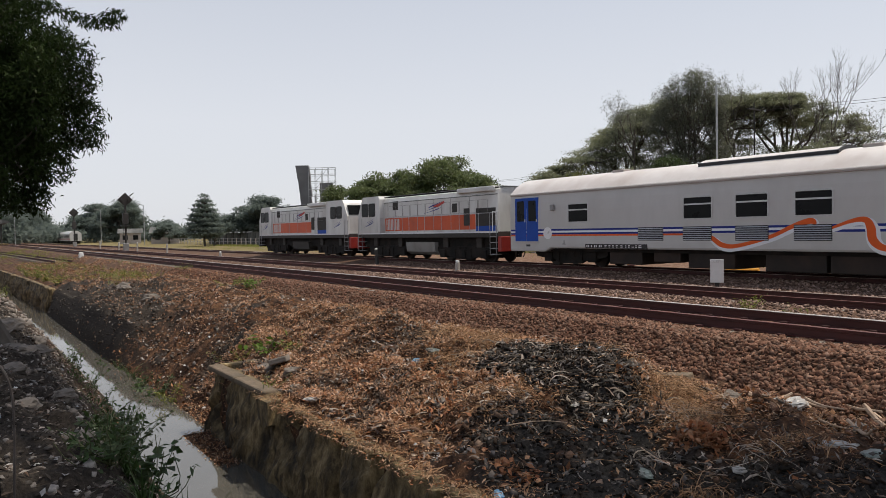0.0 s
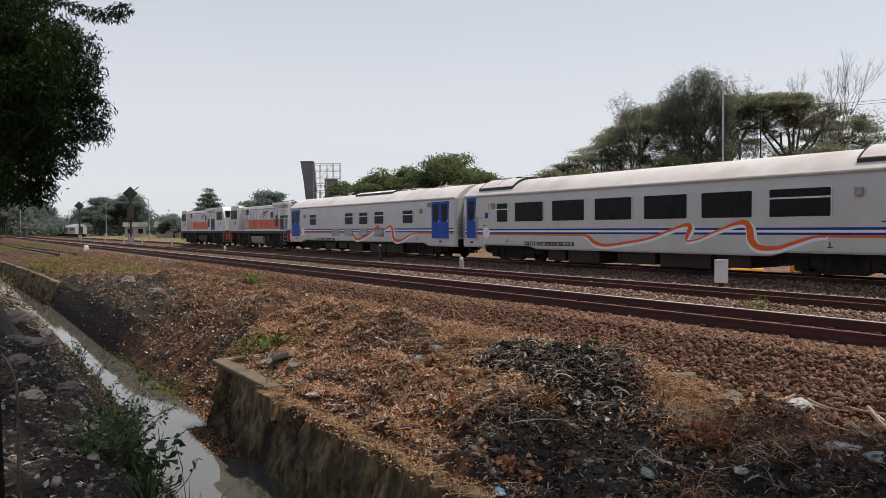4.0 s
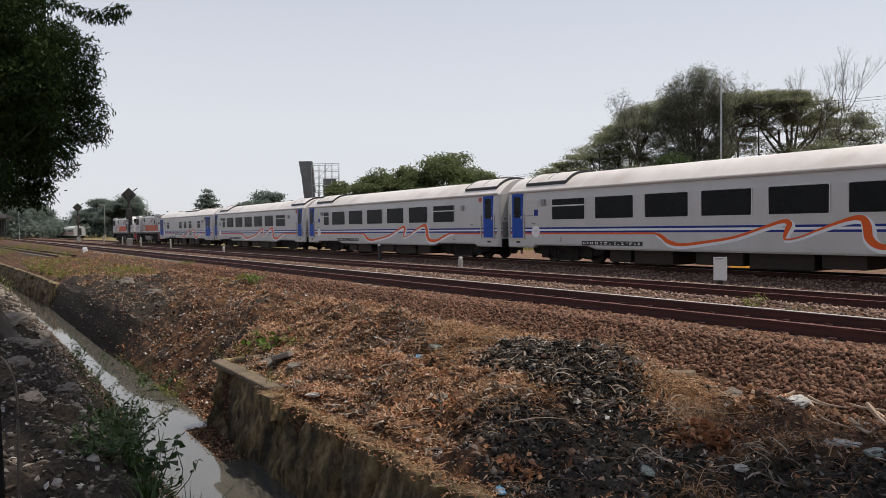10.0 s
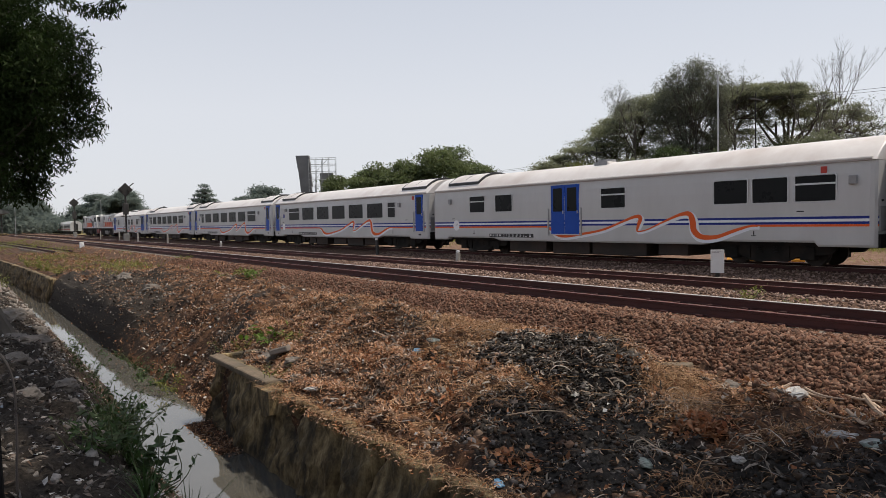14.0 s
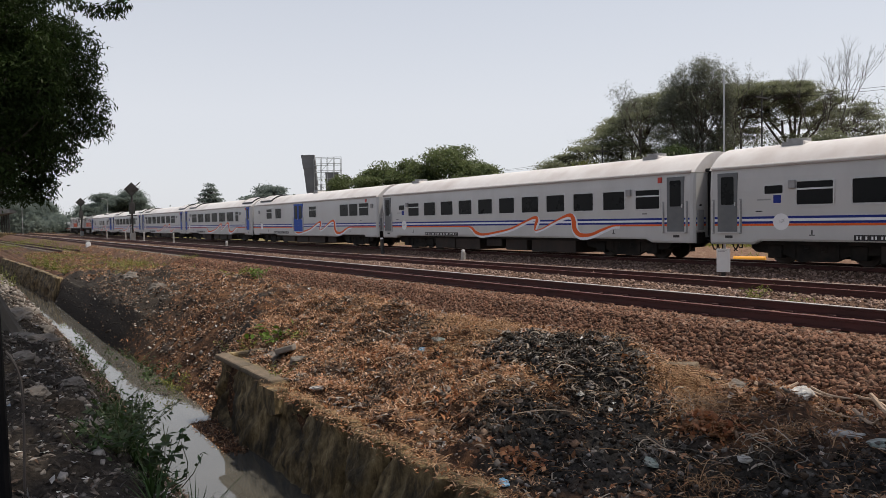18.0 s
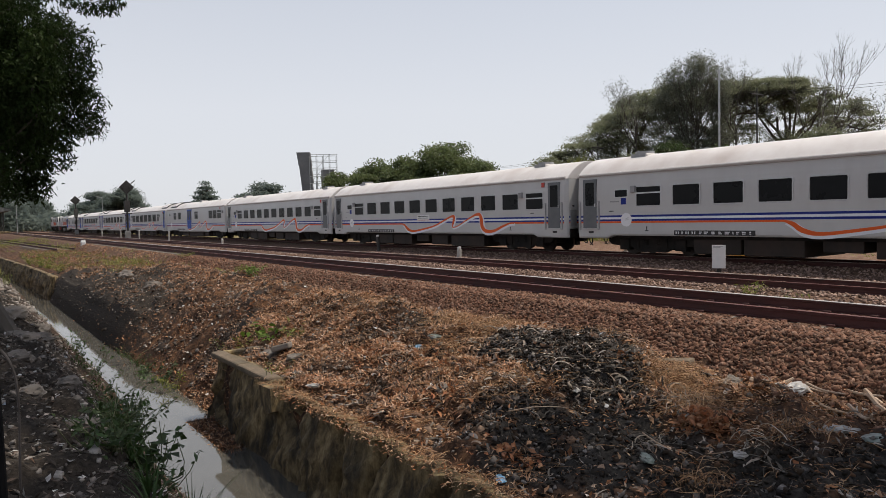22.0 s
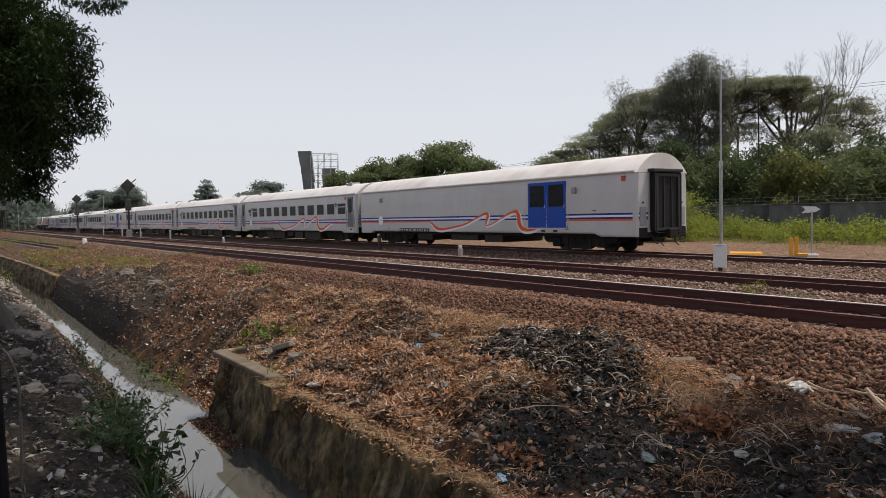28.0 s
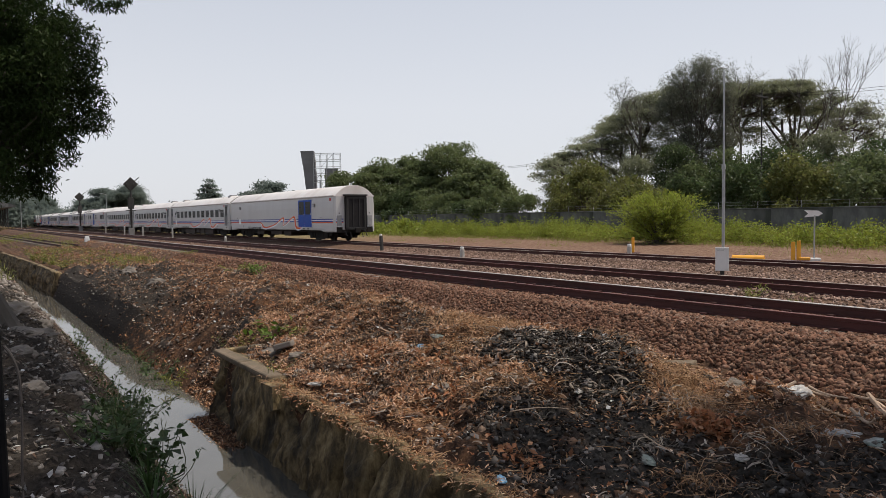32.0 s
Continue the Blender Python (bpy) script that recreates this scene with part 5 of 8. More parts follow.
tree("feathery_tree", (-47.6, 67.0, -0.4), 9.0, 0.30, across(SIDEWAYS, casu), 260, (0.5, 0.05), M["needle_hazed"], "tall soft feathery tree with haze-greyed needles", seed=6, twigs=1, droop=0.25, limbs=0.15)


def open_tree(base, h, fork, reach, depth, leaf_n, label, seed, spread=0.42, lift=0.18, category="tree"):
    """A slender tree of forking twigs, with a few needles or none."""
    rng = np.random.default_rng(seed)
    e = thing("bare_tree" if not leaf_n else "feathery_tree", Matrix.Translation(base), label, category)
    bm = bmesh.new()
    tube(bm, [(0, 0, -0.2), (0.15, 0.1, fork * 0.5), (0.1, 0.2, fork)], [0.20, 0.16, 0.13], 7)
    part("trunk", bm, M["bark"], e, "thin grey trunk")
    tips = []
    for k in range(5):
        bm = bmesh.new()
        a = rng.uniform(0, 2 * math.pi)
        d = Vector((math.cos(a) * reach, math.sin(a) * reach, 1.0)).normalized()
        grow(bm, Vector((0.1, 0.2, fork * rng.uniform(0.75, 1.0))), d, (h - fork) * 0.30, 0.085, depth, rng, spread, lift, tips)
        part("limb", bm, M["bark"], e)
    if leaf_n:
        q = np.repeat(np.array([tuple(t) for t in tips]), leaf_n, axis=0) + rng.normal(0, 0.28, (len(tips) * leaf_n, 3))
        me = fast_mesh("crown", leaf_verts(rng, q, 0.36, 0.045, 0.2), 4)
        me.materials.append(M["needle_hazed"])
        c = new("crown", me)
        c.parent = e
        c["label"] = "sparse fine needles"
        c["kind"] = "stuff"
    return e


open_tree((-45.0, 71.2, -0.4), 19.5, 11.0, 0.55, 4, 9, "slender feathery tree with an open top", 8)
open_tree((-51.3, 62.0, -0.4), 17.6, 11.5, 0.75, 4, 12, "slender feathery tree with an open top", 9)
open_tree((-47.4, 67.6, -0.4), 20.2, 13.0, 0.35, 4, 5, "slender feathery tree with an open top", 10)
open_tree((-38.6, 75.9, -0.4), 21.0, 9.0, 0.55, 5, 0, "leafless grey tree with fine upright twigs", 11, 0.26, 0.20)
open_tree((-36.2, 79.3, -0.4), 16.0, 7.5, 0.8, 4, 7, "thin drooping tree with haze-greyed needles", 12, 0.45, 0.02)
# round dark-green trees beyond the wall
for bx, by, w, h, sd, mt in ((-31.5, 49.0, 3.2, 5.8, 21, "leaf_dark"), (-27.5, 51.0, 3.0, 6.3, 22, "leaf_sun"), (-40.5, 61.0, 4.2, 9.8, 33, "leaf_mid"), (-35.0, 62.0, 4.0, 9.6, 34, "leaf_dark"), (-45.0, 60.0, 3.8, 8.8, 35, "leaf_dark"), (-23.5, 53.0, 3.4, 6.6, 23, "leaf_mid"), (-19.5, 54.5, 3.2, 6.8, 24, "leaf_dark"), (-35.5, 49.0, 2.8, 5.2, 25, "leaf_dark"), (-15.0, 57.0, 3.4, 7.2, 26, "leaf_dark"),
                        (-59.0, 46.8, 2.8, 5.0, 27, "leaf_mid"), (-53.5, 46.8, 2.6, 5.0, 28, "leaf_mid"), (-46.5, 48.5, 4.0, 6.6, 29, "leaf_sun"), (-41.0, 49.0, 3.2, 5.8, 30, "leaf_sun"), (-63.5, 47.0, 2.4, 4.2, 31, "leaf_dark"), (-26.0, 59.0, 3.6, 7.0, 32, "leaf_dark"), (-33.0, 58.0, 3.8, 6.8, 33, "leaf_dark"), (-40.0, 62.0, 4.0, 8.4, 34, "leaf_dark"), (-34.0, 68.0, 4.5, 9.4, 35, "leaf_hazed_olive"), (-27.0, 70.0, 4.5, 9.0, 36, "leaf_dark"), (-47.0, 58.0, 4.2, 8.0, 37, "leaf_hazed_olive"), (-54.0, 56.0, 4.2, 7.6, 38, "leaf_hazed_olive"), (-67.5, 47.5, 3.0, 5.0, 39, "leaf_mid"), (-72.0, 48.0, 3.2, 5.4, 46, "leaf_mid"), (-77.0, 47.5, 3.2, 5.6, 47, "leaf_dark"), (-82.0, 47.5, 3.2, 5.4, 48, "leaf_mid"), (-88.0, 47.0, 3.4, 5.6, 49, "leaf_mid"), (-94.0, 47.0, 3.2, 5.6, 50, "leaf_dark"), (-20.0, 63.0, 4.2, 8.5, 68, "leaf_dark")):
    tree("broadleaf_tree", (bx, by, -0.4), h * 0.35, 0.16, blobs(sd, 22, (w * 0.95, w * 0.8), h * 0.28, h * 0.92, (w * 0.34, w * 0.34, h * 0.14), 1.4), 420, (0.30, 0.15), M[mt], "bushy green tree behind the boundary wall", group="trees along the wall", seed=sd, droop=0.5)
# the clump of trees behind the locomotives
for bx, by, w, h, sd in ((-77.2, 55.4, 7.8, 12.2, 41), (-88.0, 50.0, 5.8, 10.2, 42), (-94.5, 48.5, 5.2, 9.4, 43), (-70.0, 54.0, 5.2, 9.0, 44), (-82.5, 53.0, 6.2, 10.6, 45)):
    tree("broadleaf_tree", (bx, by, -0.4), h * 0.4, 0.3, blobs(sd, 62, (w * 0.95, w * 0.85), h * 0.35, h * 0.93, (w * 0.26, w * 0.26, h * 0.07), 1.8), 150, (0.42, 0.20), M["leaf_mid"], "broad green tree with layered branches", group="trees along the wall", seed=sd, twigs=1, droop=0.3, flat=0.3)
# distant trees
far_rows = ((-117.0, 36.0, 1.2, 4.5, 52), (-125.0, 48.0, 5.0, 9.2, 53), (-131.0, 45.5, 4.5, 8.0, 54), (-119.5, 49.5, 4.5, 8.2, 55), (-137.0, 42.5, 4.0, 6.6, 56), (-167.0, 41.0, 4.0, 5.0, 57), (-252.0, 46.5, 9.0, 14.0, 58), (-268.0, 41.5, 9.0, 14.0, 59),
            (-300.0, 22.0, 10.0, 16.0, 60), (-292.0, 48.0, 10.0, 15.0, 61), (-305.0, 12.0, 11.0, 16.0, 62), (-262.0, 46.0, 9.0, 12.5, 63), (-205.0, 49.5, 4.5, 6.6, 68), (-262.0, 12.0, 10.0, 13.0, 64), (-205.0, 48.0, 4.0, 5.0, 65), (-180.0, 46.0, 5.0, 4.0, 66), (-152.0, 46.0, 3.5, 4.5, 67))
for bx, by, w, h, sd in far_rows:
    tree("distant_tree", (bx, by, -0.4), h * 0.4, 0.25, blobs(sd, 26, (w * 0.9, w * 0.8), h * 0.32, h * 0.92, (w * 0.36, w * 0.36, h * 0.09), 1.5), 190, (0.50, 0.26), M["leaf_hazed_far"], "hazy green tree in the distance", group="distant trees", seed=sd, droop=0.2, flat=0.4)
# a tiered conical tree standing alone
tiers = []
for k in range(9):
    z, w = 2.2 + 0.78 * k, 3.0 * (1 - (k / 9.5) ** 1.6) + 0.2
    for a in range(9 - k // 2):
        t = a * 2 * math.pi / (9 - k // 2) + k * 0.7
        tiers.append((w * 0.6 * math.cos(t), w * 0.6 * math.sin(t), z + 0.12 * math.sin(a * 2.3), w * 0.42, w * 0.42, 0.22))
tree("conical_tree", (-118.0, 34.7, -0.4), 7.5, 0.2, tiers, 210, (0.42, 0.16), M["leaf_hazed_far"], "hazy conical tree with flat tiers of branches", group="distant trees", seed=51, droop=0.2, flat=0.4, limbs=0.3)
rng = np.random.default_rng(78)
vs = []
for k in range(420):
    x, y = rng.uniform(-330, -250), rng.uniform(-70, 75)
    h = rng.uniform(4, 8.5) * (1 + 0.35 * noise.noise(Vector((y * 0.07, 1.5, 0))))
    vs.append(leaf_verts(rng, clump_points(rng, (x, y, h * 0.45), (3.2, 3.2, h * 0.5), 60, 0.2), 1.3, 0.8, 0.1))
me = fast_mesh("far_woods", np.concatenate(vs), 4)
me.materials.append(M["leaf_hazed_far"])
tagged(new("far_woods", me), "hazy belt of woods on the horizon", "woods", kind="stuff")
# bright bush before the wall
def thorn_bush(x, y):
    """Arching sprays of small leaves over a dark tangle of stems."""
    rng = np.random.default_rng(71)
    e = thing("thorn_bush", Matrix.Translation((x, y, -0.36)), "large bright green bush of arching feathery sprays", "bush")
    stems, pts, dirs = bmesh.new(), [], []
    for k in range(620):
        a, u = rng.uniform(0, 2 * math.pi), rng.uniform(0.05, 1) ** 0.6
        u *= 0.86 + 0.28 * noise.noise(Vector((math.cos(a) * 1.6, math.sin(a) * 1.6, 2.0)))
        top = (2.95 + 0.6 * noise.noise(Vector((math.cos(a) * u * 2.4, math.sin(a) * u * 2.4, 7.0)))) * math.sqrt(max(0.03, 1 - (u * 0.86) ** 2)) + 0.25
        z = top if rng.random() < 0.5 else rng.uniform(0.15, top)
        tip = Vector((3.2 * u * math.cos(a), 3.2 * u * math.sin(a), z))
        root = Vector((0.25 * tip.x, 0.25 * tip.y, 0.3 * z))
        out = (tip - root).normalized()
        reach = rng.uniform(0.2, 1.0)
        end = tip + Vector((out.x * reach, out.y * reach, rng.uniform(-0.25, 0.40)))
        if k % 6 == 0:
            tube(stems, [(rng.normal() * 0.2, rng.normal() * 0.2, 0), root, tip], [0.03, 0.022, 0.006], 4)
        for t in np.linspace(0.3, 1, 32):
            q = root.lerp(tip, t) + Vector((0, 0, 0.22 * math.sin(math.pi * t)))
            if t > 0.8:
                q = q.lerp(end, (t - 0.8) * 4)
            pts.append(tuple(q + Vector(rng.normal(0, 0.05, 3))))
            dirs.append(tuple(out * 0.7))
    part("stem", stems, M["bark"], e, "dark tangled stems")["kind"] = "stuff"
    me = fast_mesh("leaves", leaf_verts(rng, np.array(pts), 0.19, 0.065, 0.0, 0.3, np.array(dirs)), 4)
    me.materials.append(M["leaf_bright"])
    o = new("leaves", me)
    o.parent = e
    o["kind"] = "stuff"


thorn_bush(-28.9, 37.0)
# weeds and shrubs along the wall
rng = np.random.default_rng(77)
vs = []
for k in range(800):
    x = rng.uniform(-95, 12)
    y = 44.3 - abs(rng.normal()) * 3.0
    if y < 36.5 + 1.2 * noise.noise(Vector((x * 0.2, 0, 4))):
        continue
    h = rng.uniform(0.5, 1.7) * (0.6 + 0.4 * (noise.noise(Vector((x * 0.15, y * 0.1, 3))) + 1))
    n = 190 if x > -60 else 70
    vs.append(leaf_verts(rng, clump_points(rng, (x, y, -0.35 + h * 0.45), (0.9, 0.6, h * 0.55), n, 0.2), 0.17 if x > -60 else 0.34, 0.09 if x > -60 else 0.16, -0.2))
me = fast_mesh("wild_shrubs", np.concatenate(vs), 4)
me.materials.append(M["leaf_bright"])
tagged(new("wild_shrubs", me), "bright green wild shrubs in front of the wall", "shrubs", kind="stuff")
vs = []
for k in range(1500):
    x, y = rng.uniform(-120, 12), rng.uniform(28, 39)
    if y < 35.5 + 1.5 * noise.noise(Vector((x * 0.2, 0, 4))) and rng.random() < 0.93:
        continue
    n = 40
    q = np.column_stack([rng.normal(x, 0.5, n), rng.normal(y, 0.4, n), np.full(n, -0.36)])
    vs.append(leaf_verts(rng, q, rng.uniform(0.2, 0.5), 0.02, -1.6))
me = fast_mesh("wild_grass", np.concatenate(vs), 4)
me.materials.append(M["leaf_yellow"])
tagged(new("wild_grass", me), "yellow-green wild grass beyond the tracks", "grass", kind="stuff")


vs = []
for k in range(1500):
    x, y = rng.uniform(-110, -27), rng.uniform(-6, 8.0)
    if 1.6 < y - bend(x) < 4.6 or rng.random() > 0.55 + 0.9 * noise.noise(Vector((x * 0.12, y * 0.3, 8))):
        continue
    n = 22
    q = np.column_stack([rng.normal(x, 0.35, n), rng.normal(y, 0.3, n), np.full(n, ground_z(x, y))])
    vs.append(leaf_verts(rng, q, rng.uniform(0.15, 0.42), 0.022, -1.4))
me = fast_mesh("bank_grass", np.concatenate(vs), 4)
me.materials.append(M["leaf_yellow"])
tagged(new("bank_grass", me), "thin yellow-green grass on the far bank", "grass", kind="stuff")


# ---- boundary wall, towers, poles and signals ----
def boundary_wall():
    w = thing("boundary_wall", Matrix.Translation((0, 45.0, 0)), "long grey stained concrete boundary wall", "wall", kind="structure")
    part("coping", boxed(-150, 40, -0.16, 0.16, 1.78, 1.86, bevel=0.02), M["farwall"], w)
    first = None
    for i in range(47):
        x = -150 + i * 4.0
        if first is None:
            first = part("wall_panel", boxed(0.02, 3.74, -0.09, 0.09, -0.6, 1.78), M["farwall"], w)
            first.location.x = x
            post = part("wall_post", boxed(3.75, 4.01, -0.10, 0.10, -0.6, 1.78), M["farwall"], w)
            post.location.x = x
        else:
            share("wall_panel", first, w, Matrix.Translation((x, 0, 0)))
            share("wall_post", post, w, Matrix.Translation((x, 0, 0)))
    bm = bmesh.new()
    for i in range(63):
        rod(bm, (-150 + i * 3, 0, 1.85), (-150 + i * 3, 0, 2.30), 0.016, n=5)
    for z in (2.08, 2.30):
        rod(bm, (-150, 0, z), (40, 0, z), 0.004, n=4)
    part("wire_fence", bm, M["steel"], w, "thin wire on short posts")


boundary_wall()


def billboard_tower():
    e = thing("billboard_tower", pose(-119.5, 56.0, -0.4, 0, 0, 55), "tall grey billboard with an open steel frame", "billboard")
    # x runs across the line of sight
    for x in (-2.4, -0.4):
        part("mast", rod(bmesh.new(), (x, 0, 0), (x, 0, 9), 0.18), M["steel"], e)
    for k, (x0, x1, z0, z1, tilt) in enumerate(((-3.9, -1.5, 11.9, 14.4, 0), (-3.5, -1.3, 8.7, 11.9, 0), (-3.2, -1.2, 5.8, 8.7, 0))):
        bm = prism(bmesh.new(), [(x0, z1), (x0 + 0.35, z0), (x1 + 0.30, z0), (x1, z1)], "y", -0.6 + k * 0.1, 0.5)
        part("panel", bm, M["towerpanel"], e, "dull grey blank panel")
    part("panel", boxed(0.5, 2.9, -0.3, -0.15, 5.6, 11.2), M["towerpanel"], e, "dull grey blank panel")
    for x in (-1.5, -0.3, 0.9, 2.1, 3.4):
        part("upright", rod(bmesh.new(), (x, 0.3, 5), (x, 0.3, 14.0), 0.05, n=6), M["steel"], e)
        part("upright", rod(bmesh.new(), (x, -0.8, 5), (x, -0.8, 13.6), 0.05, n=6), M["steel"], e)
    for z in (9.0, 10.3, 11.5, 12.8, 14.0):
        for y in (0.3, -0.8):
            part("crossbar", rod(bmesh.new(), (-1.5, y, z - (0.4 if y < 0 else 0)), (3.4, y, z - (0.4 if y < 0 else 0)), 0.045, n=6), M["steel"], e)
    for a, b in (((-1.5, 9.0), (0.9, 11.5)), ((0.9, 9), (3.4, 11.5)), ((-0.3, 11.5), (2.1, 14))):
        part("brace", rod(bmesh.new(), (a[0], 0.3, a[1]), (b[0], 0.3, b[1]), 0.035, n=6), M["steel"], e)


M["towerpanel"] = mat("weathered_grey_panel", [(0.12, 0.12, 0.125), (0.19, 0.19, 0.20)], rough=0.7, scale=0.8, stain=(0.08, 0.07, 0.07), stain_scale=0.4, stain_amount=0.5)
billboard_tower()


def signal(x, y, h, lean=2.0):
    e = thing("railway_signal", pose(x, y, -0.25, 0, lean, 0), "dark railway signal post with a square hooded head", "signal", "railway signals")
    part("foundation", boxed(-0.3, 0.3, -0.3, 0.3, 0, 0.9, bevel=0.03), M["locogrey"], e, "grey concrete foot")
    part("mast", rod(bmesh.new(), (0, 0, 0.5), (0, 0, h - 0.7), 0.11), M["locodark"], e)
    hd = part("signal_head", boxed(-0.14, 0.14, -0.62, 0.62, -0.62, 0.62, bevel=0.04), M["locodark"], e, "diamond-shaped dark board")
    hd.matrix_basis = Matrix.Translation((0, 0, h)) @ pose(0, 0, 0, 45)
    for k in (-0.28, 0.28):
        hood = bmesh.new()
        rod(hood, (0.1, k, -k), (0.5, k, -k), 0.15, n=12)
        part("lens_hood", hood, M["locodark"], hd)
    part("lower_head", boxed(-0.2, 0.2, -0.33, 0.33, h - 3.1, h - 1.7, bevel=0.05), M["locodark"], e)
    part("platform", boxed(-0.5, 0.5, -0.5, 0.5, h - 3.35, h - 3.25), M["locodark"], e)
    part("arm", rod(bmesh.new(), (0, 0, h), (0.0, 1.0, h + 0.85), 0.06), M["locodark"], e)
    lad = bmesh.new()
    for sy in (-0.18, 0.18):
        rod(lad, (-0.35, sy, 0.2), (-0.35, sy, h - 1.2), 0.02, n=5)
    for k in range(int((h - 1.6) / 0.35)):
        rod(lad, (-0.35, -0.18, 0.4 + k * 0.35), (-0.35, 0.18, 0.4 + k * 0.35), 0.014, n=4)
    part("ladder", lad, M["locodark"], e)


signal(-95.0, 18.1, 6.4)
signal(-150.0, 19.5, 6.5, -2)

# short white posts by the tracks
for x, y, h, lean, lab, mt in ((-24.84, 18.28, 0.42, 0, "short pale concrete marker post", "concrete_pale"), (-33.2, 19.0, 0.85, 7, "short dark leaning post with white top", "locodark"), (-52.0, 16.4, 0.5, 0, "short pale concrete marker post", "concrete_pale"),
                           (-58.5, 8.0, 0.62, 0, "squat white kilometre stone", "signwhite"), (-75.0, 18.2, 0.9, 0, "short pale concrete marker post", "concrete_pale"), (-88.0, 18.0, 1.0, 0, "short pale concrete marker post", "concrete_pale"), (-99.0, 18.0, 1.0, 0, "short pale concrete marker post", "concrete_pale"), (-113.0, 18.0, 1.1, 0, "short pale concrete marker post", "concrete_pale"), (-20.5, 24.2, 0.45, 0, "short pale concrete marker post", "concrete_pale")):
    if mt not in M:
        M[mt] = mat("pale_concrete", [(0.38, 0.36, 0.33), (0.52, 0.50, 0.46)], rough=0.85, scale=5, stain=(0.2, 0.17, 0.14), stain_scale=3, stain_amount=0.6)
    e = thing("marker_post", pose(x, y, -0.30, 0, -lean, 0), lab, "marker post", "marker posts")
    wd = 0.10 if mt != "signwhite" else 0.22
    part("shaft", boxed(-wd, wd, -wd * 0.7, wd * 0.7, 0, h, bevel=0.03), M[mt], e)
    if mt == "signwhite":
        for a, b, c, d in ((-0.06, -0.03, 0.32, 0.48), (-0.06, 0.07, 0.32, 0.35), (0.02, 0.05, 0.24, 0.48)):
            part("figure_stroke", boxed(a, b, -wd * 0.7 - 0.006, -wd * 0.7 + 0.004, c, d), M["plate"], e, "black painted figure")
    part("cap", boxed(-wd * 0.8, wd * 0.8, -wd * 0.6, wd * 0.6, h, h + 0.10, bevel=0.03), M["signwhite"], e, "white painted top")


def sign_post():
    e = thing("track_sign", pose(-12.09, 18.33, -0.30, 0, 0, 30), "white rectangular sign board on a short dark post", "sign")
    part("post", boxed(-0.06, 0.06, -0.05, 0.05, 0, 0.5), M["locodark"], e)
    b = part("board", boxed(-0.185, 0.185, -0.09, -0.05, 0.17, 0.85, bevel=0.006), M["signwhite"], e, "white board")
    for z, w in ((0.80, 0.13), (0.765, 0.10)):
        part("lettering", boxed(-0.15, -0.15 + w * 2, -0.094, -0.085, z, z + 0.014), M["grey"], b, "unreadable dark bar")
    m = thing("steel_mast", Matrix.Translation((-16.12, 24.5, -0.36)), "tall slim galvanised steel mast", "mast")
    part("lower_tube", rod(bmesh.new(), (0, 0, 0), (0, 0, 3.7), 0.060), M["steel"], m)
    part("upper_tube", rod(bmesh.new(), (0, 0, 3.7), (0, 0, 7.36), 0.036), M["steel"], m)
    part("joint", rod(bmesh.new(), (0, 0, 3.60), (0, 0, 3.80), 0.078), M["steel"], m)


sign_post()

# yellow guards and the point lever with its arrow
e = thing("yellow_guard", pose(-13.14, 24.3, -0.30, 0, 0, 30), "upright yellow painted steel guards on a rusty base", "guard")
part("base", boxed(-0.42, 0.42, -0.3, 0.3, 0, 0.16, bevel=0.01), M["rail"], e, "rusty red base")
for x, h in ((-0.15, 0.80), (0.03, 0.84)):
    part("guard_plate", boxed(x, x + 0.13, -0.06, 0.06, 0.16, h, bevel=0.012), M["yellow"], e)
part("guard_foot", boxed(0.10, 0.46, -0.10, 0.10, 0.15, 0.26, bevel=0.02), M["yellow"], e)
e = thing("yellow_guard", pose(-22.23, 26.5, -0.35, 0, 0, 30), "small yellow painted steel stand", "guard")
part("base", boxed(-0.3, 0.3, -0.25, 0.25, 0, 0.08), M["rail"], e)
part("guard_plate", boxed(-0.06, 0.06, -0.06, 0.06, 0.08, 0.80, bevel=0.012), M["yellow"], e)
e = thing("yellow_cover", pose(-14.7, 23.9, -0.30, 0, 0, 22), "yellow pipe-shaped cover lying on the ballast", "cover")
part("shell", rod(bmesh.new(), (-0.55, 0, 0.12), (0.55, 0, 0.12), 0.17, n=16), M["yellow"], e)
part("foot", boxed(-0.45, 0.45, -0.18, 0.18, -0.05, 0.06), M["rail"], e)
e = thing("point_indicator", pose(-13.83, 26.9, -0.33, 0, 0, 35), "white arrow board on a thin post with a white foot", "track indicator")
part("post", rod(bmesh.new(), (0, 0, 0), (0, 0, 1.75), 0.028), M["steel"], e)
part("arrow", prism(bmesh.new(), [(-0.36, 1.95), (-0.22, 1.82), (-0.36, 1.68), (0.12, 1.72), (0.28, 1.82), (0.12, 1.93)], "y", -0.02, 0.02), M["signwhite"], e, "white arrow")
part("foot", boxed(-0.22, 0.22, -0.15, 0.15, 0, 0.12, bevel=0.03), M["signwhite"], e)
e = thing("point_rods", pose(-9.5, 23.6, -0.22), "pale steel point rods beside the track", "point rods")
for k in range(3):
    part("rod", boxed(-4.5, 9, k * 0.18, k * 0.18 + 0.06, 0, 0.05), M["steel"], e)

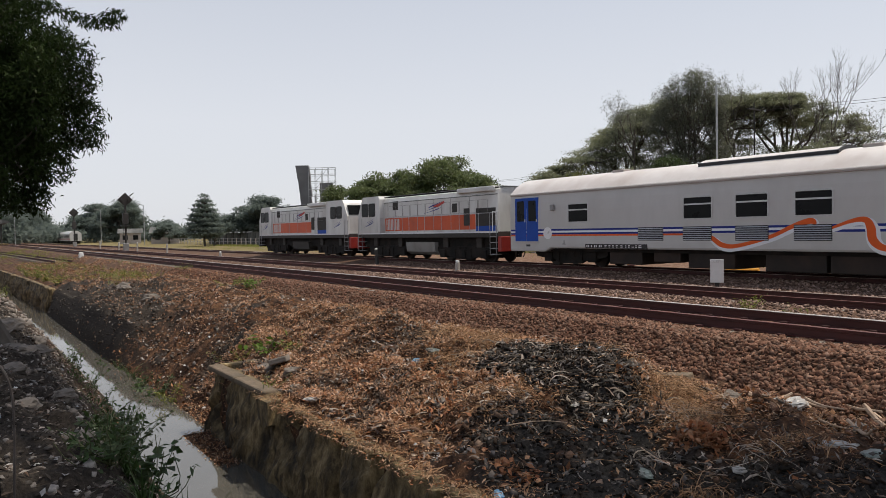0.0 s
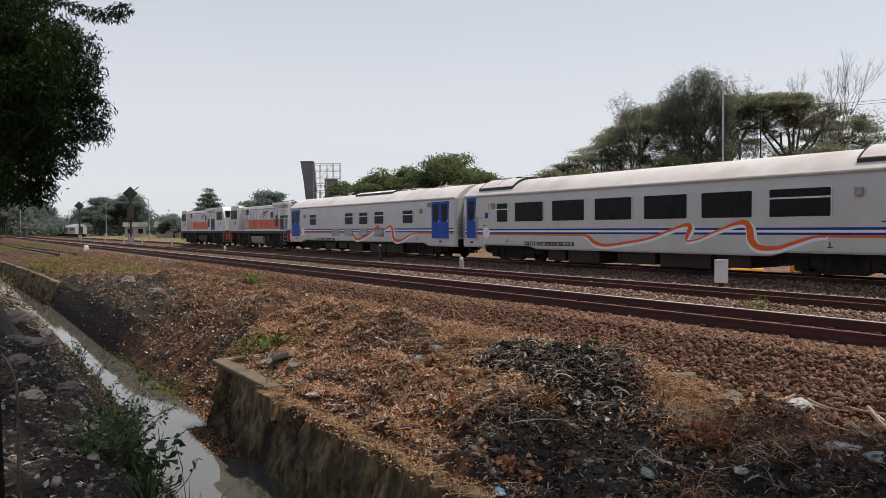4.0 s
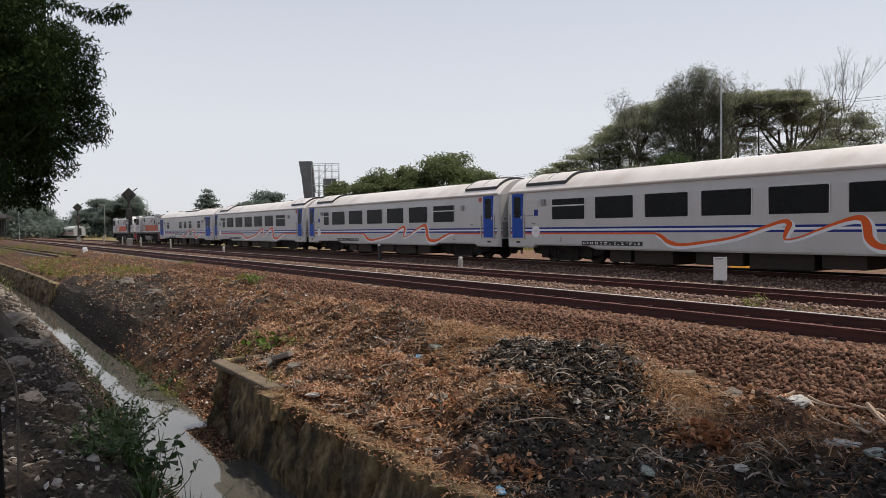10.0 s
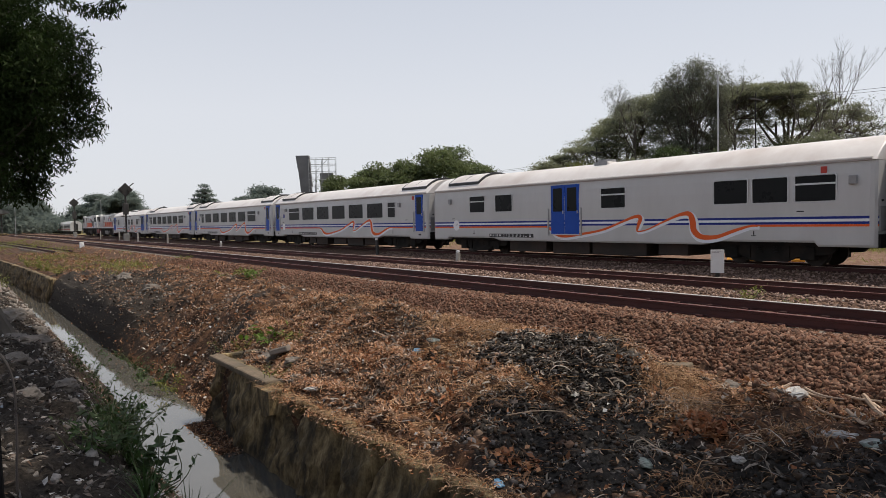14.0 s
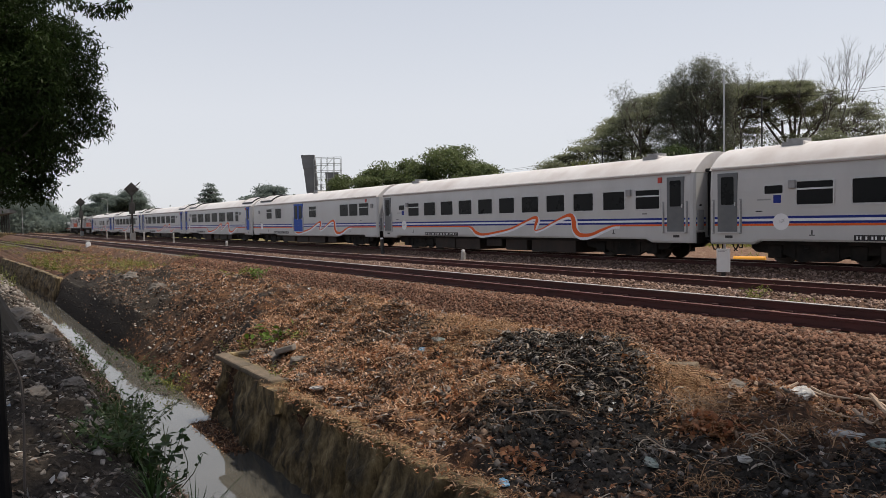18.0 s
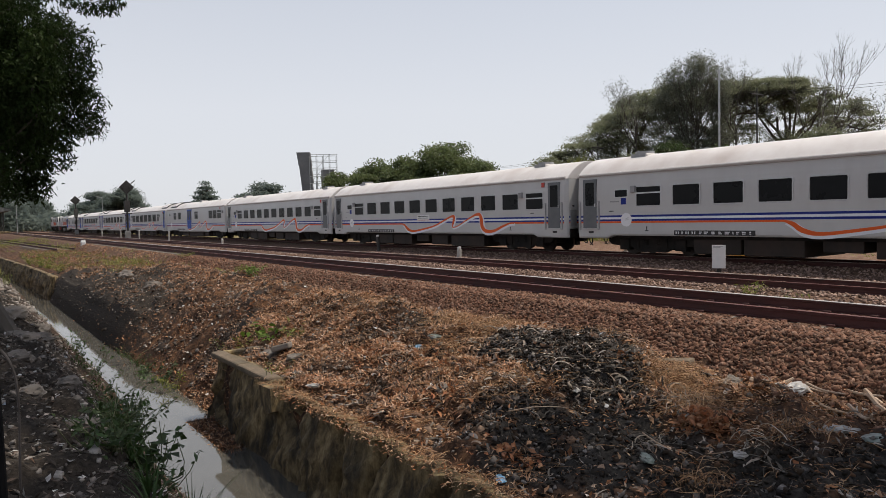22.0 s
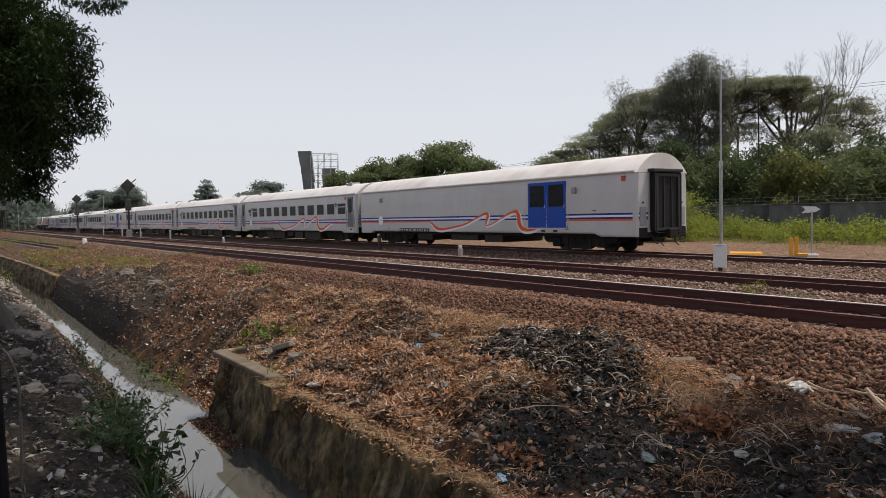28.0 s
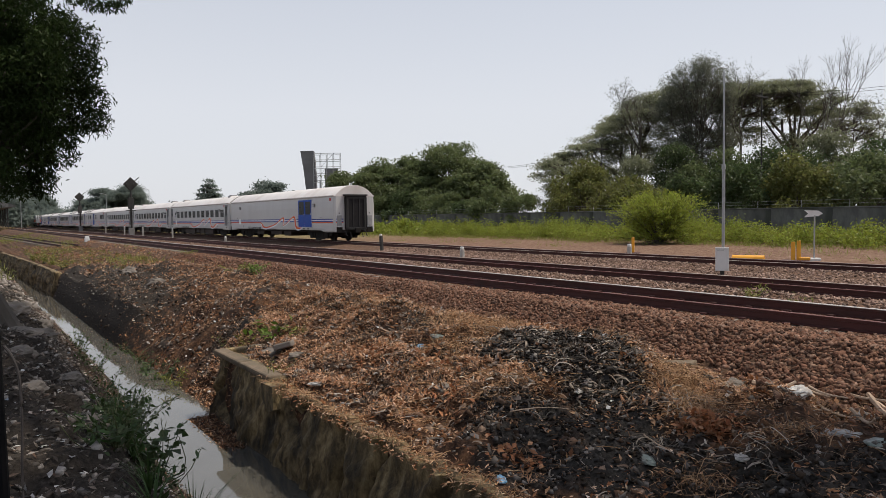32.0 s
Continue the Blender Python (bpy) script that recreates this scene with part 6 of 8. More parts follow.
# utility poles and wires beyond the wall
for x, y, h in ((-34.2, 57.5, 12.5), (-52.0, 57.0, 9.5), (-14.0, 60.0, 12.0), (-70.0, 57.0, 8.6)):
    e = thing("utility_pole", Matrix.Translation((x, y, -0.4)), "slim dark utility pole with crossarm", "utility pole", "utility poles")
    part("pole", rod(bmesh.new(), (0, 0, 0), (0, 0, h), 0.085, 0.05), M["locodark"], e)
    part("crossarm", boxed(-0.06, 0.06, -0.9, 0.9, h - 0.6, h - 0.48), M["locodark"], e)
poles = ((-70.0, 57.0, 8.2), (-52.0, 57.0, 9.1), (-34.2, 57.5, 12.1), (-14.0, 60.0, 11.6), (20, 62, 11.6))
for k in (-0.8, 0.8):
    cu = bpy.data.curves.new("overhead_wire", "CURVE")
    cu.dimensions, cu.bevel_depth, cu.bevel_resolution = "3D", 0.014, 1
    sp = cu.splines.new("POLY")
    pts = []
    for a, b in zip(poles, poles[1:]):
        for i in range(8):
            t = i / 8
            pts.append((a[0] + (b[0] - a[0]) * t, a[1] + (b[1] - a[1]) * t + k, a[2] + (b[2] - a[2]) * t - 1.6 * t * (1 - t) - 0.5))
    sp.points.add(len(pts) - 1)
    for p, q in zip(sp.points, pts):
        p.co = (*q, 1)
    cu.materials.append(M["rubber"])
    tagged(new("overhead_wire", cu), "thin dark overhead wire between poles", "wire", "overhead wires")

# station canopy, lamps and a standing coach in the distance
e = thing("station_canopy", pose(-176.0, 6.5, -0.4), "grey station platform roof in the distance", "station")
part("roof", prism(bmesh.new(), [(-7.0, 4.6), (-3.5, 6.4), (0, 6.8), (4.0, 5.6), (4.0, 5.3), (-7.0, 4.3)], "x", -40, 0), M["farwall"], e)
for x in (-30, -20, -10, -1):
    for y in (-4.5, 2.5):
        part("column", boxed(x - 0.15, x + 0.15, y - 0.15, y + 0.15, 0, 5.0), M["locodark"], e)
part("platform", boxed(-60, 4, -8, 3.5, 0, 0.9), M["concrete"], e)
for x, y, h in ((-159.0, 34.0, 8.5), (-205.0, 33.0, 9.0), (-215.0, 14.0, 8.0)):
    e = thing("lamp_mast", Matrix.Translation((x, y, -0.4)), "thin grey street lamp in the distance", "street lamp", "lamp masts")
    part("pole", rod(bmesh.new(), (0, 0, 0), (0, 0, h), 0.09, 0.06), M["steel"], e)
    part("arm", rod(bmesh.new(), (0, 0, h), (0.6, -1.2, h + 0.3), 0.05), M["steel"], e)
    part("lamp_head", boxed(0.4, 0.9, -1.6, -1.0, h + 0.22, h + 0.36), M["steel"], e)
e = thing("standing_coach", pose(-243.0, 30.0, -0.3, 0, 0, -2.05), "pale coach standing on a far siding", "railway coach", "coaches on the far siding")
part("body", prism(bmesh.new(), [(-1.5, 0.8), (-1.5, 2.9), (-0.9, 3.5), (0, 3.7), (0.9, 3.5), (1.5, 2.9), (1.5, 0.8)], "x", 0, 20), M["white"], e)
part("underframe", boxed(0.5, 19.5, -1.2, 1.2, 0.0, 0.82), M["black"], e)
for k in range(9):
    part("window", boxed(1.2 + 2.0 * k, 2.6 + 2.0 * k, -1.512, -1.49, 1.8, 2.45), M["glass"], e)
part("stripe", boxed(0.2, 19.8, -1.508, -1.49, 1.25, 1.45), M["red"], e)
part("end_door", boxed(19.98, 20.03, -0.5, 0.5, 0.9, 2.9), M["rubber"], e)
for k in range(1, 6):
    copy_thing(e, pose(-243.0 - 20.9 * k, 30.0 + 0.75 * k, -0.3, 0, 0, -2.05))


def far_house(x, y, w, d, h, label, rz):
    e = thing("house", pose(x, y, -0.4, 0, 0, rz), label, "house", "distant houses")
    part("wall", boxed(-w / 2, w / 2, -d / 2, d / 2, 0, h), M["gutter"], e, "pale plastered wall")
    part("roof", prism(bmesh.new(), [(-d / 2 - 0.6, h - 0.1), (0, h + d * 0.28), (d / 2 + 0.6, h - 0.1), (0, h + d * 0.28 - 0.25)], "x", -w / 2 - 0.5, w / 2 + 0.5), M["farwall"], e, "weathered grey gable roof")
    for k in (-1, 1):
        part("window", boxed(k * w * 0.25 - 0.6, k * w * 0.25 + 0.6, -d / 2 - 0.03, -d / 2 + 0.05, 1.0, 2.2), M["glass"], e)


far_house(-196.0, 38.5, 5.0, 4.0, 2.8, "low pale house with a grey roof in the distance", 78)
far_house(-176.0, 42.5, 6.0, 5.0, 2.6, "small pale house with a grey roof in the distance", 70)
f = thing("picket_fence", Matrix.Translation((0, 41.5, -0.4)), "row of pale concrete fence posts with rails", "fence")
post = part("post", boxed(-0.06, 0.06, -0.06, 0.06, 0, 1.25, bevel=0.01), M["gutter"], f)
post.location.x = -168.0
for k in range(1, 26):
    share("post", post, f, Matrix.Translation((-168.0 + 2.4 * k, 0, 0)))
for z in (0.6, 1.2):
    part("rail", boxed(-168.0, -107.0, -0.03, 0.03, z, z + 0.06), M["steel"], f)


# ---- canal walls ----
def canal_wall(name, pts, top, bottom, thick, label, seed, lumps=0.05, cap=None):
    """A battered old concrete wall along (x, y) points, its face towards -y."""
    e = thing(name, Matrix(), label, "retaining wall", "canal walls", "structure")
    c = []
    for (x0, y0), (x1, y1) in zip(pts, pts[1:]):
        n = max(2, int(math.hypot(x1 - x0, y1 - y0) / (0.05 if x0 > -20 else 0.4)))
        c += [(x0 + (x1 - x0) * i / n, y0 + (y1 - y0) * i / n) for i in range(n)]
    c.append(pts[-1])
    rows = 36
    bm = bmesh.new()
    grid = []
    for i, (x, y) in enumerate(c):
        tz = top(x) + 0.05 * noise.noise(Vector((x * 2.1, seed, 0))) + 0.03 * noise.noise(Vector((x * 7, seed, 1)))
        col = []
        for j in range(rows):
            z = bottom + (tz - bottom) * j / (rows - 1)
            d = -0.24 * (1 - j / (rows - 1)) + lumps * (noise.noise(Vector((x * 1.3, z * 1.3, seed))) + 0.6 * noise.noise(Vector((x * 4.0, z * 4.0, seed + 5)))) + 0.05 * j / (rows - 1)
            g = noise.noise(Vector((x * 0.9 + 0.35 * noise.noise(Vector((x, z * 2, 7))), z * 0.5, seed + 9)))
            d += 0.16 * max(0, 1 - abs(g) * 13) + 0.045 * noise.noise(Vector((x * 8, z * 8, seed))) + 0.02 * noise.noise(Vector((x * 19, z * 19, seed)))
            # washed-out mouth of a drain near the end of the wall
            d += 0.24 * min(1, max(0, 1.25 - ((x + 10.75) / 0.30) ** 2 - ((z + 1.28) / 0.27) ** 2)) if seed == 3 else 0
            # a crevice where two lengths of wall have parted
            d += 0.20 * max(0, 1 - ((x + 6.75 + 0.12 * noise.noise(Vector((z * 3, 0, 5)))) / 0.16) ** 2) if seed == 3 else 0
            col.append(bm.verts.new((x, y + d, z)))
        for q, (yy, zz) in enumerate(((0.05, 0.01), (thick * 0.6, 0.015), (thick, -0.01), (thick, -0.5))):
            col.append(bm.verts.new((x, y + yy + 0.02 * noise.noise(Vector((x * 3, q, seed))), tz + zz)))
        grid.append(col)
    for a, b in zip(grid, grid[1:]):
        for j in range(len(a) - 1):
            bm.faces.new((a[j], b[j], b[j + 1], a[j + 1]))
    for col in (grid[0], grid[-1]):
        bm.faces.new(col)
    bmesh.ops.recalc_face_normals(bm, faces=bm.faces[:])
    part("wall_face", bm, M["concrete"], e, "stained and cracked concrete", smooth=True)
    return e


near_wall = canal_wall("canal_wall", [(-11.35, 3.40), (-10.2, 3.37), (-6, 3.30), (-2, 3.22), (6, 3.15), (24, 3.15)], lambda x: -0.60 if x < -8.85 else -0.66, -2.1, 0.30, "old stained concrete canal wall with a broken top", 3, 0.085)
capm = bmesh.new()
for a, b in ((-11.4, -10.15), (-10.13, -8.95)):
    box(capm, a, b, 3.335, 3.56, -0.64, -0.555, bevel=0.03)
part("coping_slab", capm, M["coping"], near_wall, "pale worn coping")
broken = bmesh.new()
prism(broken, [(-8.95, -0.62), (-8.55, -0.61), (-8.52, -0.90), (-8.70, -0.97), (-8.92, -0.84)], "y", 3.24, 3.42)
part("broken_block", broken, M["concrete"], near_wall, "loosened block")
part("wall_end", boxed(-11.43, -11.28, 3.45, 4.2, -2.0, -0.56, bevel=0.03), M["concrete"], near_wall)
canal_wall("canal_wall", [(-60, 2.42), (-48, 2.9), (-40.0, 3.18), (-33.6, 3.30)], lambda x: -0.62, -2.1, 0.30, "dark damp concrete canal wall", 9, 0.13)


# ---- loose stones, litter and rubbish ----
def island_mat(name, colors, rough=0.85, through=0.0, spec=0.3):
    """Each loose piece takes one of the colours."""
    m = bpy.data.materials.new(name)
    m.use_nodes = True
    N, L = m.node_tree.nodes, m.node_tree.links
    b = N["Principled BSDF"]
    g = N.new("ShaderNodeNewGeometry")
    r = N.new("ShaderNodeValToRGB")
    n = len(colors)
    while len(r.color_ramp.elements) < n:
        r.color_ramp.elements.new(0.5)
    for i, c in enumerate(colors):
        r.color_ramp.elements[i].position = i / max(n - 1, 1)
        r.color_ramp.elements[i].color = (*c, 1)
    L.new(g.outputs["Random Per Island"], r.inputs[0])
    tc = N.new("ShaderNodeTexCoord")
    nz = N.new("ShaderNodeTexNoise")
    nz.inputs["Scale"].default_value, nz.inputs["Detail"].default_value = 35, 4
    L.new(tc.outputs["Object"], nz.inputs["Vector"])
    hs = N.new("ShaderNodeHueSaturation")
    mr = N.new("ShaderNodeMapRange")
    mr.inputs["From Min"].default_value, mr.inputs["From Max"].default_value = 0.3, 0.7
    mr.inputs["To Min"].default_value, mr.inputs["To Max"].default_value = 0.65, 1.25
    L.new(nz.outputs["Fac"], mr.inputs["Value"])
    L.new(mr.outputs[0], hs.inputs["Value"])
    L.new(r.outputs[0], hs.inputs["Color"])
    L.new(hs.outputs[0], b.inputs["Base Color"])
    b.inputs["Roughness"].default_value = rough
    b.inputs["Specular IOR Level"].default_value = spec
    if through:
        tr = N.new("ShaderNodeBsdfTranslucent")
        L.new(hs.outputs[0], tr.inputs["Color"])
        mx = N.new("ShaderNodeMixShader")
        mx.inputs[0].default_value = through
        L.new(b.outputs[0], mx.inputs[1])
        L.new(tr.outputs[0], mx.inputs[2])
        L.new(mx.outputs[0], N["Material Output"].inputs["Surface"])
    return m


CUBE = np.array([(-1, -1, -1), (1, -1, -1), (1, 1, -1), (-1, 1, -1), (-1, -1, 1), (1, -1, 1), (1, 1, 1), (-1, 1, 1)], dtype=float) * 0.62
CUBE_FACES = np.array([(0, 3, 2, 1), (4, 5, 6, 7), (0, 1, 5, 4), (1, 2, 6, 5), (2, 3, 7, 6), (3, 0, 4, 7)])


def stones(name, rng, pts, lo, hi, material, label, category, flat=0.7):
    """Angular stones at the points, each a jittered and turned block."""
    n = len(pts)
    v = CUBE[None] * (1 + rng.uniform(-0.45, 0.45, (n, 8, 3)))
    sc = np.exp(rng.uniform(math.log(lo), math.log(hi), n))[:, None] * rng.uniform(0.75, 1.3, (n, 3))
    sc[:, 2] *= flat
    v = v * sc[:, None, :]
    a = rng.uniform(0, 2 * math.pi, n)
    t = rng.normal(0, 0.35, (n, 2))
    c, s = np.cos(a), np.sin(a)
    x = v[:, :, 0] * c[:, None] - v[:, :, 1] * s[:, None]
    y = v[:, :, 0] * s[:, None] + v[:, :, 1] * c[:, None]
    z = v[:, :, 2] + x * t[:, :1] + y * t[:, 1:]
    v = np.stack([x, y, z], axis=2) + np.asarray(pts)[:, None, :]
    f = (CUBE_FACES[None] + (np.arange(n) * 8)[:, None, None]).reshape(-1, 4)
    me = bpy.data.meshes.new(name)
    me.vertices.add(n * 8)
    me.vertices.foreach_set("co", v.astype(np.float32).ravel())
    me.loops.add(f.size)
    me.loops.foreach_set("vertex_index", f.astype(np.int32).ravel())
    me.polygons.add(len(f))
    me.polygons.foreach_set("loop_start", np.arange(0, f.size, 4, dtype=np.int32))
    me.update(calc_edges=True)
    me.materials.append(material)
    return tagged(new(name, me), label, category, kind="stuff")


def scatter(rng, n, x0, x1, y0, y1, keep=None, lift=0.0):
    out = []
    while len(out) < n:
        x, y = rng.uniform(x0, x1), rng.uniform(y0, y1)
        if keep is None or rng.random() < keep(x, y):
            out.append((x, y, ground_z(x, y) + lift))
    return np.array(out)


rng = np.random.default_rng(5)
M["stone"] = island_mat("ballast_stone", [(0.036, 0.019, 0.013), (0.11, 0.055, 0.036), (0.17, 0.086, 0.055), (0.22, 0.120, 0.079), (0.15, 0.067, 0.042), (0.24, 0.148, 0.106), (0.09, 0.052, 0.038)], 0.92)
M["stone_far"] = island_mat("ballast_stone_grey", [(0.065, 0.042, 0.033), (0.17, 0.108, 0.083), (0.27, 0.18, 0.14), (0.36, 0.252, 0.205), (0.20, 0.125, 0.095)], 0.92)
toe = lambda x, y: 1.0 if y > 7.0 + 0.25 * noise.noise(Vector((x * 0.8, y, 0))) else (0.30 if y > 6.75 else 0.03)
rail_free = lambda x, y: 0.0 if min(abs(abs(y - 9.32) - 0.5675), abs(abs(y - 15.03) - 0.5675), abs(abs(y - 21.3) - 0.5675)) < 0.075 else 1.0
both = lambda x, y: toe(x, y) * rail_free(x, y)
p1 = np.concatenate([scatter(rng, 26000, -13, 1.5, 6.3, 8.72, both, 0.003), scatter(rng, 11000, -32, -13, 6.8, 8.72, both, 0.005), scatter(rng, 9000, -22, 1.5, 8.7, 10.4, both, 0.0)])
stones("ballast", rng, p1, 0.019, 0.043, M["stone"], "loose angular brown ballast stones", "ballast", 0.75)
p2 = np.concatenate([scatter(rng, 22000, -26, 2, 10.3, 16.2, both, 0.005), scatter(rng, 13000, -34, 0, 16.1, 20.7, both, 0.005), scatter(rng, 3500, -34, 0, 21.9, 23.6, both, 0.005), scatter(rng, 7000, -70, -26, 8.8, 16.2, both, 0.0)])
stones("ballast", rng, p2, 0.022, 0.050, M["stone_far"], "grey-brown ballast stones between the tracks", "ballast", 0.75)

# dry leaves on the bank
M["dry_leaf"] = island_mat("dry_leaves", [(0.03, 0.017, 0.011), (0.16, 0.068, 0.03), (0.40, 0.19, 0.085), (0.46, 0.27, 0.15), (0.55, 0.37, 0.24), (0.24, 0.09, 0.036), (0.06, 0.032, 0.02), (0.62, 0.47, 0.34), (0.38, 0.14, 0.055), (0.10, 0.058, 0.034)], 0.8, 0.2)
M["straw"] = island_mat("dry_straw", [(0.06, 0.033, 0.018), (0.25, 0.135, 0.064), (0.44, 0.265, 0.14), (0.12, 0.060, 0.030), (0.32, 0.17, 0.080), (0.56, 0.39, 0.24)], 0.7, 0.15)
M["ash"] = island_mat("charred_rubbish", [(0.008, 0.007, 0.006), (0.020, 0.015, 0.011), (0.06, 0.040, 0.027), (0.012, 0.010, 0.009), (0.022, 0.018, 0.015), (0.05, 0.042, 0.035), (0.015, 0.013, 0.011), (0.22, 0.20, 0.19), (0.03, 0.022, 0.017)], 0.85, 0.0, 0.15)
M["rubble"] = island_mat("grey_rubble", [(0.04, 0.034, 0.029), (0.13, 0.110, 0.094), (0.25, 0.222, 0.195), (0.07, 0.053, 0.042), (0.36, 0.33, 0.30), (0.15, 0.098, 0.068)], 0.9)
M["scrap"] = island_mat("pale_scraps", [(0.35, 0.33, 0.31), (0.52, 0.49, 0.46), (0.22, 0.21, 0.21), (0.42, 0.32, 0.25), (0.60, 0.58, 0.56), (0.28, 0.31, 0.35)], 0.55)


def dark_spot(x, y):
    """1 in the burnt heap and the darker spots, 0 on the leaf litter."""
    k = 0
    for cx, cy, rad, w in BURNT_AND_DARK:
        d2 = ((x - cx) ** 2 + (y - cy) ** 2) / (rad * rad)
        if d2 < 1:
            k = max(k, min(1, (1 - d2) * (2 + 1.5 * noise.noise(Vector((x * 3, y * 3, 6))))) * w)
    return k


def dim(x, y):
    """Thins the litter to leave more bare soil towards the near corner of the bank."""
    n = noise.noise(Vector((x, y * 2, 3)))
    return 0.22 if (x > -5.2 + 0.6 * n and y < 5.2) or (x > -3.7 + 0.5 * n and y < 6.5) else 1.0


def lit(x, y):
    v = 0.45 + 1.1 * noise.noise(Vector((x * 1.3, y * 1.3, 4))) + 1.0 * noise.noise(Vector((x * 4.5, y * 4.5, 9)))
    return max(0.05, min(1, v)) * (1 - 0.85 * dark_spot(x, y)) * dim(x, y) * (0.30 if -34 < x < -19 and y < 4.9 + 0.5 * noise.noise(Vector((x, y, 1))) else 1) * (1.0 if y < 6.9 else max(0, (7.5 - y) / 0.6))


def ribbons(name, pts, length, width, material, label, category, curl=1.2, rise=0.25, seg=4):
    """Bent strands that lie loosely on the ground."""
    p = np.array(pts, dtype=float)
    n = len(p)
    a, turn, up = rng.uniform(0, 2 * math.pi, n), rng.normal(0, curl, n), np.abs(rng.normal(rise, 0.3, n))
    L = length * rng.uniform(0.4, 1.5, n) / seg
    W = width * rng.uniform(0.6, 1.3, n)
    roll = rng.normal(0, 0.5, n)
    pitch = up.copy()
    rows = []
    for i in range(seg + 1):
        side = np.stack([-np.sin(a), np.cos(a), roll], axis=1) * (W * (1 - 0.55 * i / seg) / 2)[:, None]
        rows += [p - side, p + side]
        p = p + np.stack([np.cos(a) * np.cos(pitch), np.sin(a) * np.cos(pitch), np.sin(pitch)], axis=1) * L[:, None]
        a = a + turn / seg + rng.normal(0, 0.25, n)
        pitch = pitch - 2.2 * up / seg
    v = np.stack(rows, axis=1).reshape(-1, 3)
    k = 2 * (seg + 1)
    strip_f = np.array([(2 * i, 2 * i + 2, 2 * i + 3, 2 * i + 1) for i in range(seg)])
    f = (strip_f[None] + (np.arange(n) * k)[:, None, None]).reshape(-1, 4)
    me = bpy.data.meshes.new(name)
    me.vertices.add(len(v))
    me.vertices.foreach_set("co", v.astype(np.float32).ravel())
    me.loops.add(f.size)
    me.loops.foreach_set("vertex_index", f.astype(np.int32).ravel())
    me.polygons.add(len(f))
    me.polygons.foreach_set("loop_start", np.arange(0, f.size, 4, dtype=np.int32))
    me.update(calc_edges=True)
    me.materials.append(material)
    return tagged(new(name, me), label, category, kind="stuff")


def leaf_stuff(name, pts, length, width, material, label, category, droop=0.0, flat=0.7):
    me = fast_mesh(name, leaf_verts(rng, pts, length, width, droop, flat), 4)
    me.materials.append(material)
    return tagged(new(name, me), label, category, kind="stuff")


lp = np.concatenate([scatter(rng, 40000, -13, 1.0, 3.35, 7.3, lit, 0.006), scatter(rng, 9000, -27, -13, 2.6, 7.0, lit, 0.008), scatter(rng, 2500, -11.4, -7.9, 2.6, 3.3, None, 0.02), scatter(rng, 1500, -14, -1, 3.3, 3.7, None, 0.01), np.column_stack([rng.uniform(-8.9, 0, 2600), rng.uniform(3.24, 3.62, 2600), rng.uniform(-0.70, -0.60, 2600)])])
M["bank_leaf"] = island_mat("grey_bank_litter", [(0.02, 0.016, 0.013), (0.06, 0.045, 0.035), (0.11, 0.085, 0.068), (0.04, 0.028, 0.022), (0.19, 0.16, 0.135), (0.09, 0.052, 0.034), (0.025, 0.019, 0.015), (0.30, 0.265, 0.235)], 0.8)
leaf_stuff("bank_litter", scatter(rng, 15000, -20, -1.0, -0.6, 2.45, None, 0.008), 0.07, 0.026, M["bank_leaf"], "grey trodden litter on the near bank", "leaf litter", -0.1, 0.6)
leaf_stuff("dry_leaves", lp, 0.062, 0.018, M["dry_leaf"], "curled brown and tan dry leaves on the bank", "leaf litter", -0.12, 0.55)
grey_patch = lambda x, y: max(0, min(1, 3.5 * (noise.noise(Vector((x * 0.8 + 3, y * 0.8, 12))) - 0.05))) * dim(x, y)
leaf_stuff("grey_litter", scatter(rng, 11000, -14, 0, 3.6, 6.9, grey_patch, 0.02), 0.07, 0.022, M["bank_leaf"], "grey weathered scraps among the leaves", "litter", -0.2, 0.25)
big_leaves = np.concatenate([scatter(rng, 1800, -12, 1.0, 3.35, 7.2, lit, 0.02), scatter(rng, 900, -24, -12, 3.2, 6.8, lit, 0.02)])
M["big_leaf"] = island_mat("large_dry_leaves", [(0.07, 0.034, 0.018), (0.22, 0.085, 0.032), (0.36, 0.18, 0.085), (0.15, 0.055, 0.024), (0.40, 0.25, 0.15), (0.27, 0.09, 0.03)], 0.7, 0.2)
leaf_stuff("large_dry_leaves", big_leaves, 0.092, 0.046, M["big_leaf"], "large curled orange-brown fallen leaves", "leaf litter", -0.3, 0.4)
M["bank_stone"] = island_mat("dark_bank_stones", [(0.02, 0.017, 0.014), (0.05, 0.04, 0.032), (0.09, 0.07, 0.055), (0.035, 0.025, 0.018), (0.15, 0.13, 0.11), (0.06, 0.04, 0.027)], 0.9)
M["husk"] = island_mat("pale_husks", [(0.32, 0.13, 0.06), (0.54, 0.32, 0.19), (0.64, 0.43, 0.29), (0.44, 0.19, 0.085), (0.70, 0.53, 0.40), (0.20, 0.08, 0.036)], 0.75, 0.2)
warm = lambda x, y: lit(x, y) * (1.0 if x < -6.6 or (x < -5.6 and y < 5.3) else 0.25)
leaf_stuff("pale_husks", np.concatenate([scatter(rng, 36000, -13.5, -0.5, 3.6, 6.95, warm, 0.018), scatter(rng, 4200, -26, -13.5, 4.2, 7.0, lit, 0.02)]), 0.066, 0.019, M["husk"], "pale curled husks and dry leaves", "leaf litter", -0.15, 0.5)
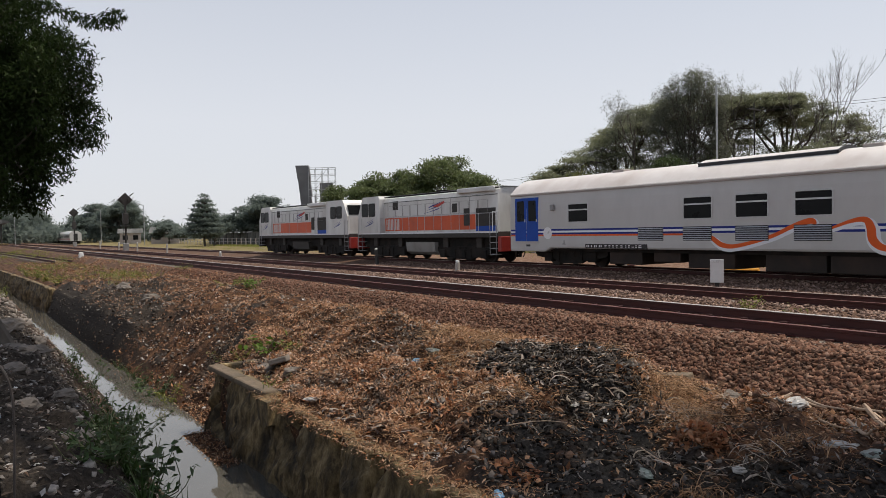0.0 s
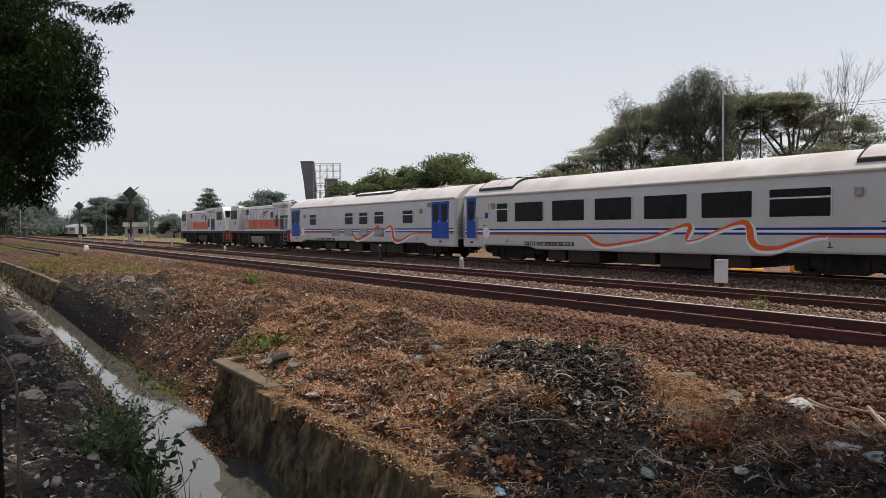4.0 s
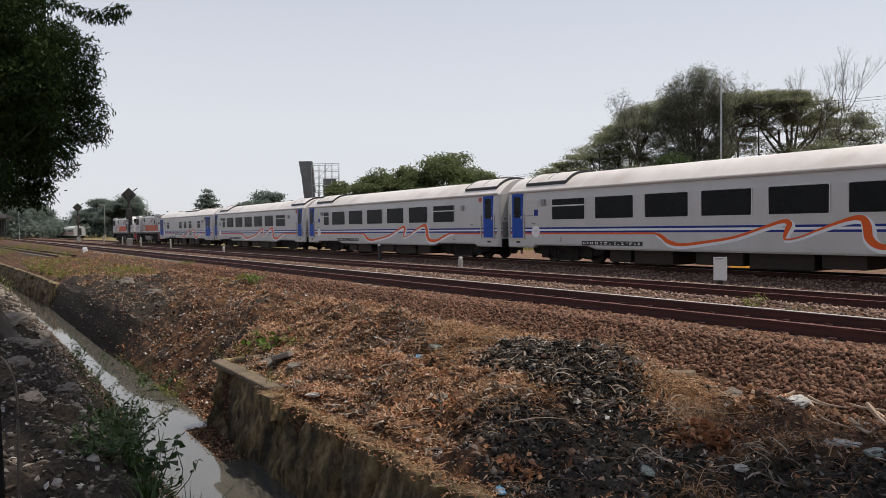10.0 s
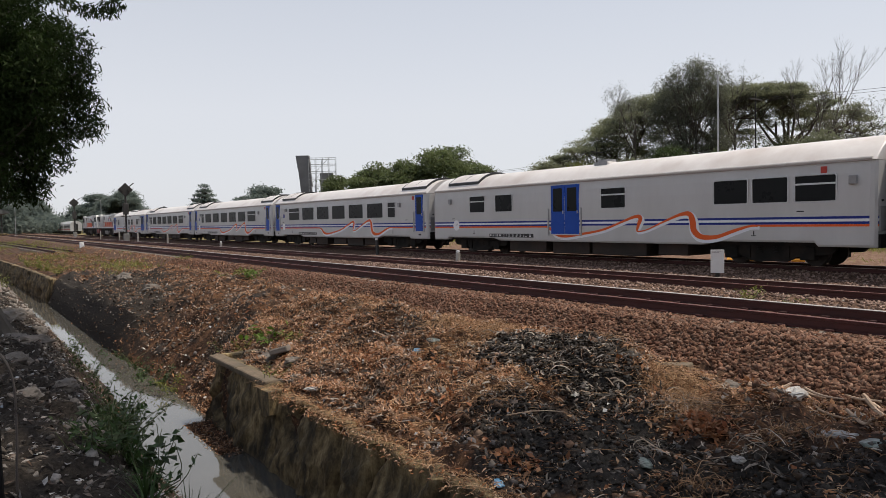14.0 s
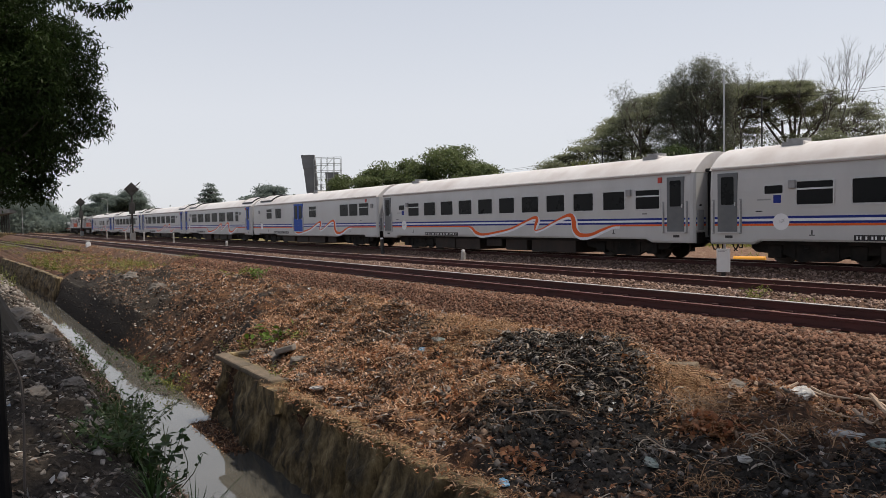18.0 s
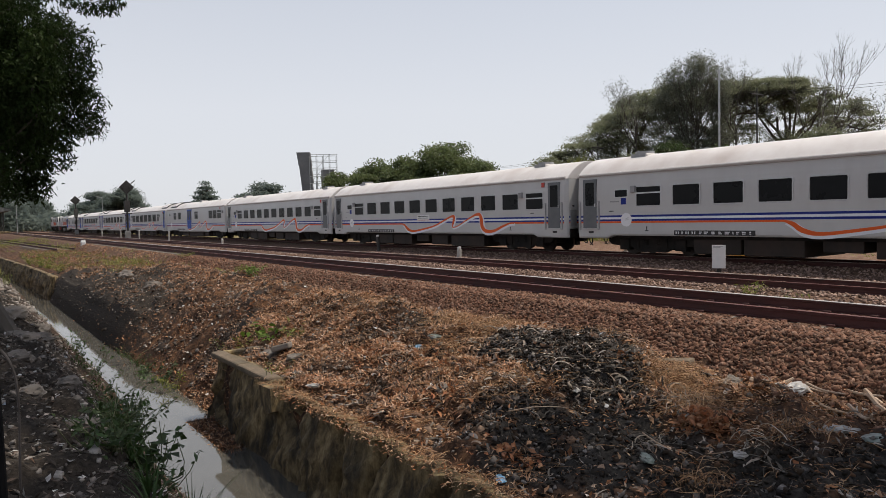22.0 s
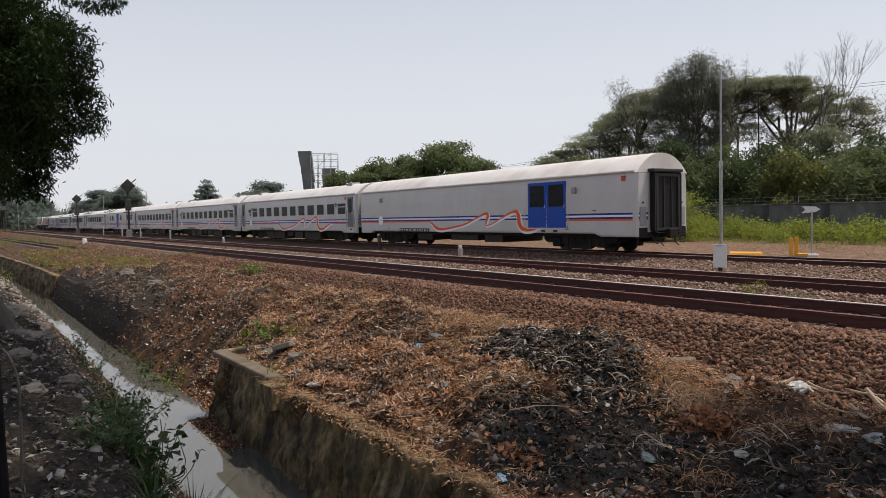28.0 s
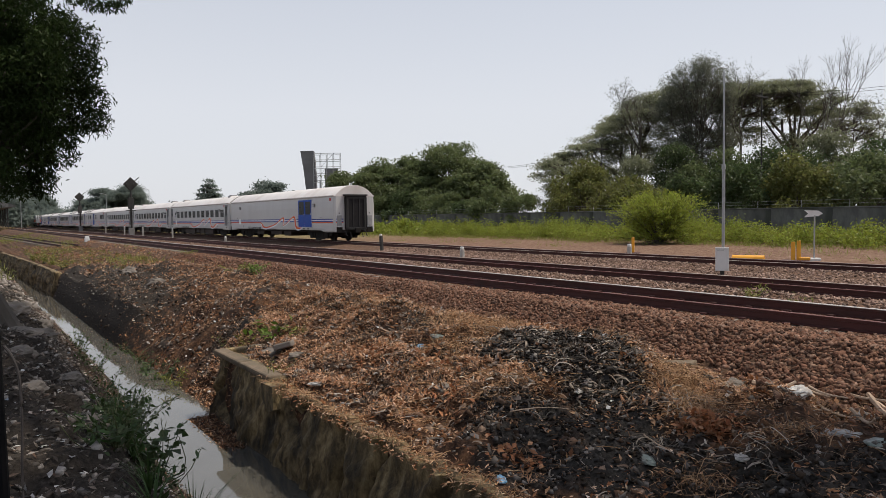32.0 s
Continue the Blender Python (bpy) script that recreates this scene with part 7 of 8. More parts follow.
leaf_stuff("dry_leaves", scatter(rng, 11000, -62, -25, 3.9, 8.2, lambda x, y: max(0.1, 0.5 + 1.4 * noise.noise(Vector((x * 0.4, y * 0.6, 2)))), 0.01), 0.11, 0.04, M["dry_leaf"], "dry leaves strewn along the far bank", "leaf litter", -0.2, 0.4)
stones("rubble", rng, scatter(rng, 1500, -36, -12, 2.9, 5.2, None, -0.012), 0.012, 0.07, M["bank_stone"], "broken stones on the slid bank", "rubble", 0.6)
sp = []
for cx, cy, r, n in ((-8.4, 6.3, 0.8, 1500), (-4.7, 6.35, 0.5, 900), (-3.8, 5.75, 0.6, 900), (-5.3, 5.2, 0.9, 1300), (-6.6, 4.6, 0.9, 900), (-2.6, 5.2, 0.8, 900), (-10.5, 5.7, 1.0, 1300), (-7.8, 5.4, 0.7, 800), (-12.5, 5.2, 1.2, 900), (-4.4, 3.9, 0.5, 500), (-16, 5.6, 1.8, 900), (-6.2, 3.7, 0.8, 500), (-9.3, 4.6, 0.8, 500), (-20, 6.0, 2.5, 900), (-3.0, 6.9, 0.8, 500)):
    q = np.column_stack([rng.normal(cx, r * 0.5, n), rng.normal(cy, r * 0.4, n)])
    sp += [(x, y, ground_z(x, y) + rng.uniform(0.0, 0.05)) for x, y in q if 3.4 < y < 7.4 and rng.random() > 0.92 * dark_spot(x, y) and rng.random() < dim(x, y)]
for k in range(1500):
    x = rng.uniform(-9.2, 1.0)
    sp.append((x, rng.uniform(3.28, 3.5), -0.60 + 0.05 * noise.noise(Vector((x * 2, 0, 0)))))
sp += [(x, y, z + rng.uniform(0, 0.03)) for x, y, z in scatter(rng, 2600, -14, 1.0, 3.5, 7.2, lambda x, y: (1 - 0.9 * dark_spot(x, y)) * dim(x, y), 0.005)]
ribbons("dry_straw", np.array(sp), 0.14, 0.0055, M["straw"], "tangled dry straw and dead roots", "straw", 0.8, 0.22)
tuft = []
for cx, cy, rad, n in ((-4.5, 6.0, 0.30, 900), (-7.5, 6.05, 0.45, 1300), (-4.07, 5.74, 0.22, 600), (-8.3, 5.9, 0.4, 600), (-5.9, 6.35, 0.4, 400), (-7.3, 5.2, 0.4, 500), (-3.2, 4.6, 0.25, 200), (-3.0, 5.6, 0.3, 240), (-5.6, 4.5, 0.3, 260), (-9.6, 6.2, 0.5, 300), (-11.5, 6.0, 0.6, 300)):
    q = np.column_stack([rng.normal(cx, rad * 0.6, n), rng.normal(cy, rad * 0.5, n)])
    tuft += [(x, y, ground_z(x, y)) for x, y in q]
ribbons("dead_grass", np.array(tuft), 0.24, 0.005, M["straw"], "tufts of dead bent grass", "dead grass", 1.0, 0.7)
ds = lambda x, y: dark_spot(x, y)
mound = lambda x, y: ds(x, y) * (0.6 if x < -5.2 else 0.3)
ap = scatter(rng, 7000, -8.5, -0.5, 3.4, 7.1, mound, 0.01)
stones("burnt_rubbish", rng, ap, 0.008, 0.036, M["ash"], "charred black rubbish and ash in a heap", "rubbish heap", 0.6)
M["shred"] = island_mat("grey_shreds", [(0.010, 0.009, 0.008), (0.02, 0.016, 0.013), (0.04, 0.032, 0.025), (0.012, 0.011, 0.010), (0.06, 0.05, 0.042), (0.016, 0.013, 0.010), (0.03, 0.022, 0.016), (0.12, 0.105, 0.092), (0.011, 0.010, 0.009)], 0.7, 0.0, 0.3)
ribbons("burnt_shreds", scatter(rng, 1300, -8.5, -0.5, 3.4, 7.1, lambda x, y: ds(x, y) ** 2, 0.015), 0.13, 0.018, M["shred"], "blackened strips of plastic and fibre", "rubbish heap", 0.8, 0.3)
ribbons("burnt_fibres", scatter(rng, 600, -8.5, -0.5, 3.4, 7.1, ds, 0.015), 0.22, 0.005, M["shred"], "tangled grey fibres on the burnt heap", "rubbish heap", 1.0, 0.25)
M["clod"] = island_mat("earth_clods", [(0.03, 0.019, 0.013), (0.10, 0.055, 0.034), (0.19, 0.115, 0.075), (0.06, 0.034, 0.022), (0.26, 0.18, 0.13), (0.14, 0.07, 0.04)], 0.95)
clods = np.concatenate([scatter(rng, 5200, -13, 0.5, 3.55, 6.9, lambda x, y: max(0.1, 0.5 + noise.noise(Vector((x * 1.1, y * 1.1, 21)))) * (1 - 0.7 * dark_spot(x, y)) * dim(x, y), -0.005), scatter(rng, 1600, -26, -13, 3.6, 6.8, None, 0.0)])
stones("earth_clods", rng, clods, 0.012, 0.055, M["clod"], "dry crumbling clods of brown earth", "earth clods", 0.6)
M["strip"] = island_mat("torn_strips", [(0.10, 0.085, 0.07), (0.30, 0.25, 0.20), (0.05, 0.042, 0.036), (0.42, 0.37, 0.32), (0.16, 0.10, 0.065), (0.24, 0.22, 0.21)], 0.55, 0.15)
ribbons("torn_strips", np.concatenate([scatter(rng, 1500, -12, 0.5, 3.55, 6.6, lambda x, y: max(0.05, 0.3 + noise.noise(Vector((x * 1.4, y * 1.4, 31)))) * dim(x, y), 0.01), scatter(rng, 110, -7.2, -4.4, 5.0, 6.3, ds, 0.03)]), 0.15, 0.024, M["strip"], "torn strips of faded plastic and sacking", "litter", 1.5, 0.5)
patch = []
for cx, cy, r, n in ((-3.62, 5.32, 0.20, 420), (-4.6, 3.95, 0.25, 120), (-7.2, 4.9, 0.35, 140), (-8.6, 4.6, 0.4, 120), (-6.1, 4.3, 0.3, 80)):
    patch += [(x, y, ground_z(x, y) + rng.uniform(0.0, 0.06)) for x, y in np.column_stack([rng.normal(cx, r * 0.6, n), rng.normal(cy, r * 0.5, n)])]
M["orange_leaf"] = island_mat("orange_leaves", [(0.30, 0.11, 0.05), (0.46, 0.21, 0.10), (0.22, 0.075, 0.035), (0.52, 0.30, 0.17), (0.12, 0.05, 0.03)], 0.7, 0.25)
leaf_stuff("orange_leaves", np.array(patch), 0.085, 0.045, M["orange_leaf"], "heaps of orange-brown fallen leaves", "leaf litter", -0.2, 0.4)
roots = [(x, y, ground_z(x, y) + rng.uniform(0, 0.08)) for cx, cy, r, n in ((-3.85, 4.85, 0.18, 45), (-4.1, 5.65, 0.16, 70), (-3.0, 5.2, 0.25, 25), (-5.3, 5.5, 0.35, 40)) for x, y in np.column_stack([rng.normal(cx, r * 0.5, n), rng.normal(cy, r * 0.5, n)])]
ribbons("dead_roots", np.array(roots), 0.34, 0.009, M["strip"], "long grey dead roots and fibres", "dead roots", 1.1, 0.4, 7)
bank = lambda x, y: 1.0 if y < 1.6 else 0.7
stones("rubble", rng, scatter(rng, 2600, -48, -22, -2.5, 2.2, bank, 0.005), 0.03, 0.12, M["rubble"], "grey stones and rubble strewn along the canal bank", "rubble", 0.6)
stones("rubble", rng, scatter(rng, 7500, -24, -0.8, -0.8, 2.5, bank, 0.003), 0.008, 0.042, M["rubble"], "grey stones and rubble on the near bank", "rubble", 0.6)
stones("rubble", rng, scatter(rng, 2600, -26, 0.5, 3.5, 7.0, dim, 0.005), 0.012, 0.05, M["rubble"], "small stones among the leaf litter", "rubble", 0.6)
leaf_stuff("pale_scraps", np.concatenate([scatter(rng, 800, -20, 1.0, 3.5, 7.0, dim, 0.02), scatter(rng, 700, -16, -1.0, -0.5, 2.0, None, 0.015)]), 0.075, 0.045, M["scrap"], "scattered pale scraps of paper and plastic", "litter", -0.1, 0.6)


def crumpled(name, x, y, size, material, label, category, seed, flat=0.45, lift=0.0):
    bm = bmesh.new()
    k = 0.7 if "plastic" in name else 1.0
    bmesh.ops.create_icosphere(bm, subdivisions=3, radius=1.0)
    for v in bm.verts:
        d = 1 + 0.45 * noise.noise(v.co * 1.7 + Vector((seed, 0, 0))) + 0.30 * noise.noise(v.co * 4.1 + Vector((0, seed, 0)))
        v.co = Vector((v.co.x * size[0] * k, v.co.y * size[1] * k, v.co.z * size[1] * flat * k)) * d
    me = bpy.data.meshes.new(name)
    bm.to_mesh(me)
    bm.free()
    me.materials.append(material)
    ob = new(name, me)
    ob.location = (x, y, ground_z(x, y) + size[1] * flat * 0.35 + lift)
    ob.rotation_euler.z = seed
    return tagged(ob, label, category)


M["bag_blue"] = mat("blue_plastic", [(0.10, 0.28, 0.48), (0.20, 0.42, 0.62)], rough=0.4, scale=9)
M["bag_white"] = mat("white_plastic", [(0.28, 0.27, 0.26), (0.48, 0.47, 0.45)], rough=0.45, scale=12, stain=(0.25, 0.2, 0.15), stain_scale=5, stain_amount=0.6)
M["bag_green"] = mat("dirty_green_plastic", [(0.12, 0.16, 0.14), (0.22, 0.25, 0.23)], rough=0.45, scale=12, stain=(0.08, 0.06, 0.05), stain_scale=5, stain_amount=0.7)
M["rock"] = mat("river_stone", [(0.10, 0.085, 0.072), (0.19, 0.165, 0.142)], rough=0.9, scale=5, bump=0.4)
M["wood"] = mat("weathered_wood", [(0.32, 0.22, 0.15), (0.52, 0.40, 0.30)], rough=0.85, scale=9, stretch=(0.2, 1, 1), bump=0.3)
for nm, x, y, sz, mt, lab, cat in (
        ("plastic_bag", -8.06, 5.21, (0.13, 0.10), "bag_blue", "crumpled blue plastic bag on the litter", "plastic bag"), ("plastic_bag", -8.25, 5.2, (0.15, 0.10), "bag_white", "dirty pale plastic bag on the litter", "plastic bag"),
        ("plastic_bag", -7.8, 5.3, (0.16, 0.11), "bag_green", "dirty grey-green plastic bag on the litter", "plastic bag"), ("plastic_sheet", -2.86, 6.09, (0.20, 0.09), "bag_white", "torn pale plastic sheet", "plastic sheet"),
        ("plastic_bag", -3.14, 5.05, (0.09, 0.08), "bag_white", "crumpled white plastic bag", "plastic bag"), ("plastic_bag", -2.5, 5.9, (0.18, 0.12), "bag_green", "dirty grey-green plastic bag on the soil", "plastic bag"),
        ("plastic_sheet", -5.1, 5.25, (0.14, 0.06), "bag_white", "torn pale plastic strips", "plastic sheet"), ("plastic_bag", -5.5, 3.75, (0.10, 0.06), "bag_white", "crumpled white plastic bag by the wall", "plastic bag"),
        ("plastic_sheet", -8.0, 3.62, (0.16, 0.07), "bag_white", "pale sheet hanging over the wall edge", "plastic sheet"), ("plastic_bag", -4.4, 3.62, (0.12, 0.06), "bag_blue", "blue plastic scrap by the wall", "plastic bag"),
        ("plastic_bag", -3.7, 4.6, (0.14, 0.08), "bag_green", "dirty grey-green plastic bag on the soil", "plastic bag"), ("cardboard", -3.6, 6.75, (0.22, 0.10), "bag_white", "crushed pale piece of cardboard", "cardboard")):
    crumpled(nm, x, y, sz, M[mt], lab, cat, x * 3.1 + y)
for x, y, s, lab in ((-9.78, 4.12, 0.15, "smooth grey round stone"), (-25.0, 4.7, 0.32, "grey boulder on the slope"), (-24.0, 4.5, 0.22, "grey boulder on the slope"), (-21.0, 4.6, 0.26, "grey boulder on the slope"), (-13.6, 1.1, 0.24, "dark rounded boulder on the bank"), (-14.8, 0.8, 0.26, "dark rounded boulder on the bank"),
                    (-16.5, 0.9, 0.30, "flat grey boulder on the bank"), (-12.2, 0.75, 0.24, "flat grey boulder on the bank"), (-8.0, 0.55, 0.16, "grey stone on the bank"), (-6.6, 4.3, 0.12, "grey stone in the litter"), (-6.3, 4.35, 0.10, "grey stone in the litter"), (-15.5, 1.3, 0.2, "grey stone on the bank"), (-5.6, 6.75, 0.10, "pale flat stone in the litter"), (-4.45, 7.0, 0.14, "pale flat stone by the ballast"),
                    (-7.0, 0.9, 0.17, "grey stone on the bank"), (-10.2, 0.6, 0.2, "grey stone on the bank"), (-9.0, 1.0, 0.15, "grey stone on the bank"), (-28.0, 7.4, 0.16, "white stone on the bank edge"), (-22.5, 6.9, 0.14, "white stone on the bank edge"), (-11.3, 6.6, 0.13, "pale stone on the bank edge")):
    crumpled("stone", x, y, (s, s * 0.85), M["rock"], lab, "stone", x + y * 2, 0.6)
for k, (x, y, L, a, w) in enumerate(((-10.75, 3.95, 0.75, 20, 0.16), (-10.4, 4.2, 0.6, -35, 0.14), (-4.9, 6.6, 0.42, 10, 0.08), (-5.73, 5.98, 0.13, 40, 0.06))):
    bm = boxed(-L / 2, L / 2, -w, w, 0, 0.09 if k < 3 else 0.02, bevel=0.02 if k < 3 else 0.004)
    ob = part("slab", bm, M["rock"] if k < 2 else (M["coping"] if k == 2 else M["signwhite"]), None)
    ob.matrix_basis = pose(x, y, ground_z(x, y) - 0.01, 14 if k < 2 else 6, -8, a)
    tagged(ob, ("tilted grey concrete slab", "tilted grey concrete slab", "small weathered plank", "small white tile")[k], "slab" if k < 2 else ("plank", "tile")[k - 2])
# sticks and branches by the ballast
for k, (x, y, a, L, r) in enumerate(((-3.95, 6.90, 40, 0.42, 0.020), (-3.88, 6.96, 34, 0.40, 0.016), (-3.30, 7.02, -22, 1.05, 0.018), (-3.67, 7.22, -42, 0.65, 0.012), (-3.27, 7.28, -18, 0.55, 0.014), (-2.88, 6.45, -45, 0.50, 0.012), (-3.42, 6.93, -22, 0.5, 0.010), (-2.90, 7.10, -35, 0.8, 0.016), (-2.70, 6.92, -26, 0.9, 0.017),
                                    (-3.05, 6.75, 20, 0.6, 0.009), (-2.5, 6.6, -50, 0.7, 0.010), (-5.0, 4.6, 60, 0.6, 0.004), (-3.6, 4.9, 10, 0.7, 0.004), (-7.4, 4.9, -20, 0.6, 0.004), (-8.7, 5.3, 40, 0.7, 0.007), (-8.9, 6.1, -30, 0.6, 0.008))):
    bm = bmesh.new()
    limb(bm, (-L / 2, 0, 0.03), (L / 2, 0, 0.06), r * 1.5, r * 0.8, rng, 0.07, 6, 5)
    ob = part("stick", bm, M["wood"], None)
    ob.matrix_basis = pose(x, y, ground_z(x, y) + 0.05, 0, rng.uniform(-4, 4), a)
    tagged(ob, "dry pale stick lying on the ground", "stick", "dry sticks")


# ---- green plants on both banks ----
def plant(name, x, y, h, n, leaf, material, label, seed, spread=0.25, stems=7, category="weed", z=None):
    r = np.random.default_rng(seed)
    e = thing(name, Matrix.Translation((x, y, (ground_z(x, y) if z is None else z) - 0.02)), label, category)
    bm = bmesh.new()
    pts = []
    for k in range(stems):
        tip = Vector((r.normal() * spread, r.normal() * spread, h * r.uniform(0.6, 1.05)))
        limb(bm, (r.normal() * 0.04, r.normal() * 0.04, 0), tip, 0.006, 0.003, r, 0.1, 5, 4)
        for q in range(n // stems):
            t = r.uniform(0.2, 1.0)
            pts.append(Vector((0, 0, 0)).lerp(tip, t) + Vector(r.normal(size=3)) * 0.03)
    part("stem", bm, M["stem"], e)["kind"] = "stuff"
    me = fast_mesh("leaves", leaf_verts(r, np.array([tuple(p) for p in pts]), leaf[0], leaf[1], 0.15, 0.3), 4)
    me.materials.append(material)
    o = new("leaves", me)
    o.parent = e
    o["kind"] = "stuff"
    return e


M["stem"] = mat("green_stem", [(0.05, 0.06, 0.02), (0.09, 0.10, 0.04)], rough=0.7, scale=8)
M["leaf_weed"] = leaf_mat("weed_leaves", (0.024, 0.044, 0.012), (0.055, 0.09, 0.024), 0.3)
M["leaf_fresh"] = leaf_mat("fresh_weed_leaves", (0.09, 0.16, 0.02), (0.15, 0.24, 0.035), 0.4)
for k, (x, y, h, n, lf, sp_) in enumerate(((-12.2, 1.80, 0.45, 70, (0.08, 0.024), 0.2), (-11.0, 1.75, 0.5, 80, (0.08, 0.024), 0.2), (-9.7, 1.6, 0.6, 120, (0.09, 0.026), 0.2), (-8.9, 1.45, 0.6, 140, (0.09, 0.026), 0.2), (-8.2, 1.30, 0.55, 150, (0.09, 0.026), 0.2), (-7.4, 1.20, 0.5, 150, (0.09, 0.028), 0.2),
                                      (-6.8, 1.15, 0.42, 130, (0.085, 0.028), 0.2), (-6.2, 1.0, 0.38, 120, (0.08, 0.026), 0.2), (-5.7, 1.15, 0.5, 130, (0.09, 0.03), 0.25), (-13.2, 1.85, 0.6, 90, (0.10, 0.03), 0.25), (-14.6, 1.9, 0.55, 80, (0.10, 0.03), 0.25), (-16.2, 1.95, 0.5, 80, (0.10, 0.03), 0.3))):
    plant("leafy_weed", x, y, h, n, lf, M["leaf_weed"], "dark green leafy weed at the water's edge", 100 + k, sp_)
for k, (x, y, h, n) in enumerate(((-8.5, 1.45, 0.50, 110), (-7.9, 1.35, 0.52, 150), (-7.4, 1.25, 0.5, 160), (-6.9, 1.15, 0.45, 170), (-6.3, 1.05, 0.42, 170), (-5.8, 0.95, 0.40, 160))):
    plant("leafy_weed", x, y, h, n, (0.085, 0.032), M["leaf_weed"], "bushy dark green weed at the water's edge", 300 + k, 0.2, 11)
plant("broadleaf_weed", -6.7, 1.30, 0.62, 60, (0.125, 0.09), M["leaf_weed"], "broad-leaved dark weed over the water", 130, 0.22)
plant("broadleaf_weed", -6.0, 1.22, 0.55, 55, (0.115, 0.085), M["leaf_weed"], "broad-leaved dark weed over the water", 131, 0.22)
for k, (x, y, h, n, lf, mt, lab) in enumerate(((-11.55, 4.5, 0.28, 60, (0.13, 0.075), "leaf_fresh", "fresh green weed behind the wall"), (-12.6, 4.2, 0.30, 110, (0.09, 0.03), "leaf_yellow", "yellow-green weed on the slope"), (-17.3, 6.2, 0.32, 120, (0.11, 0.035), "leaf_fresh", "fresh green weed on the bank"), (-18.0, 6.0, 0.25, 90, (0.1, 0.03), "leaf_yellow", "yellow-green weed on the bank"), (-11.0, 4.75, 0.2, 50, (0.08, 0.03), "leaf_yellow", "yellow-green weed on the bank"),
                                           (-14.6, 3.3, 0.45, 170, (0.10, 0.035), "leaf_weed", "dark green weed on the slope by the water"), (-15.6, 3.2, 0.45, 170, (0.10, 0.035), "leaf_weed", "dark green weed on the slope by the water"), (-13.6, 3.35, 0.35, 120, (0.09, 0.03), "leaf_yellow", "yellow-green weed on the slope"), (-16.8, 3.3, 0.4, 120, (0.1, 0.03), "leaf_weed", "dark green weed on the slope by the water"),
                                           (-38.5, 3.7, 0.6, 160, (0.16, 0.04), "leaf_yellow", "yellow-green weed on the wall top"), (-41.5, 3.6, 0.7, 180, (0.16, 0.04), "leaf_yellow", "yellow-green weed on the wall top"), (-44.5, 3.4, 0.6, 160, (0.16, 0.04), "leaf_yellow", "yellow-green weed on the wall top"), (-35.6, 3.9, 0.45, 120, (0.14, 0.04), "leaf_yellow", "yellow-green weed on the wall top"), (-8.3, 13.6, 0.3, 90, (0.1, 0.025), "leaf_yellow", "small yellow-green weed in the ballast"), (-7.4, 13.2, 0.22, 60, (0.1, 0.025), "leaf_yellow", "small yellow-green weed in the ballast"),
                                           (-31, 8.0, 0.25, 70, (0.14, 0.03), "leaf_yellow", "small yellow-green weed by the ballast"), (-9.4, 3.55, 0.2, 60, (0.05, 0.02), "leaf_yellow", "mossy growth on the wall edge"))):
    plant("small_weed", x, y, h, n, lf, M[mt], lab, 150 + k, 0.3)
# long grass blades in the near corner
def blades(x, y, n, h, seed, material, label):
    r = np.random.default_rng(seed)
    e = thing("grass_tuft", Matrix.Translation((x, y, ground_z(x, y) - 0.02)), label, "grass", "grass tufts")
    for k in range(n):
        a = r.uniform(0, 2 * math.pi)
        L, out = h * r.uniform(0.6, 1.1), r.uniform(0.25, 0.75)
        bm = bmesh.new()
        rows = []
        w = 0.009
        for i in range(6):
            t = i / 5
            px = out * L * t ** 1.5
            pz = L * (t - 0.35 * out * t * t)
            ww = w * (1 - t) + 0.001
            rows.append([bm.verts.new((px * math.cos(a) - ww * math.sin(a), px * math.sin(a) + ww * math.cos(a), pz)), bm.verts.new((px * math.cos(a) + ww * math.sin(a), px * math.sin(a) - ww * math.cos(a), pz))])
        for p, q in zip(rows, rows[1:]):
            bm.faces.new((p[0], p[1], q[1], q[0]))
        part("blade", bm, material, e)


for k, (x, y, n, h) in enumerate(((-5.6, 1.45, 13, 0.62), (-5.1, 1.35, 12, 0.6), (-4.6, 1.2, 14, 0.5), (-5.2, 1.05, 22, 0.40), (-4.6, 0.95, 22, 0.38), (-6.0, 1.1, 20, 0.4), (-4.2, 1.1, 18, 0.42))):
    blades(x, y, n, h, 200 + k, M["leaf_weed"], "tuft of long dark grass blades")

# ---- the dark tree over the canal, near the camera ----
rr = random.Random(17)
EDGE = ((-60, 100), (0, 128), (30, 175), (60, 196), (110, 208), (150, 208), (190, 192), (215, 172), (240, 148), (270, 112), (300, 86), (330, 56), (350, 25), (365, 0))
crown = []
z = 5.9
while z > 2.25:
    v = (5.04 - z) * 110
    right = (lerp(EDGE, v) - 29) / 113 - 0.47
    s = -1.75
    while s < right:
        for d in (rr.uniform(-0.9, -0.1), rr.uniform(0.1, 0.9)):
            q = s + rr.uniform(-0.1, 0.1)
            if rr.random() < (0.22 if z < 2.95 else 0.08 if z < 3.4 else 0.0):
                continue
            crown.append((q * 0.57 - 0.82 * d, q * 0.82 + 0.57 * d, z + rr.uniform(-0.08, 0.08), rr.uniform(0.24, 0.34), rr.uniform(0.24, 0.34), rr.uniform(0.20, 0.28)))
        s += 0.30
    z -= 0.27
for q, zz in ((0.75, 5.25), (1.05, 5.12), (1.35, 5.02), (1.6, 5.0), (1.75, 5.1), (0.45, 5.3)):
    crown.append((q * 0.57, q * 0.82, zz + 0.06, 0.16, 0.16, 0.09, True))
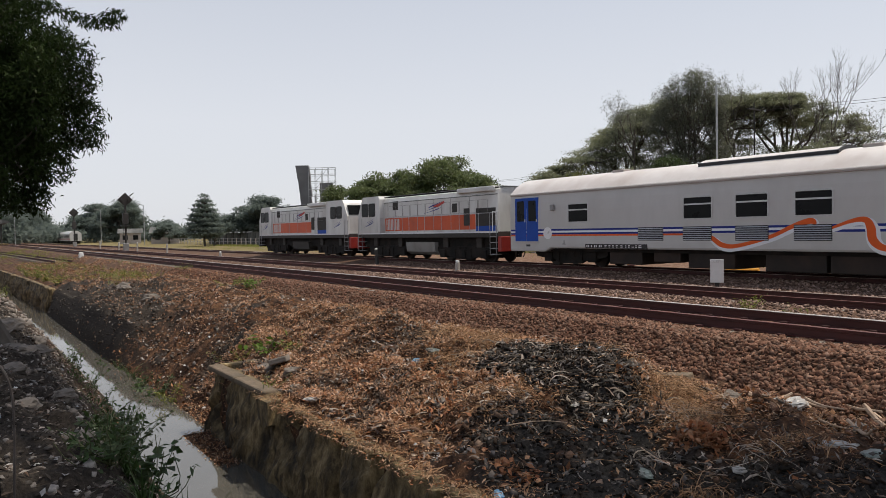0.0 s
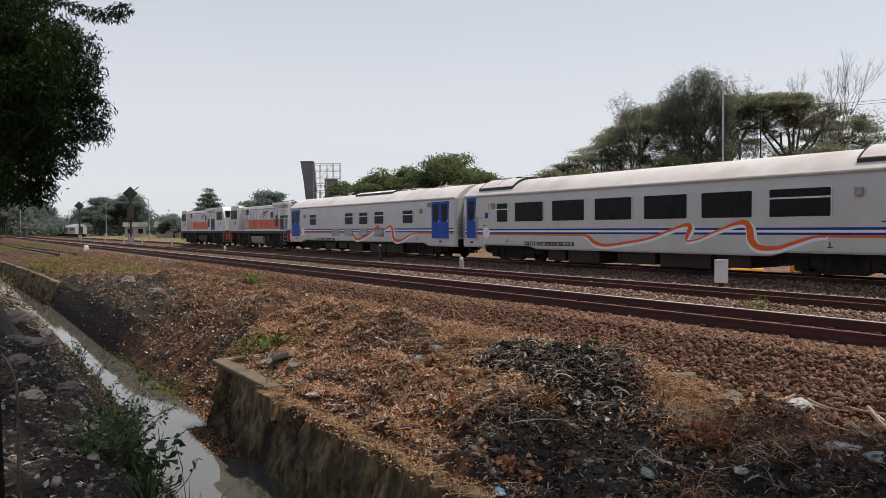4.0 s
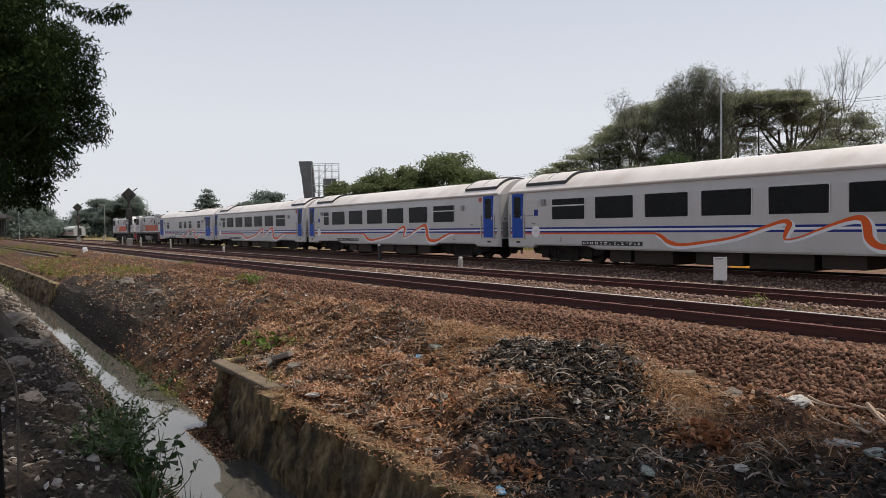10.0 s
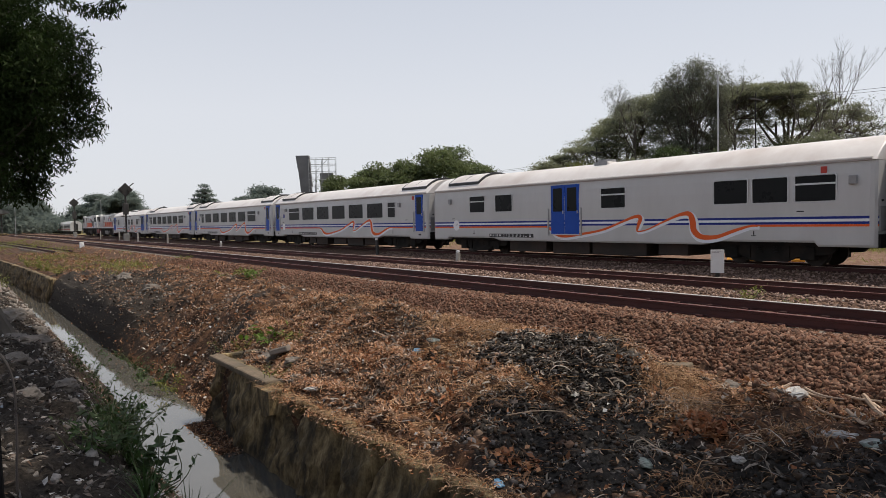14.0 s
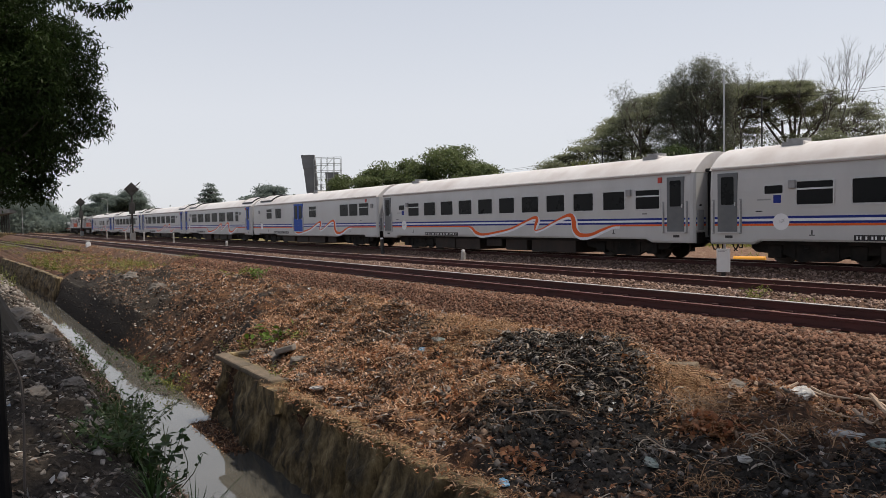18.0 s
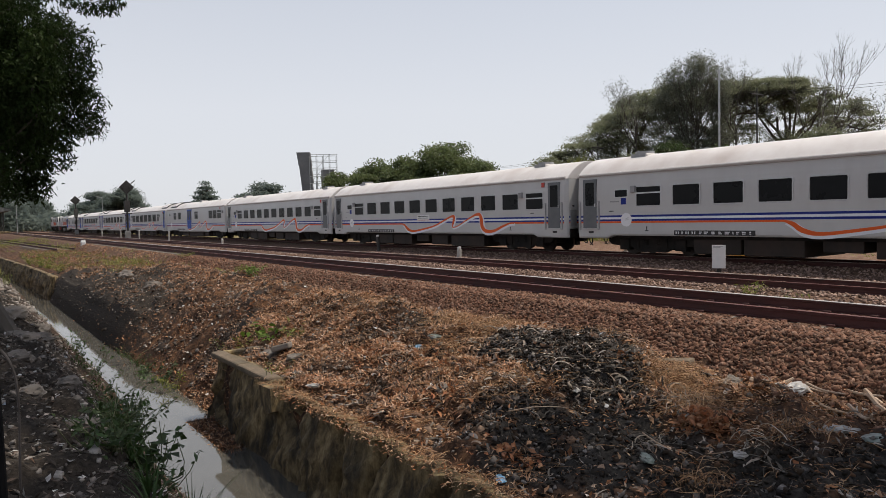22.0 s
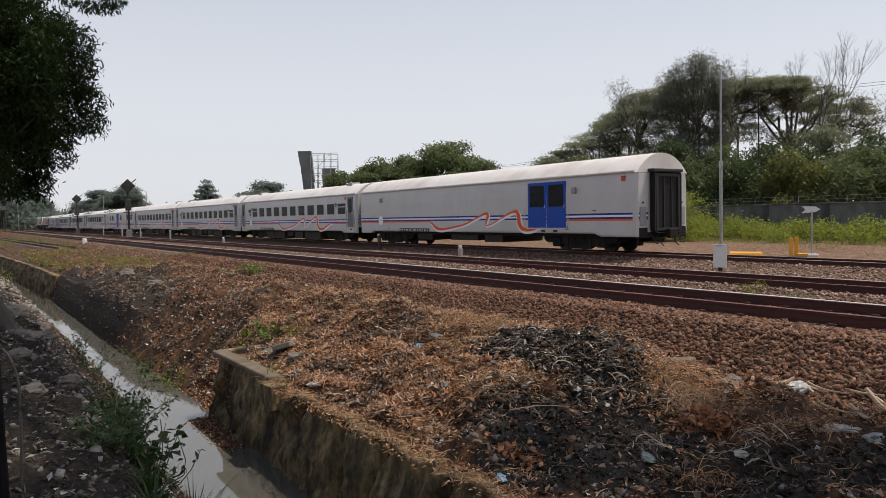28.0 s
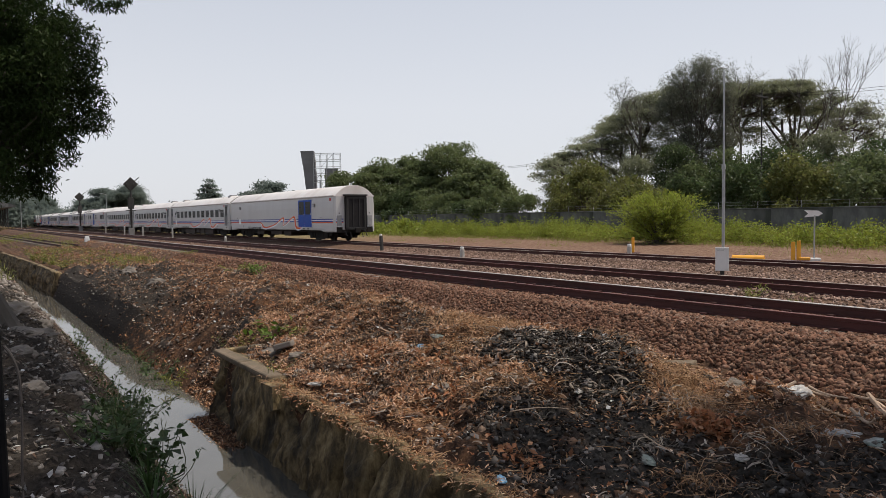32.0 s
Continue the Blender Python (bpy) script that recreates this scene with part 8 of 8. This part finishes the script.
tree("mango_tree", (-12.75, 0.75, -0.2), 2.6, 0.17, crown, 6400, (0.092, 0.026), M["leaf_mango"], "dense dark tree with long drooping leaves over the canal", seed=31, twigs=0, droop=0.9, trunk_lean=(-0.9, -1.2), limbs=0.12)
# unseen tree added out of view: its clumps are set to shade both banks, its trunk on the far side of the canal
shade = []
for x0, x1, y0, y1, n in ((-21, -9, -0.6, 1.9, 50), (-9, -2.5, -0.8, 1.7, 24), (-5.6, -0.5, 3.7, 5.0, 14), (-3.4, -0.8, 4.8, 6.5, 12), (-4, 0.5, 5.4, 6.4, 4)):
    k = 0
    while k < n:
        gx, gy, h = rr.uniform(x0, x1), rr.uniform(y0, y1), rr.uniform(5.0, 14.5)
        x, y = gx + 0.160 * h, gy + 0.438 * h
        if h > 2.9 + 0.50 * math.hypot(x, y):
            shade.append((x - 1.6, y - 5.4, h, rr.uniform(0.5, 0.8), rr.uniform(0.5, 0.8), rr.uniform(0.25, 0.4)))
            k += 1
tree("shade_tree", (1.6, 5.4, -0.45), 5.6, 0.32, shade, 460, (0.20, 0.08), M["leaf_dark"], "unseen leafy tree added above the view to shade the banks", seed=33, droop=0.4, limbs=0.15, straight=True)

M["tar"] = mat("tarred_black", [(0.005, 0.005, 0.006), (0.012, 0.011, 0.011)], rough=0.9, scale=6, spec=0.1)
M["hose"] = mat("dirty_hose", [(0.055, 0.044, 0.038), (0.10, 0.082, 0.072)], rough=0.6, scale=9)
# ---- a black post with a hose at the edge of the bank ----
e = thing("black_post", Matrix.Translation((-4.72, 0.165, ground_z(-4.72, 0.165) - 0.05)), "black upright post with a dirty hose tied to it", "post")
part("shaft", rod(bmesh.new(), (0, 0, 0), (0, -0.02, 1.55), 0.034, 0.030), M["tar"], e)
bm = bmesh.new()
hose(bm, ((-0.02, 0.03, 1.05), (0.0, 0.07, 0.98), (0.0, 0.10, 0.85), (0.0, 0.105, 0.6), (0.0, 0.095, 0.3), (0.0, 0.095, 0.0)), 0.008)
part("hose", bm, M["hose"], e, "dirty brown-grey plastic hose")


# ---- motion ----
def motions():
    times = [i * 0.5 for i in range(65)]
    for e, off in MOVERS:
        walk(e, [(t, pose(tail(t) + off, TRAIN_Y, 0)) for t in times])


motions()
